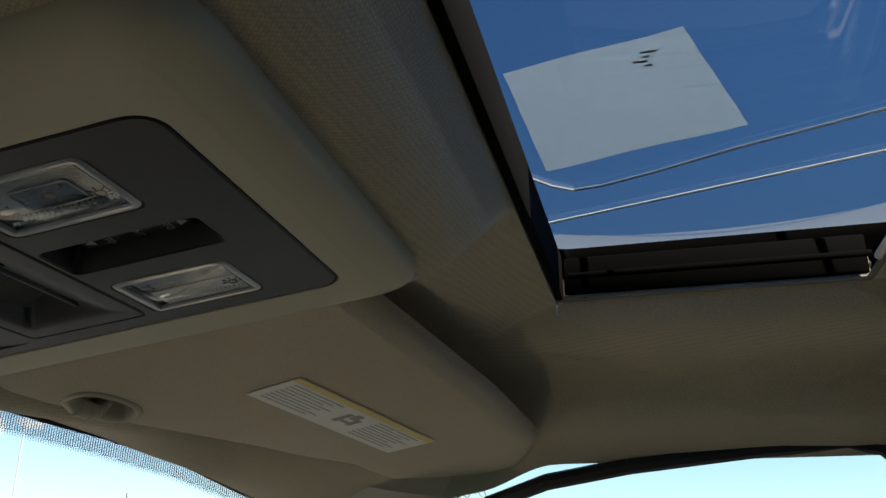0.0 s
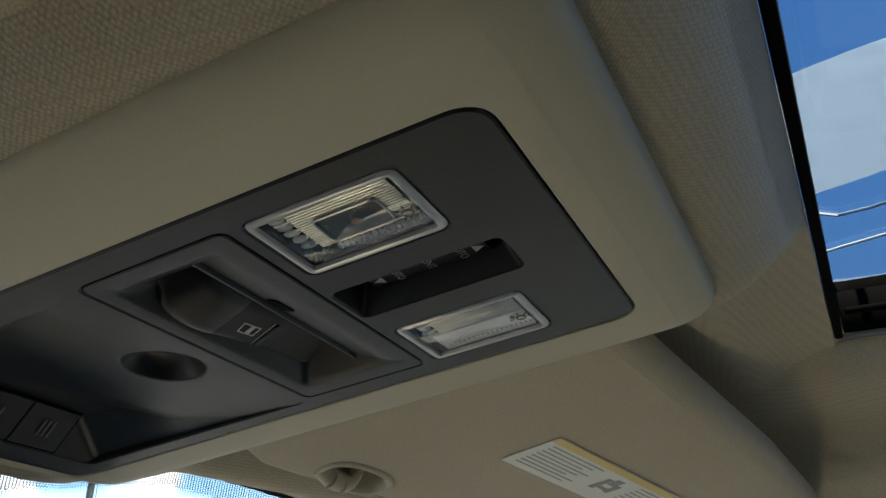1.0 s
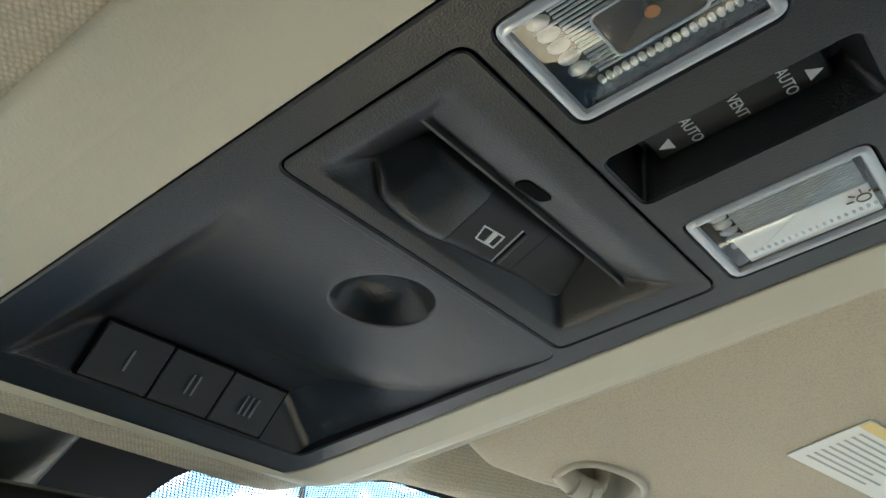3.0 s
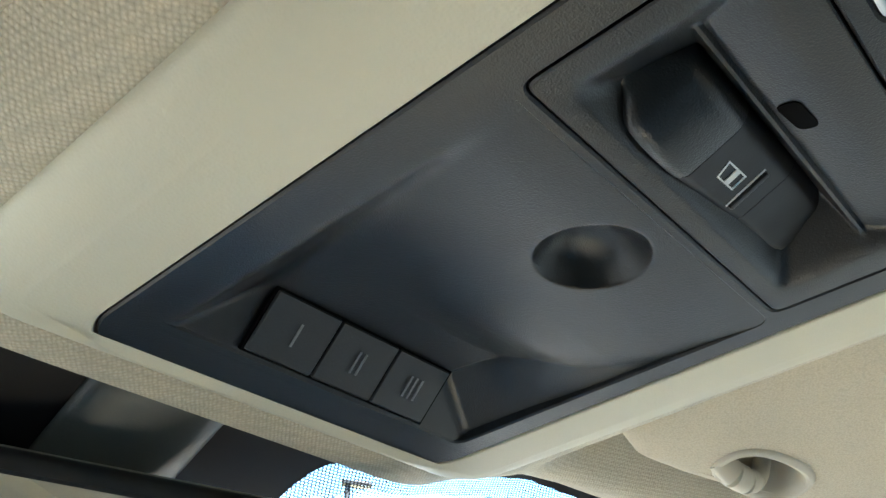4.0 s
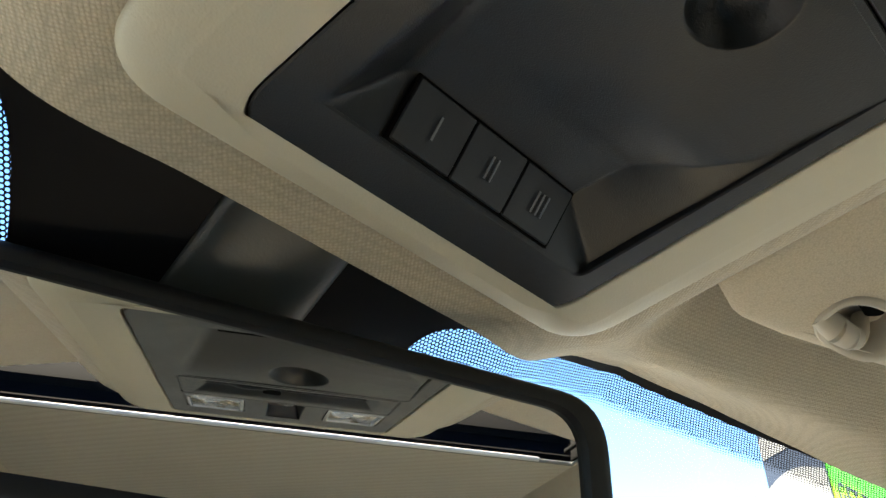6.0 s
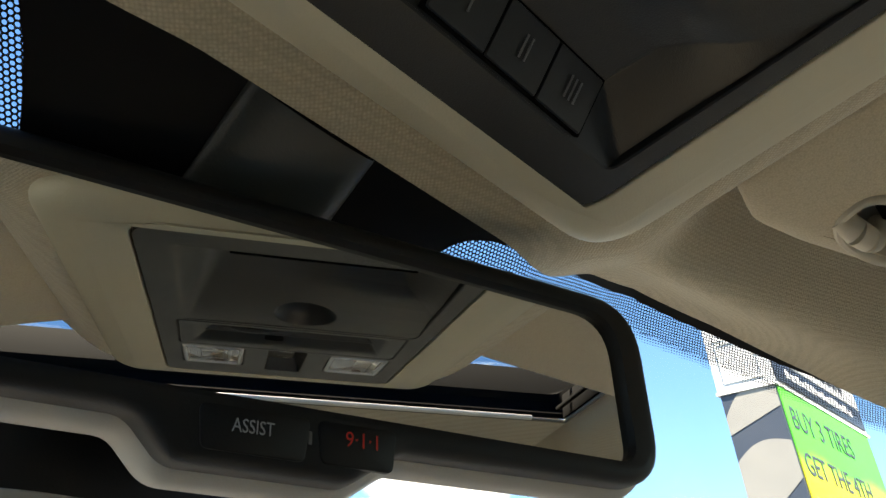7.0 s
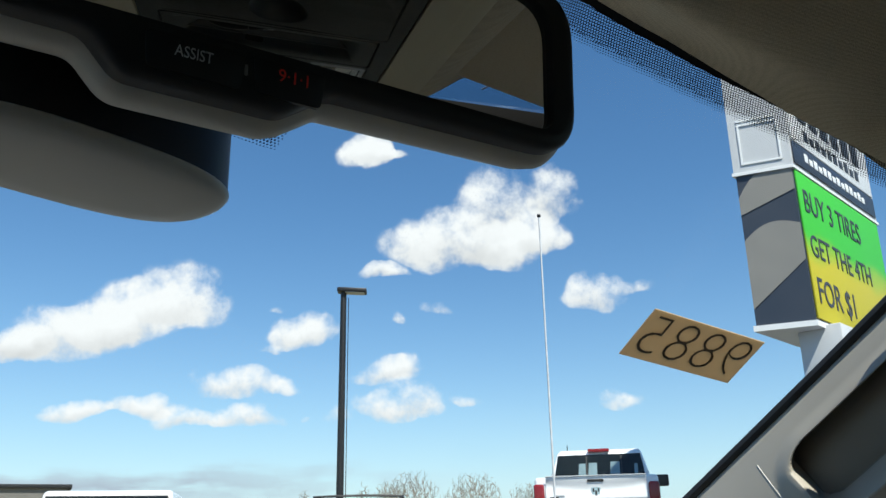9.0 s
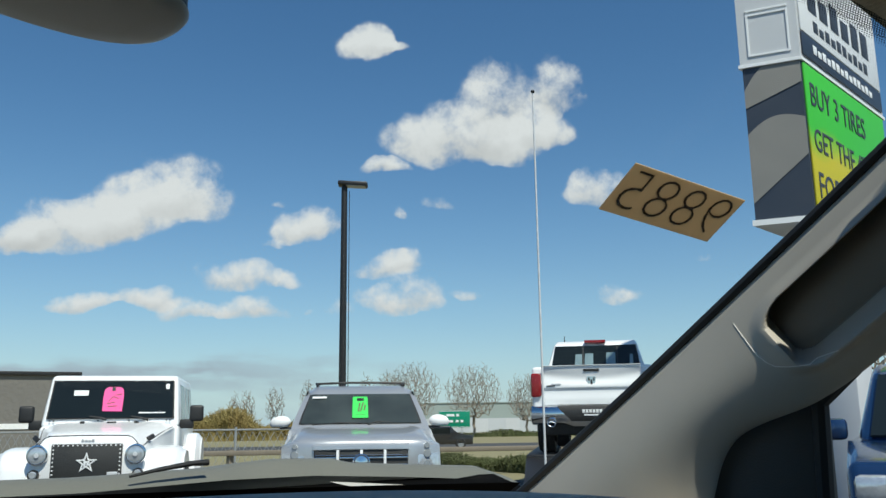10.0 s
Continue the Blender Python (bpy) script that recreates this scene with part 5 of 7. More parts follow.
RIM = material("wheel_rim", (0.45, 0.45, 0.46), 0.35, 0.8)
HEAD_GLASS = material("headlamp_glass", (0.55, 0.58, 0.60), 0.08, 0.5, vary=0.35, vary_scale=30)
TAIL_RED = material("tail_red", (0.24, 0.015, 0.018), 0.2, vary=0.2, vary_scale=20)
GRILLE = material("grille_mesh", (0.05, 0.05, 0.048), 0.5, 0.4, grain=0.8, grain_scale=120, vary=0.3, vary_scale=160)
PINK = material("pink_card", (0.85, 0.08, 0.30), 0.6)
GREEN_CARD = material("green_card", (0.06, 0.62, 0.10), 0.6)
STEEL = material("galvanised_steel", (0.42, 0.43, 0.43), 0.45, 0.6, vary=0.15, vary_scale=6)
POLE_BLACK = material("pole_black", (0.012, 0.012, 0.013), 0.5, grain=0.1, grain_scale=30)
BARK = material("bark", (0.22, 0.19, 0.15), 0.9, grain=0.5, grain_scale=10, vary=0.25, vary_scale=1)
TWIGS = material("willow_twigs", (0.30, 0.27, 0.07), 0.9, vary=0.35, vary_scale=0.4, second=(0.28, 0.19, 0.08))
HEDGE = material("hedge_brush", (0.09, 0.085, 0.04), 0.95, vary=0.4, vary_scale=0.8, second=(0.08, 0.11, 0.03))
WALL_GREY = material("wall_grey", (0.17, 0.16, 0.145), 0.85, grain=0.3, grain_scale=5, vary=0.12, vary_scale=0.5)
PALE_METAL = material("pale_green_cladding", (0.30, 0.35, 0.33), 0.7, vary=0.08, vary_scale=0.2)
SIGN_GREY = material("sign_grey", (0.55, 0.56, 0.57), 0.5, vary=0.05, vary_scale=1)
SIGN_NAVY = material("sign_navy", (0.030, 0.040, 0.060), 0.45, vary=0.08, vary_scale=2)
SIGN_TAUPE = material("sign_taupe", (0.23, 0.22, 0.20), 0.6, vary=0.12, vary_scale=3)
SIGN_WHITE = material("sign_white", (0.80, 0.80, 0.79), 0.45)
SIGN_INK = material("sign_ink", (0.04, 0.045, 0.055), 0.5)
ROAD_GREEN = material("road_sign_green", (0.0, 0.22, 0.12), 0.4)


def glow(name, low, high, strength):
    """Lit screen: a colour run from top to bottom."""
    m = bpy.data.materials.new(name)
    m.use_nodes = True
    n, link = m.node_tree.nodes, m.node_tree.links.new
    bsdf = n["Principled BSDF"]
    coord = n.new("ShaderNodeTexCoord")
    sep = n.new("ShaderNodeSeparateXYZ")
    link(coord.outputs["Generated"], sep.inputs[0])
    noise = n.new("ShaderNodeTexNoise")
    noise.inputs["Scale"].default_value = 3.0
    link(coord.outputs["Generated"], noise.inputs["Vector"])
    add = n.new("ShaderNodeMath")
    add.operation = "MULTIPLY_ADD"
    add.inputs[1].default_value = 0.25
    link(noise.outputs[0], add.inputs[0])
    link(sep.outputs[2], add.inputs[2])
    ramp = n.new("ShaderNodeValToRGB")
    ramp.color_ramp.elements[0].position, ramp.color_ramp.elements[1].position = 0.50, 0.72
    ramp.color_ramp.elements[0].color, ramp.color_ramp.elements[1].color = (*low, 1), (*high, 1)
    link(add.outputs[0], ramp.inputs[0])
    link(ramp.outputs[0], bsdf.inputs["Base Color"])
    link(ramp.outputs[0], bsdf.inputs["Emission Color"])
    bsdf.inputs["Emission Strength"].default_value = strength
    bsdf.inputs["Roughness"].default_value = 0.5
    return m


SCREEN = glow("led_screen", (0.50, 0.43, 0.02), (0.05, 0.42, 0.03), 0.14)


def prism(profile, x0, x1, bevel=0.0, taper=None):
    """A body from a side profile of (y, z) points, run from x0 to x1; taper(z, x) may narrow it."""
    bm = bmesh.new()
    a = [bm.verts.new((x0, y, z)) for y, z in profile]
    b = [bm.verts.new((x1, y, z)) for y, z in profile]
    bm.faces.new(a)
    bm.faces.new(b[::-1])
    bridge(bm, a, b)
    if taper:
        for v in bm.verts:
            v.co.x *= taper(v.co.z)
    if bevel:
        bmesh.ops.bevel(bm, geom=bm.edges[:], offset=bevel, segments=3, profile=0.5, affect="EDGES")
    return bm


def loft(profile, shape, cols=19):
    """A body from a side profile of (y, z) points; shape(s, y, z) places each across s from -1 to 1."""
    bm = bmesh.new()
    rings = []
    for i in range(cols):
        s = math.sin(math.pi / 2 * (-1 + 2 * i / (cols - 1)))
        rings.append([bm.verts.new(shape(s, y, z)) for y, z in profile])
    for a, b in zip(rings, rings[1:]):
        bridge(bm, a, b)
    bm.faces.new(rings[0])
    bm.faces.new(rings[-1][::-1])
    return bm


def build_wheel(thing, x, y, r, w):
    bm = bmesh.new()
    prof = [(r * 0.62, -w / 2), (r * 0.93, -w / 2), (r, -w / 2 * 0.7), (r, w / 2 * 0.7), (r * 0.93, w / 2), (r * 0.62, w / 2)]
    seg = 32
    rings = [[bm.verts.new((x + q, y + p * math.cos(2 * math.pi * k / seg), r + p * math.sin(2 * math.pi * k / seg))) for k in range(seg)] for p, q in prof]
    for i in range(len(rings)):
        bridge(bm, rings[i], rings[(i + 1) % len(rings)])
    wheel = part("wheel", bm, TYRE, thing, "black rubber tyre")
    bm = bmesh.new()
    tube(bm, (x - w * 0.32, y, r), (x + w * 0.32, y, r), r * 0.62, sides=28)
    part("rim", bm, RIM, wheel, "grey alloy rim")


def paste(name, thing, mat, pts, label="", thick=0.02):
    """A flat panel from corner points, with thickness along its normal."""
    bm = bmesh.new()
    vs = [Vector(p) for p in pts]
    n = (vs[1] - vs[0]).cross(vs[-1] - vs[0]).normalized() * thick
    a = [bm.verts.new(v) for v in vs]
    b = [bm.verts.new(v + n) for v in vs]
    bm.faces.new(a)
    bm.faces.new(b[::-1])
    bridge(bm, a, b)
    return part(name, bm, mat, thing, label, smooth=False)


def build_offroader():
    """Boxy white off-roader, its grille at y = 0, facing -y."""
    th = empty("offroad_vehicle", pose(4.13, 8.84, 0, 0, 0, -36.5))
    part("tub", box_bm(-0.77, 0.77, 1.35, 3.9, 0.55, 1.24, 0.05, 3), WHITE_PAINT, th, "white body tub")

    def nose(s, y, z):
        half = 0.535 + 0.205 * smooth_step(0.05, 1.5, y)
        k = smooth_step(0.72, 1.0, abs(s))
        drop = smooth_step(0.98, 1.14, z) * (1 - 0.55 * smooth_step(0.2, 1.3, y))
        return (half * s, y + 0.05 * s ** 4, z - 0.13 * k * drop - 0.010 * s * s * drop)
    prof = [(0.03, 0.62), (0.0, 0.80), (0.0, 0.98), (0.003, 1.05), (0.012, 1.095), (0.035, 1.128), (0.075, 1.150), (0.16, 1.172), (0.3, 1.192), (0.6, 1.226), (1.0, 1.262), (1.40, 1.288), (1.40, 0.62)]
    hood = part("hood", loft(prof, nose), WHITE_PAINT, th, "white bonnet and nose")
    bm = bmesh.new()
    seam = [Vector(nose(math.sin(math.pi / 2 * (-1 + k / 12)), 0.055, 1.141)) + Vector((0, -0.004, 0.003)) for k in range(25)]
    for p, q in zip(seam, seam[1:]):
        tube(bm, p, q, 0.0045, sides=6, caps=False)
    part("hood_seam", bm, BLACK_TRIM, hood, "dark joint round the bonnet's front edge")
    for s in (-1, 1):
        bm = bmesh.new()
        side = [Vector(nose(s * 0.955, y, z)) + Vector((s * 0.006, 0, 0.006)) for y, z in ((0.12, 1.165), (0.4, 1.203), (0.8, 1.244), (1.3, 1.28))]
        for p, q in zip(side, side[1:]):
            tube(bm, p, q, 0.004, sides=6, caps=False)
        part("hood_seam", bm, BLACK_TRIM, hood)
    grille = part("grille", box_bm(-0.335, 0.335, -0.014, 0.03, 0.70, 1.06, 0.010), GRILLE, th, "dark mesh grille with studded rim")
    star = bmesh.new()
    loops = []
    for y, scale in ((-0.022, 1.0), (-0.026, 0.94), (-0.026, 0.70), (-0.016, 0.66)):
        ring = []
        for k in range(10):
            r = (0.108 if k % 2 == 0 else 0.044) * scale
            if scale < 0.8:
                r = (0.072 if k % 2 == 0 else 0.026) * scale / 0.70
            a = math.pi / 2 + k * math.pi / 5
            ring.append(star.verts.new((r * math.cos(a), y, 0.875 + r * math.sin(a))))
        loops.append(ring)
    for a, b in zip(loops, loops[1:]):
        bridge(star, a, b)
    badge = part("star_badge", star, SIGN_WHITE, grille, "outlined white star badge", smooth=False)
    for x, z, w, hh in ((-0.014, 0.868, 0.010, 0.030), (0.012, 0.884, 0.020, 0.009), (0.016, 0.862, 0.012, 0.012)):
        part("badge_mark", box_bm(x - w, x + w, -0.026, -0.016, z - hh, z + hh, 0.002), SIGN_WHITE, grille)
    for k in range(15):
        x = -0.315 + 0.63 * k / 14
        for z in (0.725, 1.045):
            part("stud", box_bm(x - 0.007, x + 0.007, -0.020, -0.010, z - 0.007, z + 0.007, 0.002), SIGN_WHITE, grille)
    for k in range(7):
        for x in (-0.315, 0.315):
            z = 0.765 + 0.24 * k / 6
            part("stud", box_bm(x - 0.007, x + 0.007, -0.020, -0.010, z - 0.007, z + 0.007, 0.002), SIGN_WHITE, grille)
    for k in range(4):
        part("name_mark", box_bm(-0.062 + 0.033 * k, -0.036 + 0.033 * k, -0.002, 0.016, 1.086, 1.104 + (0.008 if k in (0, 3) else 0.0), 0.003), SIGN_GREY, th)
    part("small_badge", box_bm(0.20, 0.30, -0.022, -0.010, 0.745, 0.785, 0.003), SIGN_GREY, grille)
    for s in (-1, 1):
        bm = bmesh.new()
        rings = []
        for r, y in ((0.102, 0.04), (0.102, -0.012), (0.098, -0.022), (0.088, -0.024), (0.083, -0.012)):
            rings.append([bm.verts.new((s * 0.463 + r * math.cos(k * math.pi / 16), y, 0.955 + r * math.sin(k * math.pi / 16))) for k in range(32)])
        for a, b in zip(rings, rings[1:]):
            bridge(bm, a, b)
        bm.faces.new(rings[-1])
        lamp = part("headlamp", bm, CHROME, th, "round headlamp with a bright rim")
        bm = bmesh.new()
        bmesh.ops.create_uvsphere(bm, u_segments=28, v_segments=14, radius=0.083, matrix=Matrix.Translation((s * 0.463, -0.014, 0.955)) @ Matrix.Diagonal((1, 0.16, 1, 1)))
        part("lens", bm, HEAD_GLASS, lamp, "clear domed lens")
        bm = bmesh.new()
        tube(bm, (s * 0.463, -0.042, 0.955), (s * 0.463, -0.030, 0.955), 0.022, 0.020, 18)
        part("bulb_cap", bm, SIGN_GREY, lamp)
        bm = bmesh.new()
        tube(bm, (s * 0.49, -0.018, 0.765), (s * 0.49, 0.04, 0.765), 0.050, 0.054, 20)
        turn = part("turn_lamp", bm, BLACK_TRIM, th, "dark round turn lamp")
        bm = bmesh.new()
        tube(bm, (s * 0.49, -0.026, 0.765), (s * 0.49, -0.018, 0.765), 0.030, 0.038, 16)
        part("lens", bm, HEAD_GLASS, turn)

        def flare(k, y, z):
            x = 0.53 + 0.39 * (k + 1) / 2
            e = smooth_step(0.35, 1.0, k)
            return (s * x, y + 0.10 * e * (1 if y < 0.6 else -1), z - 0.055 * e * e - 0.02 * smooth_step(-0.2, -1.0, k))
        arch = loft([(0.06, 0.66), (0.07, 0.80), (0.11, 0.90), (0.19, 0.965), (0.32, 1.005), (0.60, 1.025), (0.90, 1.015), (1.08, 0.965), (1.20, 0.87), (1.27, 0.72), (1.13, 0.72), (0.98, 0.88), (0.34, 0.88), (0.22, 0.66)], flare, 15)
        part("fender", arch, WHITE_PAINT, th, "broad white wing flare")

        def rear(k, y, z):
            e = smooth_step(0.3, 1.0, k)
            return (s * (0.75 + 0.20 * (k + 1) / 2), y + 0.10 * e * (1 if y < 3.2 else -1), z - 0.06 * e)
        part("rear_fender", loft([(2.70, 0.66), (2.72, 0.90), (2.80, 1.04), (2.95, 1.12), (3.2, 1.14), (3.5, 1.10), (3.75, 0.9), (3.8, 0.66)], rear, 11), WHITE_PAINT, th, "white rear wing flare")
        build_wheel(th, s * 0.80, 0.66, 0.40, 0.26)
        build_wheel(th, s * 0.80, 3.2, 0.40, 0.26)
        mir = part("door_mirror", box_bm(min(s * 0.87, s * 1.03), max(s * 0.87, s * 1.03), 1.50, 1.60, 1.285, 1.475, 0.03, 3), BLACK_TRIM, th, "black door mirror")
        part("mirror_arm", box_bm(min(s * 0.76, s * 0.92), max(s * 0.76, s * 0.92), 1.52, 1.58, 1.20, 1.31, 0.02), BLACK_TRIM, mir)
        for y0, y1 in ((1.80, 2.50), (2.60, 3.10), (3.18, 3.70)):
            part("side_glass", paste_flat(s, 0.742, y0, y1, 1.29, 1.735), CAR_GLASS, th, "dark side window")
        part("hood_catch", box_bm(-0.026, 0.026, -0.05, 0.05, -0.012, 0.014, 0.008), BLACK_TRIM, th, "black rubber bonnet catch", Matrix.Translation((s * 0.563, 0.36, 1.112)) @ pose(0, 0, 0, 40, s * 55, 0))
    part("bumper", box_bm(-0.90, 0.90, -0.22, 0.02, 0.48, 0.66, 0.04, 3), BLACK_TRIM, th, "black front bumper")
    # windscreen frame and hard top
    bm = prism([(1.38, 1.22), (1.60, 1.80), (1.66, 1.835), (3.80, 1.855), (3.88, 1.22)], -0.765, 0.765, 0.045, lambda z: 1.0 - 0.06 * max(0, z - 1.22) / 0.55)
    top = part("hard_top", bm, WHITE_PAINT, th, "white windscreen frame and hard top")
    paste("windscreen_rubber", th, BLACK_TRIM, [(-0.705, 1.400, 1.320), (0.705, 1.400, 1.320), (0.678, 1.578, 1.768), (-0.678, 1.578, 1.768)], "black rubber windscreen surround", 0.009)
    paste("windscreen", th, CAR_GLASS, [(-0.69, 1.402, 1.330), (0.69, 1.402, 1.330), (0.665, 1.571, 1.755), (-0.665, 1.571, 1.755)], "dark windscreen", 0.014)
    for pts in (((-0.05, 1.37, 1.312), (-0.12, 1.375, 1.335), (-0.24, 1.385, 1.352)), ((0.42, 1.37, 1.305), (0.33, 1.375, 1.330), (0.22, 1.385, 1.350))):
        bm = bmesh.new()
        for p, q, r in zip(pts, pts[1:], (0.016, 0.010)):
            tube(bm, p, q, r, r * 0.8, sides=6)
        part("wiper", bm, BLACK_TRIM, th, "short black wiper")
    for x, y in ((-0.26, 1.10), (0.32, 1.10)):
        part("washer_jet", box_bm(x - 0.022, x + 0.022, y - 0.02, y + 0.02, 1.255, 1.292, 0.006), BLACK_TRIM, th)
    for x in (-0.66, -0.62, 0.62, 0.66, -0.14, 0.20):
        part("frame_screw", box_bm(x - 0.008, x + 0.008, 1.372, 1.39, 1.292, 1.308, 0.002), BLACK_TRIM, th)
    part("tow_loop", box_bm(0.0, 0.10, 1.10, 1.13, 1.262, 1.288, 0.008), BLACK_TRIM, th)

    def on_glass(x, t, out=0.018):
        return (x, 1.402 + 0.169 * t - out * 0.93, 1.330 + 0.425 * t + out * 0.37)
    tag = paste("price_tag", th, PINK, [on_glass(*p) for p in ((-0.105, 0.17), (0.112, 0.16), (0.116, 0.55), (0.106, 0.76), (0.075, 0.83), (-0.07, 0.83), (-0.104, 0.76), (-0.112, 0.55))], "bright pink price tag", 0.004)
    paste("tag_slot", tag, BLACK_TRIM, [on_glass(*p, 0.024) for p in ((-0.022, 0.72), (0.018, 0.72), (0.018, 0.82), (-0.022, 0.82))], "dark printed hook slot", 0.003)
    for x0, t0, x1, t1 in ((-0.05, 0.42, 0.0, 0.56), (0.0, 0.56, 0.06, 0.50), (-0.06, 0.36, 0.02, 0.40), (0.03, 0.60, 0.09, 0.62), (-0.05, 0.28, 0.05, 0.30)):
        paste("ink_stroke", tag, INK, [on_glass(*p, 0.024) for p in ((x0, t0), (x1, t1), (x1, t1 + 0.018), (x0, t0 + 0.018))], "", 0.002)
    for x0, x1, t0, t1 in ((-0.44, -0.28, 0.60, 0.74), (0.585, 0.625, 0.78, 0.92), (0.30, 0.60, 0.105, 0.135)):
        paste("window_sticker", th, SIGN_WHITE, [on_glass(x0, t0), on_glass(x1, t0), on_glass(x1, t1), on_glass(x0, t1)], "", 0.003)
    tagged(th, "white boxy off-road car with pink price tag, parked nose out", "off-road car")


def paste_flat(s, x, y0, y1, z0, z1):
    """A side window that leans in with the hard top."""
    bm = bmesh.new()
    k = lambda z: x * (1.0 - 0.06 * (z - 1.22) / 0.55) + 0.024
    pts = [(y0, z0), (y1, z0), (y1, z1), (y0 + 0.06, z1)]
    a = [bm.verts.new((s * k(z), y, z)) for y, z in pts]
    b = [bm.verts.new((s * (k(z) - 0.03), y, z)) for y, z in pts]
    bm.faces.new(a)
    bm.faces.new(b[::-1])
    bridge(bm, a, b)
    return bm


def build_suv():
    """Silver full-size SUV, nose at y = 0, facing -y."""
    th = empty("parked_suv", pose(7.17, 8.07, 0, 0, 0, -43))

    def shell(s, y, z):
        k = smooth_step(0.80, 1.0, abs(s))
        front = 1 - smooth_step(0.0, 0.9, y)
        top = smooth_step(0.96, 1.10, z)
        half = 0.985 - 0.03 * smooth_step(0.7, 1.1, z)
        ridge = 0.018 * smooth_step(0.60, 0.72, abs(s)) * (1 - smooth_step(0.74, 0.86, abs(s))) * top * smooth_step(0.05, 0.4, y)
        return (half * s, y + 0.20 * s ** 4 * front, z - 0.115 * k * top * (1 - 0.8 * smooth_step(0.7, 1.35, y)) + ridge - 0.012 * s * s * top)
    body = [(0.10, 0.40), (0.03, 0.50), (0.0, 0.62), (0.0, 0.95), (0.008, 1.005), (0.03, 1.035), (0.08, 1.062), (0.2, 1.09), (0.5, 1.13), (0.9, 1.165), (1.28, 1.192), (1.50, 1.20), (4.7, 1.20), (4.95, 0.95), (4.9, 0.42)]
    part("body", loft(body, shell, 29), CAR_SILVER, th, "silver lower body and bonnet")

    def cabin(s, y, z):
        half = 0.945 * (1.0 - 0.205 * smooth_step(1.10, 1.86, z) * 1.0)
        k = smooth_step(0.82, 1.0, abs(s))
        return (half * s, y + 0.16 * s * s * (1 - smooth_step(1.3, 2.6, y)), z - 0.060 * k * smooth_step(1.60, 1.74, z))
    cab = [(1.18, 1.14), (1.30, 1.215), (1.63, 1.44), (1.93, 1.645), (2.05, 1.715), (2.22, 1.765), (2.60, 1.800), (4.3, 1.78), (4.75, 1.16)]
    part("cabin", loft(cab, cabin, 25), CAR_SILVER, th, "silver roof and pillars")

    def screen(grow, out):
        def f(s, t):
            a = (-1 + 2 * s) * (0.905 + 0.01 * t) * grow
            t = 0.03 + (0.94 * t + (1 - grow) * (1 - 2 * t) * 0.25)
            y, z = 1.30 + 0.655 * t, 1.215 + 0.447 * t
            p = cabin(a, y, z)
            return (p[0], p[1] - 0.56 * out, z + 0.83 * out)
        return sheet(24, 10, f, 0.006)
    part("windscreen_rubber", screen(1.0, 0.006), BLACK_TRIM, th, "black windscreen surround")
    part("windscreen", screen(0.965, 0.014), SCREEN_GLASS, th, "curved windscreen with sky reflection put into its grey colour")
    # broad chrome grille in two rows
    def on_nose(x, z, out):
        return 0.20 * (x / 0.985) ** 4 - out
    grille = part("grille", box_bm(-0.565, 0.565, -0.012, 0.06, 0.62, 0.985, 0.02), GRILLE, th, "dark grille")
    part("grille_header", loft([(-0.020, 0.925), (-0.034, 0.935), (-0.030, 0.978), (0.0, 1.000), (0.03, 0.98), (0.03, 0.93)], lambda s, y, z: (0.575 * s, y + 0.015 * s ** 4, z - 0.006 * s * s), 11), CAR_SILVER, grille, "silver grille header bar")
    for z in (0.66, 0.745, 0.83, 0.862):
        part("grille_bar", box_bm(-0.555, 0.555, -0.034 if z < 0.86 else -0.026, -0.008, z - (0.011 if z < 0.85 else 0.004), z + (0.011 if z < 0.85 else 0.004), 0.004), CHROME, grille, "chrome grille bar")
    for x in (-0.283, 0.0, 0.283):
        part("grille_post", box_bm(x - 0.017, x + 0.017, -0.038, -0.008, 0.63, 0.925, 0.006), SIGN_WHITE, grille, "bright grille post")
    bm = bmesh.new()
    rings = []
    for r, y in ((0.105, -0.02), (0.105, -0.050), (0.092, -0.062), (0.078, -0.052), (0.040, -0.060), (0.012, -0.066)):
        rings.append([bm.verts.new((r * math.cos(k * math.pi / 14), y, 0.775 + r * math.sin(k * math.pi / 14))) for k in range(28)])
    for a, b in zip(rings, rings[1:]):
        bridge(bm, a, b)
    bm.faces.new(rings[-1])
    part("emblem", bm, CHROME, grille, "round chrome emblem")
    for s in (-1, 1):
        def lamp_face(a, t):
            x = 0.685 + 0.275 * a
            z = 0.66 + (0.375 - 0.05 * a * a) * t
            return (s * x, on_nose(x, z, 0.010) + 0.05 * t * t, z)
        lamp = part("headlamp", sheet(10, 12, lamp_face, 0.05), HEAD_GLASS, th, "tall clear headlamp")
        for z, r in ((0.75, 0.050), (0.87, 0.052), (0.965, 0.036)):
            bm = bmesh.new()
            y = on_nose(0.80, z, 0.022)
            tube(bm, (s * 0.80, y, z), (s * 0.80, y + 0.03, z), r * 0.8, r, sides=18)
            part("projector", bm, STEEL, lamp, "bright lamp bowl")
        bm = bmesh.new()
        bmesh.ops.create_uvsphere(bm, u_segments=20, v_segments=12, radius=1.0, matrix=Matrix.Translation((s * 1.11, 1.70, 1.262)) @ pose(0, 0, 0, 0, s * 6, s * 8) @ Matrix.Diagonal((0.150, 0.085, 0.092, 1)))
        for v in bm.verts:
            v.co.z = max(v.co.z, 1.20)
        mirror = part("door_mirror", bm, SIGN_WHITE, th, "pale rounded door mirror")
        part("mirror_foot", box_bm(min(s * 0.90, s * 1.12), max(s * 0.90, s * 1.12), 1.67, 1.73, 1.175, 1.205, 0.012), BLACK_TRIM, mirror, "black mirror foot")
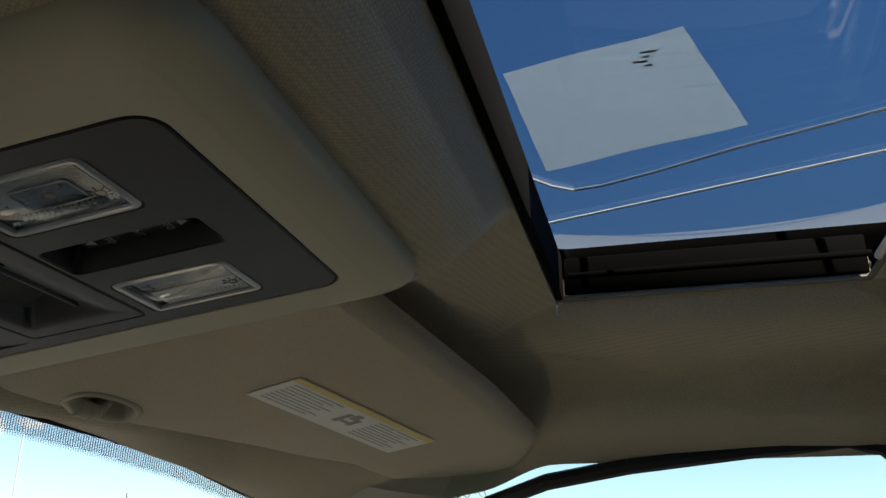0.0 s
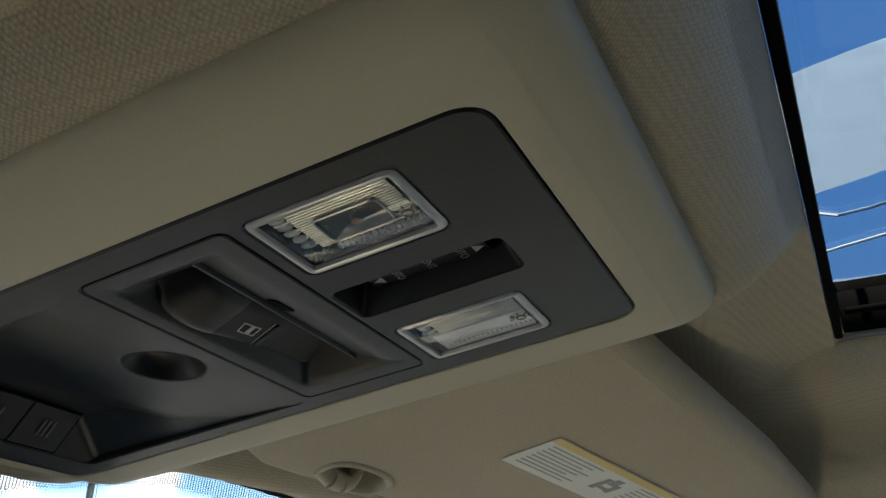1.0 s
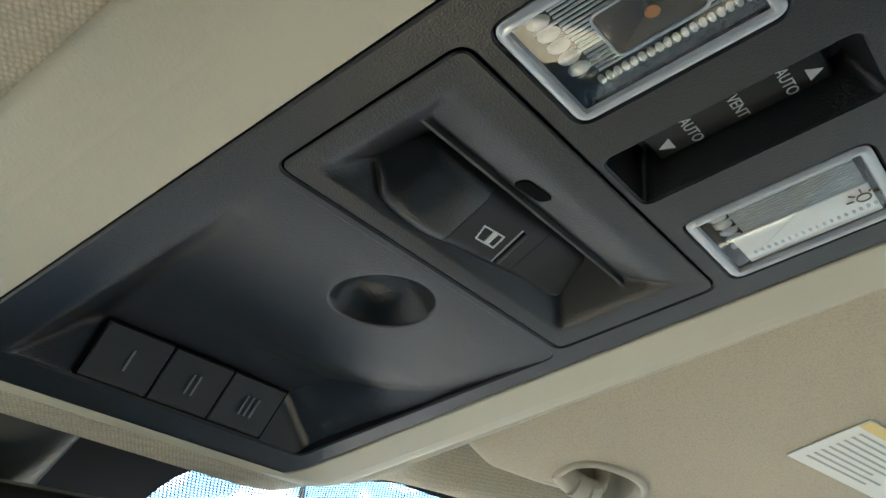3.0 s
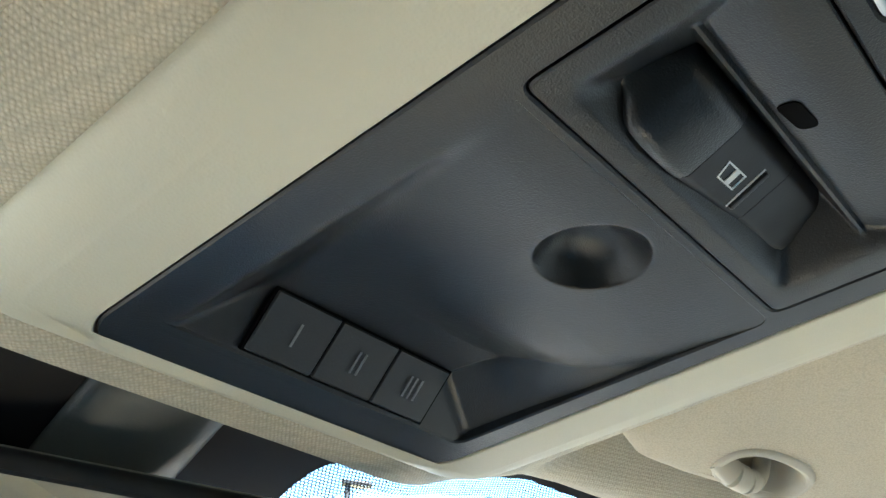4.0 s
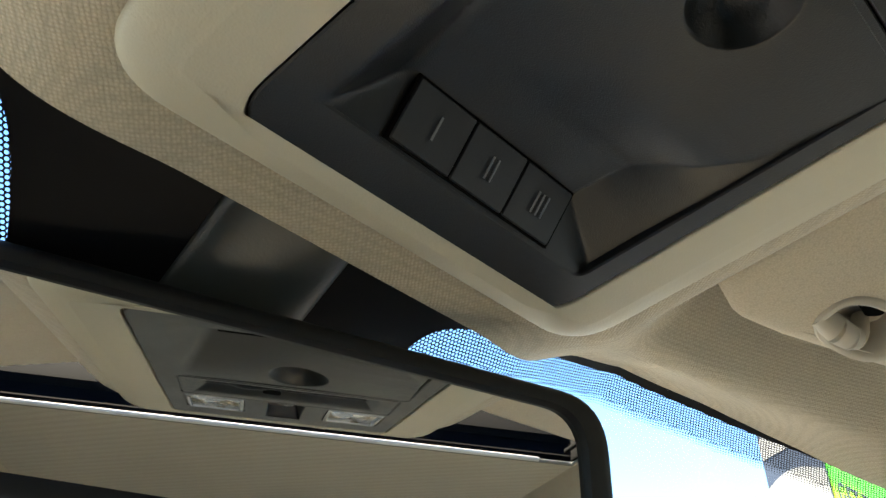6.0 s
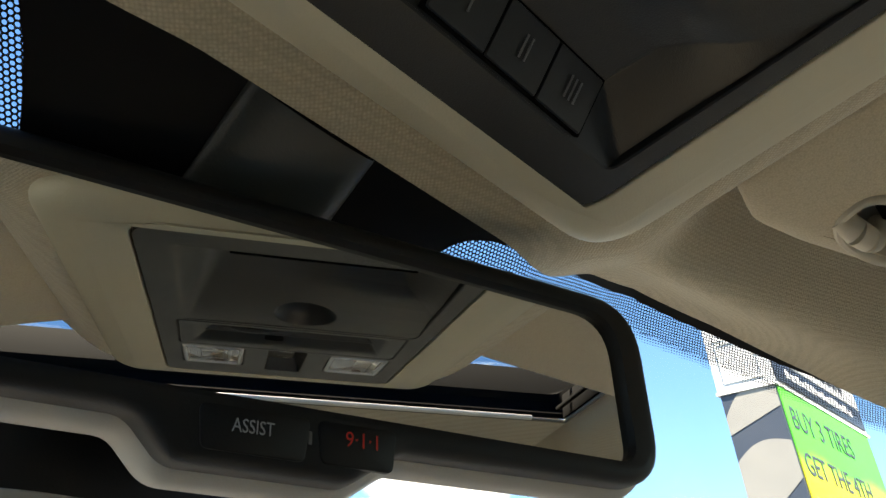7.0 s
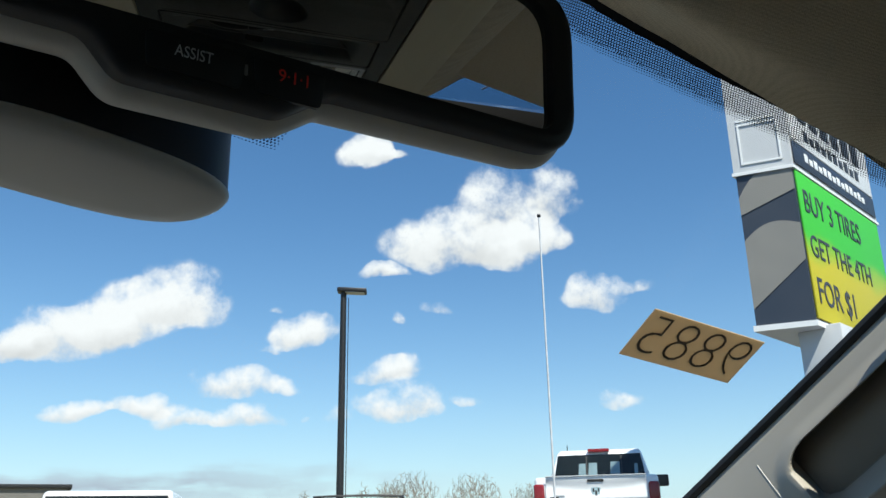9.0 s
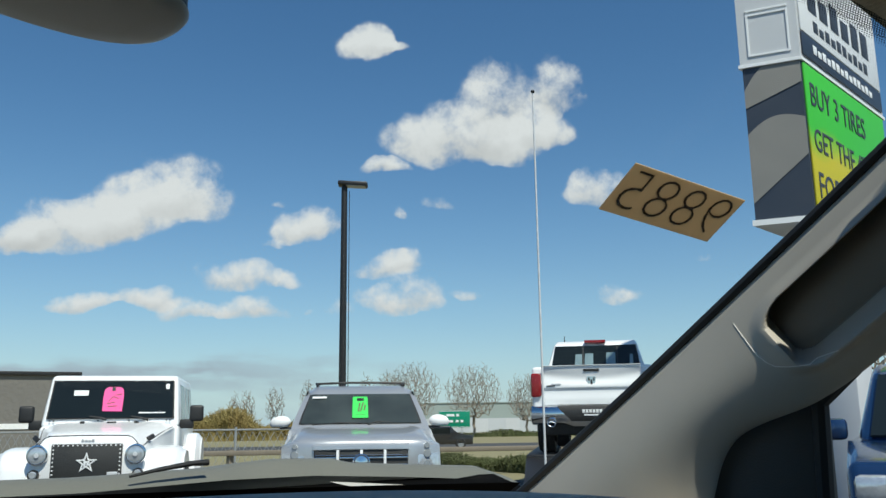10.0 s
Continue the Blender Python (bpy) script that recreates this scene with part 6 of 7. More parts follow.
        part("side_glass", paste_side(s), CAR_GLASS, th, "dark side window")
        bm = bmesh.new()
        rail = [(0.63, 2.25, 1.79), (0.645, 2.38, 1.825), (0.65, 3.0, 1.835), (0.65, 4.2, 1.82)]
        for p, q in zip(rail, rail[1:]):
            tube(bm, (s * p[0], p[1], p[2]), (s * q[0], q[1], q[2]), 0.018, sides=8)
        part("roof_rail", bm, BLACK_TRIM, th, "black roof rail")
        build_wheel(th, s * 0.86, 0.98, 0.39, 0.26)
        build_wheel(th, s * 0.86, 3.9, 0.39, 0.26)
    bm = bmesh.new()
    bar = [(-0.66 + 1.32 * k / 8, 2.45 + 0.06 * ((k - 4) / 4) ** 2, 1.842 - 0.014 * ((k - 4) / 4) ** 2) for k in range(9)]
    for p, q in zip(bar, bar[1:]):
        tube(bm, p, q, 0.017, sides=8, caps=False)
    part("roof_bar", bm, BLACK_TRIM, th, "black roof cross bar")
    part("bumper", loft([(-0.06, 0.38), (-0.10, 0.46), (-0.09, 0.58), (-0.03, 0.63), (0.2, 0.63), (0.2, 0.38)], lambda s, y, z: (0.98 * s, y + 0.20 * s ** 4, z), 17), CAR_SILVER, th, "silver front bumper")
    for pts in (((-0.66, 1.395, 1.222), (-0.30, 1.345, 1.250), (0.02, 1.320, 1.240)), ((0.10, 1.300, 1.225), (0.22, 1.345, 1.262), (0.70, 1.420, 1.238))):
        bm = bmesh.new()
        for p, q in zip(pts, pts[1:]):
            tube(bm, p, q, 0.011, 0.008, sides=6)
        part("wiper", bm, BLACK_TRIM, th, "black wiper")

    def on_glass(x, t, out=0.026):
        a = x / (0.945 * (1.0 - 0.205 * smooth_step(1.10, 1.86, 1.215 + 0.447 * t)))
        p = cabin(a, 1.30 + 0.655 * t, 1.215 + 0.447 * t)
        return (x, p[1] - 0.56 * out, p[2] + 0.83 * out)
    tag = paste("price_tag", th, GREEN_CARD, [on_glass(*p) for p in ((-0.115, 0.17), (0.105, 0.17), (0.100, 0.80), (0.088, 0.84), (-0.098, 0.84), (-0.110, 0.80))], "bright green price tag", 0.004)
    paste("tag_slot", tag, BLACK_TRIM, [on_glass(*p, 0.033) for p in ((-0.05, 0.70), (0.045, 0.70), (0.045, 0.78), (-0.05, 0.78))], "dark printed hook slot", 0.003)
    for x0, t0, x1, t1 in ((-0.04, 0.36, -0.02, 0.60), (-0.01, 0.36, 0.03, 0.62), (-0.06, 0.26, 0.05, 0.24), (0.04, 0.40, 0.06, 0.55)):
        paste("ink_stroke", tag, INK, [on_glass(*p, 0.033) for p in ((x0, t0), (x0 + 0.018, t0), (x1 + 0.018, t1 + 0.02), (x1, t1 + 0.02))], "", 0.002)
    paste("window_sticker", th, SIGN_WHITE, [on_glass(*p) for p in ((-0.68, 0.80), (-0.48, 0.80), (-0.48, 0.86), (-0.68, 0.86))], "", 0.003)
    tagged(th, "silver full-size SUV with green price tag, parked nose out", "SUV")


def paste_side(s):
    bm = bmesh.new()
    a = [(1.55, 1.22), (2.10, 1.70), (4.2, 1.70), (4.5, 1.22)]
    k = lambda z: 0.925 * (1.0 - 0.22 * max(0, z - 1.16) / 0.66) + 0.006
    lo = [bm.verts.new((s * k(z), y, z)) for y, z in a]
    hi = [bm.verts.new((s * (k(z) - 0.02), y, z)) for y, z in a]
    bm.faces.new(lo)
    bm.faces.new(hi[::-1])
    bridge(bm, lo, hi)
    return bm


def build_pickup():
    """White pickup seen from its tailgate at y = 0; it faces +y and stands on a display deck."""
    th = empty("pickup_truck", pose(12.20, 7.90, 0.72, 0, 0, -61))
    part("bed", box_bm(-0.99, 0.99, 0.02, 2.1, 0.62, 1.42, 0.06, 4), WHITE_PAINT, th, "white load bed")

    def gate_face(a, t):
        x, z = -0.80 + 1.6 * a, 0.79 + 0.64 * t
        smile = 1.285 - 0.075 * (1 - (x / 0.80) ** 2)
        y = -0.030
        y += 0.034 * smooth_step(1.415, smile, z) if z > smile else 0.034 * smooth_step(1.075, smile - 0.005, z)
        y += 0.026 * (1 - smooth_step(1.025, 1.070, z)) - 0.016 * (1 - smooth_step(0.86, 1.0, z))
        y -= 0.022 * smooth_step(1.412, 1.420, z)
        return (x, y, z)
    gate = part("tailgate", sheet(60, 90, gate_face, 0.03), WHITE_PAINT, th, "white tailgate with pressed creases")
    part("gate_handle", box_bm(-0.13, 0.13, -0.030, 0.0, 1.325, 1.368, 0.010), BLACK_TRIM, gate, "black tailgate handle")
    shield = part("badge", plate(rounded([(-0.055, -0.085), (0.055, -0.085), (0.080, 0.075), (-0.080, 0.075)], 0.03), [(0, 0), (0.004, 0.014)]), CHROME, gate, "chrome shield badge", pose(0, -0.005, 1.17, 90))
    for x, w, z0, z1 in ((-0.040, 0.012, 0.0, 0.055), (0.040, 0.012, 0.0, 0.055), (0.0, 0.016, -0.06, 0.02)):
        part("badge_mark", box_bm(x - w, x + w, z0, z1, 0.013, 0.020, 0.004), BLACK_TRIM, shield)
    part("model_mark", box_bm(-0.74, -0.60, -0.040, -0.015, 1.085, 1.105, 0.003), BLACK_TRIM, gate)
    part("model_mark", box_bm(-0.66, -0.50, -0.040, -0.015, 1.110, 1.135, 0.003), SIGN_GREY, gate)
    for s in (-1, 1):
        part("tail_lamp", box_bm(min(s * 0.83, s * 1.0), max(s * 0.83, s * 1.0), -0.035, 0.20, 0.92, 1.31, 0.035, 4), TAIL_RED, th, "red tail lamp")
        build_wheel(th, s * 0.84, 1.0, 0.42, 0.28)
        build_wheel(th, s * 0.84, 4.6, 0.42, 0.28)
        part("door_mirror", box_bm(min(s * 1.0, s * 1.28), max(s * 1.0, s * 1.28), 3.45, 3.60, 1.40, 1.62, 0.03), BLACK_TRIM, th, "black door mirror")
    def chrome_bar(a, y, z):
        mid = 1 - smooth_step(0.30, 0.48, abs(a))
        return (1.0 * a, y + 0.16 * a ** 4 + 0.03 * mid, z - (0.06 * mid if z < 0.6 else 0.0))
    bump = part("bumper", loft([(-0.06, 0.47), (-0.17, 0.50), (-0.215, 0.57), (-0.215, 0.68), (-0.19, 0.74), (-0.13, 0.775), (0.02, 0.78), (0.02, 0.47)], chrome_bar, 31), CHROME, th, "chrome rear bumper")
    part("step_pad", loft([(-0.205, 0.52), (-0.222, 0.56), (-0.222, 0.70), (-0.19, 0.765), (-0.02, 0.785), (-0.02, 0.52)], lambda a, y, z: ((0.34 + 0.22 * smooth_step(0.5, 0.78, z)) * a, y + 0.014, z), 13), BLACK_TRIM, bump, "black bumper pad")
    for k in range(6):
        part("pad_mark", box_bm(-0.16 + 0.055 * k, -0.118 + 0.055 * k, -0.214, -0.204, 0.650, 0.705, 0.002), SIGN_WHITE, bump)
    part("pad_mark", box_bm(-0.13, 0.13, -0.214, -0.204, 0.605, 0.630, 0.002), SIGN_WHITE, bump)
    bm = bmesh.new()
    rings = [[bm.verts.new((-0.66 + r * math.cos(k * math.pi / 10), y, 0.50 + r * math.sin(k * math.pi / 10))) for k in range(20)] for r, y in ((0.074, 0.1), (0.074, -0.215), (0.066, -0.222), (0.056, -0.215), (0.052, 0.05))]
    for a, b in zip(rings, rings[1:]):
        bridge(bm, a, b)
    part("exhaust_tip", bm, CHROME, th, "chrome exhaust tip")
    part("undercarriage", box_bm(-0.80, 0.80, 0.0, 4.8, 0.30, 0.62, 0.03), BLACK_TRIM, th, "black underbody")
    bm = prism([(2.08, 0.62), (2.08, 1.40), (2.32, 1.99), (2.55, 2.06), (3.6, 2.06), (4.2, 1.42), (5.6, 1.25), (5.7, 0.62)], -0.97, 0.97, 0.05, lambda z: 1.0 - 0.22 * max(0, z - 1.40) / 0.66)
    part("cab", bm, WHITE_PAINT, th, "white cab")
    paste("rear_window", th, CAR_GLASS, [(-0.84, 2.075, 1.45), (0.84, 2.075, 1.45), (0.76, 2.285, 1.945), (-0.76, 2.285, 1.945)], "dark sliding rear window", -0.02)
    for x in (-0.23, 0.41):
        part("window_bar", box_bm(x - 0.012, x + 0.012, -0.01, 0.01, -0.25, 0.25), BLACK_TRIM, th, "", pose(0, 2.170, 1.69, -24))
    # pale opaque patches painted for the daylight showing through the cab
    for x0, x1, z0, z1 in ((-0.39, -0.25, 1.50, 1.78), (-0.21, -0.04, 1.50, 1.79), (0.19, 0.375, 1.50, 1.80), (0.625, 0.70, 1.50, 1.76)):
        g = lambda x, z: (x, 2.075 + (z - 1.45) * 0.424 - 0.024, z)
        paste("see_through_patch", th, PALE_GLASS, [g(x0, z0), g(x1, z0), g(x1, z1), g(x0 + 0.02, z1)], "opaque pale patch standing in for light seen through the window", -0.004)
    part("stop_lamp", box_bm(-0.20, 0.20, 2.24, 2.36, 1.99, 2.05, 0.015), TAIL_RED, th, "red high stop lamp")
    bm = bmesh.new()
    tube(bm, (-0.62, 2.9, 2.05), (-0.62, 2.9, 2.19), 0.012, 0.008, 6)
    part("roof_antenna", bm, BLACK_TRIM, th)
    tagged(th, "white pickup truck with chrome bumper on a raised deck", "pickup truck")
    deck = empty("display_ramp", pose(12.20, 7.90, 0, 0, 0, -57))
    for s in (-1, 1):
        part("ramp_rail", box_bm(s * 0.84 - 0.25, s * 0.84 + 0.25, -0.3, 5.8, 0.64, 0.72, 0.01), POLE_BLACK, deck, "black steel wheel track")
        for y in (0.0, 2.8, 5.5):
            part("ramp_leg", box_bm(s * 0.84 - 0.05, s * 0.84 + 0.05, y - 0.05, y + 0.05, 0.0, 0.64), POLE_BLACK, deck)
        m = Matrix.Translation((0, -0.3, 0.68)) @ pose(0, 0, 0, 16.5)
        part("ramp_slope", box_bm(s * 0.84 - 0.25, s * 0.84 + 0.25, -2.4, 0.0, -0.04, 0.0, 0.01), POLE_BLACK, deck, "sloping ramp plate", m)
    tagged(deck, "black steel display ramp under the pickup", "display ramp")


build_offroader()
build_suv()
build_pickup()


def build_light_pole():
    th = empty("street_lamp", pose(15.95, 18.08, 0))
    part("base", box_bm(-0.30, 0.30, -0.30, 0.30, 0, 0.75, 0.03), WALL_GREY, th, "concrete base")
    bm = bmesh.new()
    tube(bm, (0, 0, 0.7), (0, 0, 7.95), 0.105, 0.085, 16)
    part("pole", bm, POLE_BLACK, th, "black steel pole")
    m = pose(0, 0, 7.98, 0, 0, -47)
    part("lamp_head", box_bm(-0.18, 0.66, -0.19, 0.19, -0.02, 0.10, 0.03, m=None), POLE_BLACK, th, "flat black lamp head", m @ pose(0, 0, 0, 0, 3, 0))
    part("diffuser", box_bm(0.05, 0.60, -0.15, 0.15, -0.035, -0.018), STEEL, th, "", m @ pose(0, 0, 0, 0, 3, 0))
    bm = bmesh.new()
    tube(bm, (0.12, -0.10, 0.7), (0.11, -0.09, 7.8), 0.012, sides=6)
    part("conduit", bm, POLE_BLACK, th)
    tagged(th, "tall black parking-lot lamp on a concrete base", "street lamp")


build_light_pole()


def build_pylon():
    """Dealer pylon: its near vertical edge at the origin, one narrow and one broad face."""
    c, far, left = Vector((11.879, 4.023)), Vector((15.415, 3.856)), Vector((11.646, 4.765))
    ex, el = (far - c), (left - c)
    lx, ll = ex.length, el.length
    ex, el = ex.normalized(), el.normalized()
    th = empty("pylon_sign", pose(c.x, c.y, 0))

    def face_m(o, d, z=0.0):
        # x along the face, y out of it to the viewer, z up
        n = Vector((d.y, -d.x))
        if n.dot(Vector((-0.198, 0.332)) - c) < 0:
            n = -n
        m = Matrix(((d.x, n.x, 0, o.x), (d.y, n.y, 0, o.y), (0, 0, 1, z), (0, 0, 0, 1)))
        return m

    def solid(name, z0, z1, mat, grow=0.0, label=""):
        bm = bmesh.new()
        g = grow
        q = [(-g * ex.x - g * el.x, -g * ex.y - g * el.y), (lx * ex.x + g * ex.x - g * el.x, lx * ex.y + g * ex.y - g * el.y),
             (lx * ex.x + ll * el.x + g * (ex.x + el.x), lx * ex.y + ll * el.y + g * (ex.y + el.y)), (ll * el.x + g * el.x - g * ex.x, ll * el.y + g * el.y - g * ex.y)]
        lo = [bm.verts.new((*p, z0)) for p in q]
        hi = [bm.verts.new((*p, z1)) for p in q]
        bm.faces.new(lo[::-1])
        bm.faces.new(hi)
        bridge(bm, lo, hi)
        return part(name, bm, mat, th, label, smooth=False)

    solid("cabinet", 3.98, 6.28, SIGN_NAVY, 0.0, "navy sign cabinet")
    solid("soffit", 3.90, 3.98, SIGN_WHITE, 0.03, "white underside tray")
    solid("upper_cabinet", 6.30, 8.9, SIGN_GREY, 0.02, "grey upper cabinet")
    solid("cornice", 6.26, 6.31, SIGN_WHITE, 0.04)
    o = Vector((0, 0))
    ml, mr = face_m(o, el), face_m(o, ex)
    # narrow face: sweeping pale bands on navy, framed panel above
    bm = bmesh.new()

    def band(name, lo_f, hi_f):
        bm = sheet(20, 3, lambda s, t: (ll * s, 0.012, lo_f(s) + (hi_f(s) - lo_f(s)) * t))
        ob = part(name, bm, SIGN_TAUPE, th, "taupe sweeping band", ml)
    band("sweep_band", lambda s: 4.87 - 0.65 * s, lambda s: 5.41 + 0.09 * math.sin(math.pi * s) - 0.17 * s ** 3)
    band("sweep_band", lambda s: 5.94 - 0.30 * s, lambda s: 6.27 - 0.36 * (max(0.0, s - 0.6) / 0.4) ** 1.5)
    for x0, x1, z0, z1 in ((0.10, 0.13, 6.45, 7.05), (ll - 0.13, ll - 0.10, 6.45, 7.05), (0.10, ll - 0.10, 7.05, 7.08), (0.10, ll - 0.10, 6.42, 6.45), (0.10, ll - 0.10, 7.12, 7.15)):
        part("panel_bead", box_bm(x0, x1, 0.015, 0.035, z0, z1), SIGN_WHITE, th, "", ml)
    # broad face: lit screen with its offer, dealer panel above as plain bars
    part("screen", box_bm(0.05, lx - 0.05, 0.0, 0.03, 4.02, 6.24, 0.01), SCREEN, th, "lit green and yellow screen", mr)
    for z, txt, size in ((5.78, "BUY 3 TIRES", 0.50), (5.10, "GET THE 4TH", 0.48), (4.42, "FOR $1", 0.56)):
        lettering("letters", txt, size, SIGN_INK, th, mr @ pose(0.16, 0.036, z, 90, 0, 0), 0.004, "LEFT", 0.86)
    part("dealer_panel", box_bm(0.05, lx - 0.05, 0.02, 0.045, 6.74, 8.6, 0.01), SIGN_WHITE, th, "white dealer panel", mr)
    part("address_strip", box_bm(0.05, lx - 0.05, 0.02, 0.045, 6.36, 6.72, 0.01), SIGN_NAVY, th, "navy strip with a white bar", mr)
    def letter_blocks(name, x0, x1, z0, z1, count, mat):
        for k in range(count):
            w = (x1 - x0) / count
            part(name, box_bm(x0 + k * w, x0 + (k + 0.72) * w, 0.046, 0.052, z0, z1 - (0.25 * (z1 - z0) if (k * 7) % 5 in (1, 2) else 0.0), 0.002), mat, th, "", mr)
    letter_blocks("strip_mark", 0.45, lx - 0.5, 6.48, 6.62, 14, SIGN_WHITE)
    letter_blocks("name_mark", 0.55, 2.95, 6.86, 7.04, 10, SIGN_INK)
    letter_blocks("name_mark", 0.40, 3.15, 7.16, 7.60, 6, SIGN_INK)
    # mast
    mid = ex * (lx * 0.5) + el * (ll * 0.5)
    part("mast", box_bm(-0.33, 0.33, -0.30, 0.30, 0.0, 3.95, 0.02), SIGN_GREY, th, "grey clad mast", pose(12.45 - c.x, 4.06 - c.y, 0, 0, 0, math.degrees(math.atan2(ex.y, ex.x))))
    tagged(th, "tall dealer pylon sign with a lit offer screen", "pylon sign")


build_pylon()


def build_blue_car():
    th = empty("blue_car", pose(6.00, 1.28, 0, 0, 0, -75))
    part("body", prism([(0.1, 0.30), (0.0, 0.55), (0.1, 0.94), (1.2, 1.05), (4.2, 1.05), (4.4, 0.6), (4.3, 0.30)], -0.88, 0.88, 0.08), BLUE_PAINT, th, "blue lower body")
    part("cabin", prism([(1.15, 1.03), (1.9, 1.60), (2.2, 1.68), (3.6, 1.66), (4.1, 1.03)], -0.82, 0.82, 0.08, lambda z: 1.0 - 0.22 * max(0, z - 1.03) / 0.65), BLUE_PAINT, th, "blue cabin")
    paste("windscreen", th, CAR_GLASS, [(-0.72, 1.19, 1.075), (0.72, 1.19, 1.075), (0.62, 1.82, 1.555), (-0.62, 1.82, 1.555)], "dark windscreen", 0.02)
    for s in (-1, 1):
        part("headlamp", box_bm(min(s * 0.52, s * 0.84), max(s * 0.52, s * 0.84), -0.01, 0.25, 0.70, 0.86, 0.04), HEAD_GLASS, th, "clear headlamp")
        part("door_mirror", box_bm(min(s * 0.88, s * 1.05), max(s * 0.88, s * 1.05), 1.45, 1.60, 1.05, 1.22, 0.04), BLUE_PAINT, th)
        build_wheel(th, s * 0.78, 0.8, 0.31, 0.2)
        build_wheel(th, s * 0.78, 3.5, 0.31, 0.2)
    tagged(th, "blue car parked beside the pylon", "car")


build_blue_car()


def build_far_car(x, y, rz, mat, label):
    th = empty("far_car", pose(x, y, 0, 0, 0, rz) @ Matrix.Scale(0.78, 4))
    part("body", prism([(0, 0.3), (0, 0.85), (1.0, 0.95), (1.5, 1.5), (3.6, 1.5), (4.1, 0.95), (4.2, 0.3)], -0.85, 0.85, 0.08), mat, th)
    for s in (-1, 1):
        part("side_glass", box_bm(s * 0.86 - 0.01, s * 0.86 + 0.01, 1.5, 3.5, 1.0, 1.38), CAR_GLASS, th, "dark window")
        build_wheel(th, s * 0.78, 0.8, 0.33, 0.2)
        build_wheel(th, s * 0.78, 3.3, 0.33, 0.2)
    tagged(th, label, "car", group="cars on the far road")


BLACK_PAINT = material("black_paint", (0.015, 0.015, 0.017), 0.25, coat=0.6, vary=0.1, vary_scale=2)
build_far_car(35.4, 29.4, 42, BLACK_PAINT, "small black car on the road beyond the fence")


RAIL_BROWN = material("weathered_rail", (0.20, 0.17, 0.13), 0.7, 0.1, vary=0.3, vary_scale=3)


def build_fence():
    th = empty("chain_link_fence", pose(12.0, 18.65, 0))
    d = Vector((0.80, -0.60, 0))
    start = Vector((-9.0, 6.75, 0))
    run = 15.4
    mesh = bmesh.new()
    k = 0
    step = 0.17
    for i in range(int(run / step)):
        p = start + d * (i * step)
        for a, b in (((0, 0.10), (step * 3, 1.10)), ((step * 3, 0.10), (0, 1.10))):
            tube(mesh, p + d * a[0] + Vector((0, 0, a[1])), p + d * b[0] + Vector((0, 0, b[1])), 0.0055, sides=3, caps=False)
    part("wire_mesh", mesh, STEEL, th, "diamond wire mesh")
    for i in range(6):
        p = start + d * (i * 3.0)
        bm = bmesh.new()
        tube(bm, p, p + Vector((0, 0, 1.22)), 0.03, sides=8)
        part("post", bm, STEEL, th, "steel fence post")
    bm = bmesh.new()
    tube(bm, start + Vector((0, 0, 1.15)), start + d * run + Vector((0, 0, 1.15)), 0.022, sides=6)
    part("top_rail", bm, STEEL, th)
    tagged(th, "low chain-link fence along the edge of the lot", "fence")
    rail = empty("guard_rail", pose(12.0, 18.65, 0))
    off = Vector((-0.5, -0.7, 0))
    a = start + off
    bm = bmesh.new()
    ang = math.degrees(math.atan2(d.y, d.x))
    part("beam", box_bm(0, 30.0, -0.03, 0.03, 0.56, 0.68, 0.02), RAIL_BROWN, rail, "weathered rail beam", Matrix.Translation(a) @ pose(0, 0, 0, 0, 0, ang))
    for i in range(8):
        p = a + d * (i * 3.8 + 0.5)
        part("rail_post", box_bm(-0.06, 0.06, -0.06, 0.06, 0, 0.70), BARK, rail, "wooden post", Matrix.Translation(p + Vector((0.06, 0.1, 0))))
    tagged(rail, "weathered brown guard rail in front of the fence", "guard rail")


build_fence()


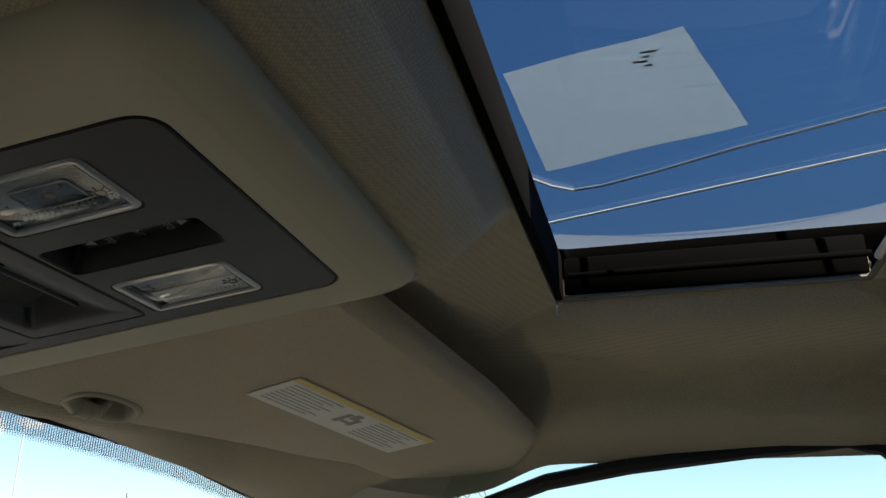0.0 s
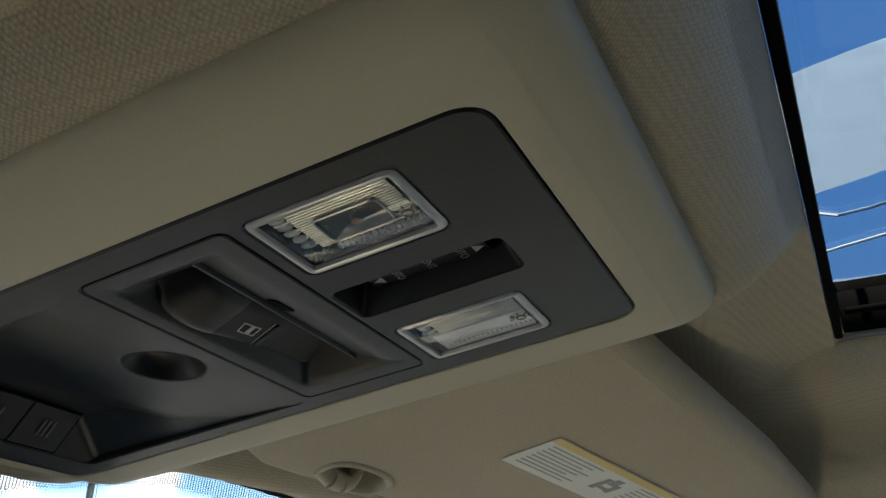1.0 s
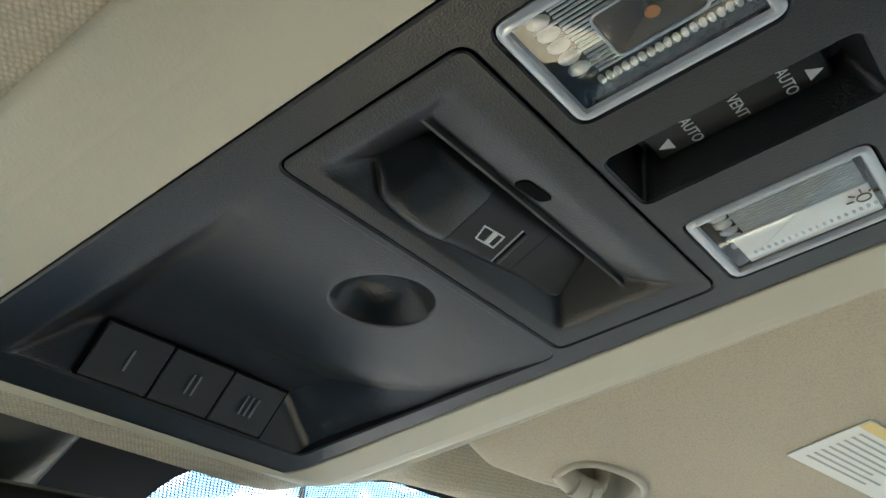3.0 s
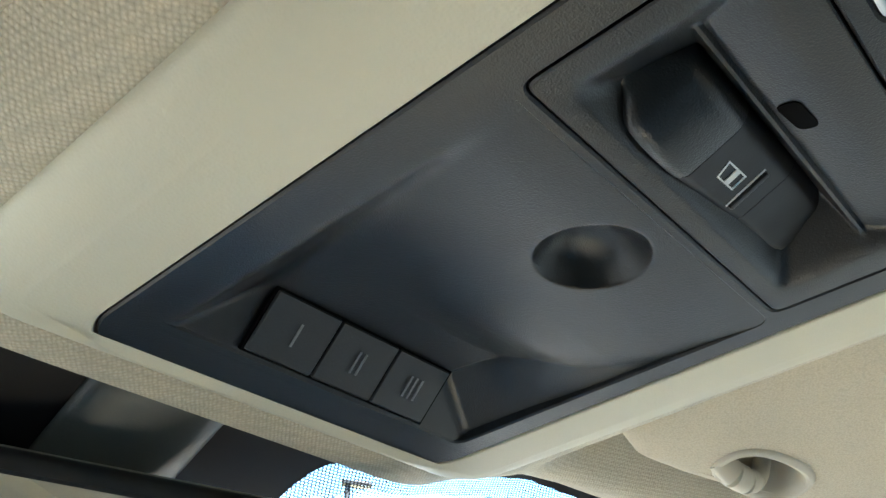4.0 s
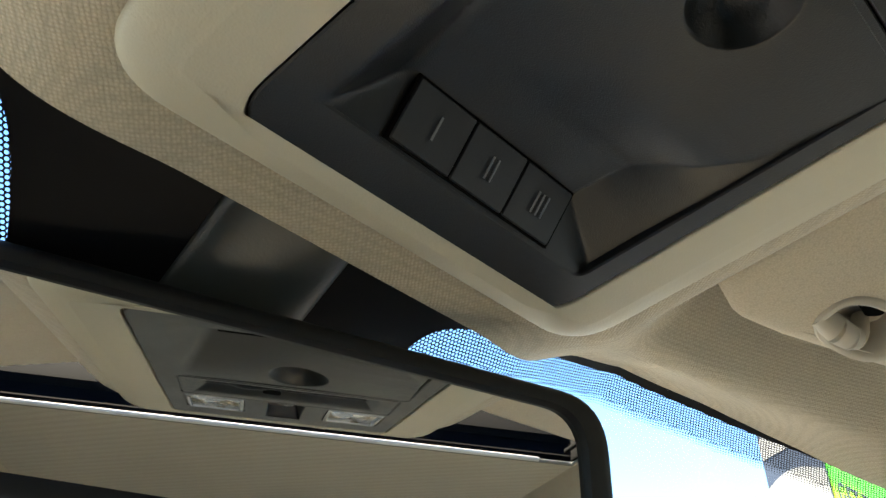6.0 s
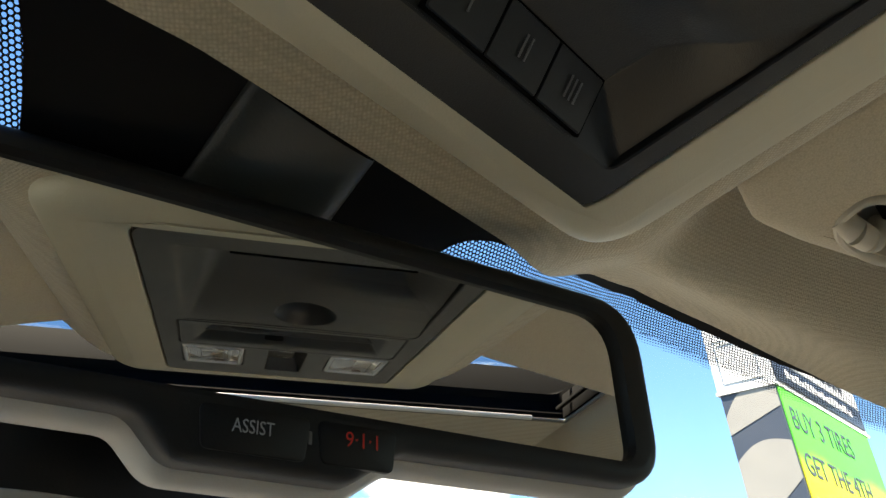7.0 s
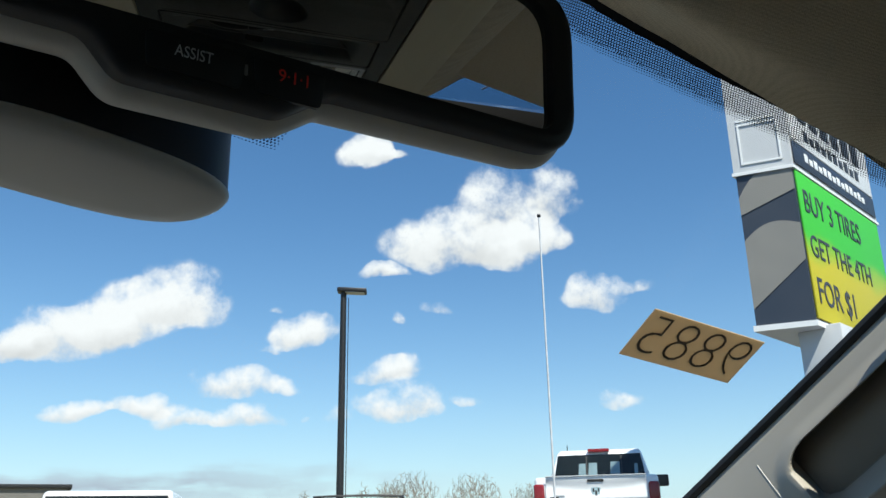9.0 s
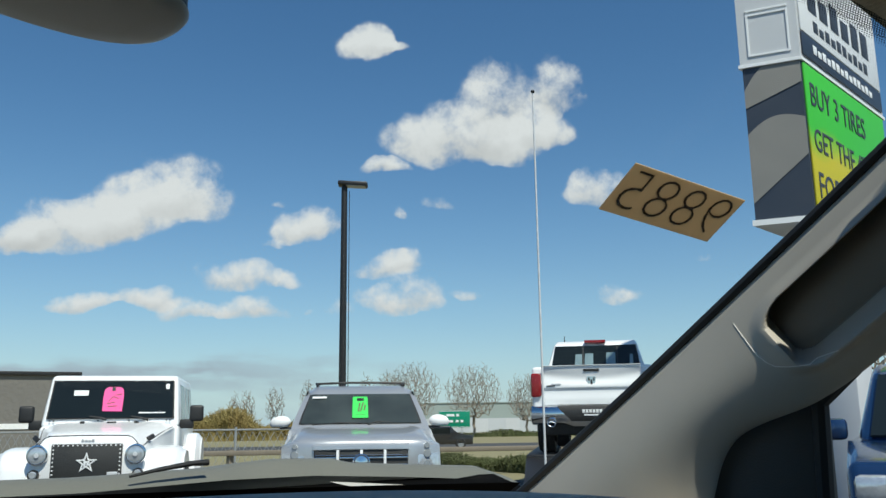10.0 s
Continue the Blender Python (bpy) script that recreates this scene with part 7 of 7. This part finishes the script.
def bare_tree(x, y, height, radius, seed, tips=1700):
    """Leafless tree: limbs and twigs that fork outwards to fill a rounded crown."""
    rng = np.random.default_rng(seed)
    base = height * rng.uniform(0.24, 0.30)
    centre = np.array((0.0, 0.0, base + (height - base) * 0.50))
    size = np.array((radius, radius, (height - base) * 0.52))
    nodes, link = np.zeros((tips * 12 + 20, 3)), [-1]
    nodes[0, 2] = -0.1
    for k in range(1, 7):
        nodes[k] = (0.03 * radius * math.sin(k + seed), 0.03 * radius * math.cos(2 * k), base * 1.15 * k / 6)
        link.append(k - 1)
    p = rng.normal(size=(tips, 3))
    p /= np.linalg.norm(p, axis=1)[:, None]
    p *= (rng.uniform(0.12, 1.0, tips) ** 0.45 * rng.uniform(0.86, 1.10, tips))[:, None]
    goal = centre + p * size
    goal[:, 2] += 0.10 * size[2] * np.sin(3 * np.arctan2(p[:, 1], p[:, 0]) + seed)
    goal = goal[np.argsort(np.linalg.norm((goal - (0, 0, base)) / size, axis=1))]
    for g in goal:
        at = nodes[3:len(link)]
        away = np.linalg.norm(at - g, axis=1) + 0.5 * np.maximum(0.0, at[:, 2] - g[2] + 0.15 * radius)
        i = 3 + int(np.argmin(away))
        start = nodes[i].copy()
        gap = np.linalg.norm(g - start)
        count = min(11, max(1, int(gap / (0.13 * radius))))
        for k in range(1, count + 1):
            t = k / count
            nodes[len(link)] = start + (g - start) * t + np.array((0, 0, -0.10 * gap * math.sin(math.pi * t))) + rng.normal(size=3) * 0.012 * radius
            link.append(i)
            i = len(link) - 1
    load = np.zeros(len(link))
    for i in range(len(link) - 1, 0, -1):
        load[i] = max(load[i], 1.0)
        load[link[i]] += load[i] * 0.93
    thick = 0.0065 + 0.017 * height * (load / load[1]) ** 0.56
    trunk, crown = bmesh.new(), bmesh.new()
    for i in range(1, len(link)):
        j = link[i]
        r1 = min(thick[i], thick[j])
        r0 = min(thick[j], r1 * 1.25)
        tube(trunk if i < 7 else crown, Vector(nodes[j]), Vector(nodes[i]), r0, r1, 8 if i < 7 else (5 if r1 > 0.05 else 3), caps=False)
    th = empty("bare_tree", pose(x, y, 0))
    part("trunk", trunk, BARK, th, "grey-brown trunk")
    part("crown", crown, BARK, th, "leafless branches and twigs")
    tagged(th, "bare spring tree with a spreading crown of twigs", "tree", group="trees along the road")


for x, y, h, r, sd in ((64.1, 60.5, 7.5, 2.8, 3), (68.1, 55.9, 7.2, 3.0, 5), (72.9, 52.8, 6.2, 2.1, 8), (67.4, 67.1, 7.0, 1.7, 11)):
    bare_tree(x, y, h, r, sd)
for x, y, h, r, sd in ((51.9, 71.3, 4.7, 0.9, 13), (54.0, 69.7, 5.2, 1.05, 17), (63.6, 66.6, 6.5, 1.1, 19), (50.8, 72.0, 4.4, 0.7, 29), (57.7, 69.2, 5.8, 0.9, 31), (24.3, 6.2, 4.4, 1.5, 23)):
    bare_tree(x, y, h, r, sd, 420)


def brush(name, x0, y0, x1, y1, depth, height, count, mat, label, seed, twig=0.05):
    rnd = random.Random(seed)
    bm = bmesh.new()
    d = Vector((x1 - x0, y1 - y0, 0))
    side = Vector((-d.y, d.x, 0)).normalized()
    for i in range(count):
        t = rnd.random()
        p = Vector((x0, y0, 0)) + d * t + side * rnd.uniform(-depth, depth)
        h = height * (0.55 + 0.45 * noise.noise(Vector((t * 9 + seed, 0.3, 0.7)))) * rnd.uniform(0.6, 1.05)
        q = p + Vector((rnd.uniform(-0.35, 0.35) * h, rnd.uniform(-0.35, 0.35) * h, h))
        tube(bm, p, q, twig, twig * 0.3, 3, caps=False)
        for k in range(4):
            s = p.lerp(q, rnd.uniform(0.3, 0.95))
            e = s + Vector((rnd.uniform(-1, 1), rnd.uniform(-1, 1), rnd.uniform(0.1, 1))) * h * 0.25
            tube(bm, s, e, twig * 0.6, twig * 0.2, 3, caps=False)
    tagged(part(name, bm, mat), label, "bushes", kind="stuff")


brush("willow_scrub", 42.0, 74.0, 60.0, 62.0, 3.0, 3.9, 6500, TWIGS, "yellow-green spring scrub beyond the fence", 2, 0.07)
brush("scrub", 58.0, 66.0, 84.0, 45.0, 2.5, 1.1, 2200, HEDGE, "low brown scrub along the far field", 4, 0.07)
brush("hedge", 20.0, 20.2, 17.3, 10.0, 0.45, 0.66, 5200, HEDGE, "low clipped hedge at the lot edge", 6, 0.02)


def build_buildings():
    th = empty("roadside_building", pose(12.6, 43.8, 0, 0, 0, -24.5))
    part("wall", box_bm(-14, 7.6, -0.1, 9, 0, 3.75), WALL_GREY, th, "grey-brown block wall")
    part("roof_edge", box_bm(-14.2, 7.8, -0.25, 9.2, 3.70, 3.88, 0.02), POLE_BLACK, th, "black flat roof edge")
    part("base_band", box_bm(-14.02, 7.62, -0.14, 0.1, 1.25, 1.5), SIGN_WHITE, th, "pale band along the wall")
    tagged(th, "low grey building with a flat black roof edge", "building")
    th = empty("far_warehouse", pose(104.0, 94.0, 0, 0, 0, -51))
    part("wall", box_bm(-3, 34, 0, 20, 0, 4.6), PALE_METAL, th, "pale green metal wall")
    part("roof", prism([(-0.15, 4.60), (-0.15, 4.72), (10, 4.95), (20.2, 4.72), (20.2, 4.60)], -3.3, 34.3), PALE_METAL, th, "low metal roof")
    part("base_band", box_bm(-3.02, 34.02, -0.05, 0.05, 0, 2.2), WALL_PALE, th, "pale lower wall")
    for k in range(6):
        part("far_door", box_bm(2 + k * 5, 4.2 + k * 5, -0.12, -0.04, 0, 2.1), SIGN_GREY, th)
    tagged(th, "long pale warehouse far across the field", "warehouse")
    th = empty("road_sign", pose(45.5, 39.2, 0, 0, 0, -49))
    part("panel", box_bm(-1.05, 1.05, -0.03, 0.03, 1.02, 2.17, 0.02), ROAD_GREEN, th, "green panel with white border")
    for z in (1.05, 2.115):
        part("border", box_bm(-1.02, 1.02, -0.045, -0.031, z, z + 0.03), SIGN_WHITE, th)
    for x0, x1, z in ((-0.55, 0.0, 1.78), (0.12, 0.32, 1.78), (-0.62, -0.1, 1.38), (0.08, 0.28, 1.38), (0.42, 0.6, 1.38)):
        part("text_bar", box_bm(x0, x1, -0.045, -0.031, z, z + 0.16), SIGN_WHITE, th)
    for x in (-0.5, 0.5):
        part("sign_post", box_bm(x - 0.05, x + 0.05, 0.03, 0.12, 0, 2.0), STEEL, th)
    tagged(th, "green highway sign with white writing bars", "road sign")


WALL_PALE = material("pale_wall", (0.50, 0.52, 0.54), 0.7, vary=0.05, vary_scale=0.3)
build_buildings()
tagged(part("road", box_bm(-60, 160, -5, 5, -0.05, 0.008, m=pose(40, 34, 0, 0, 0, -41)), ASPHALT), "grey highway across the field", "road", kind="structure")
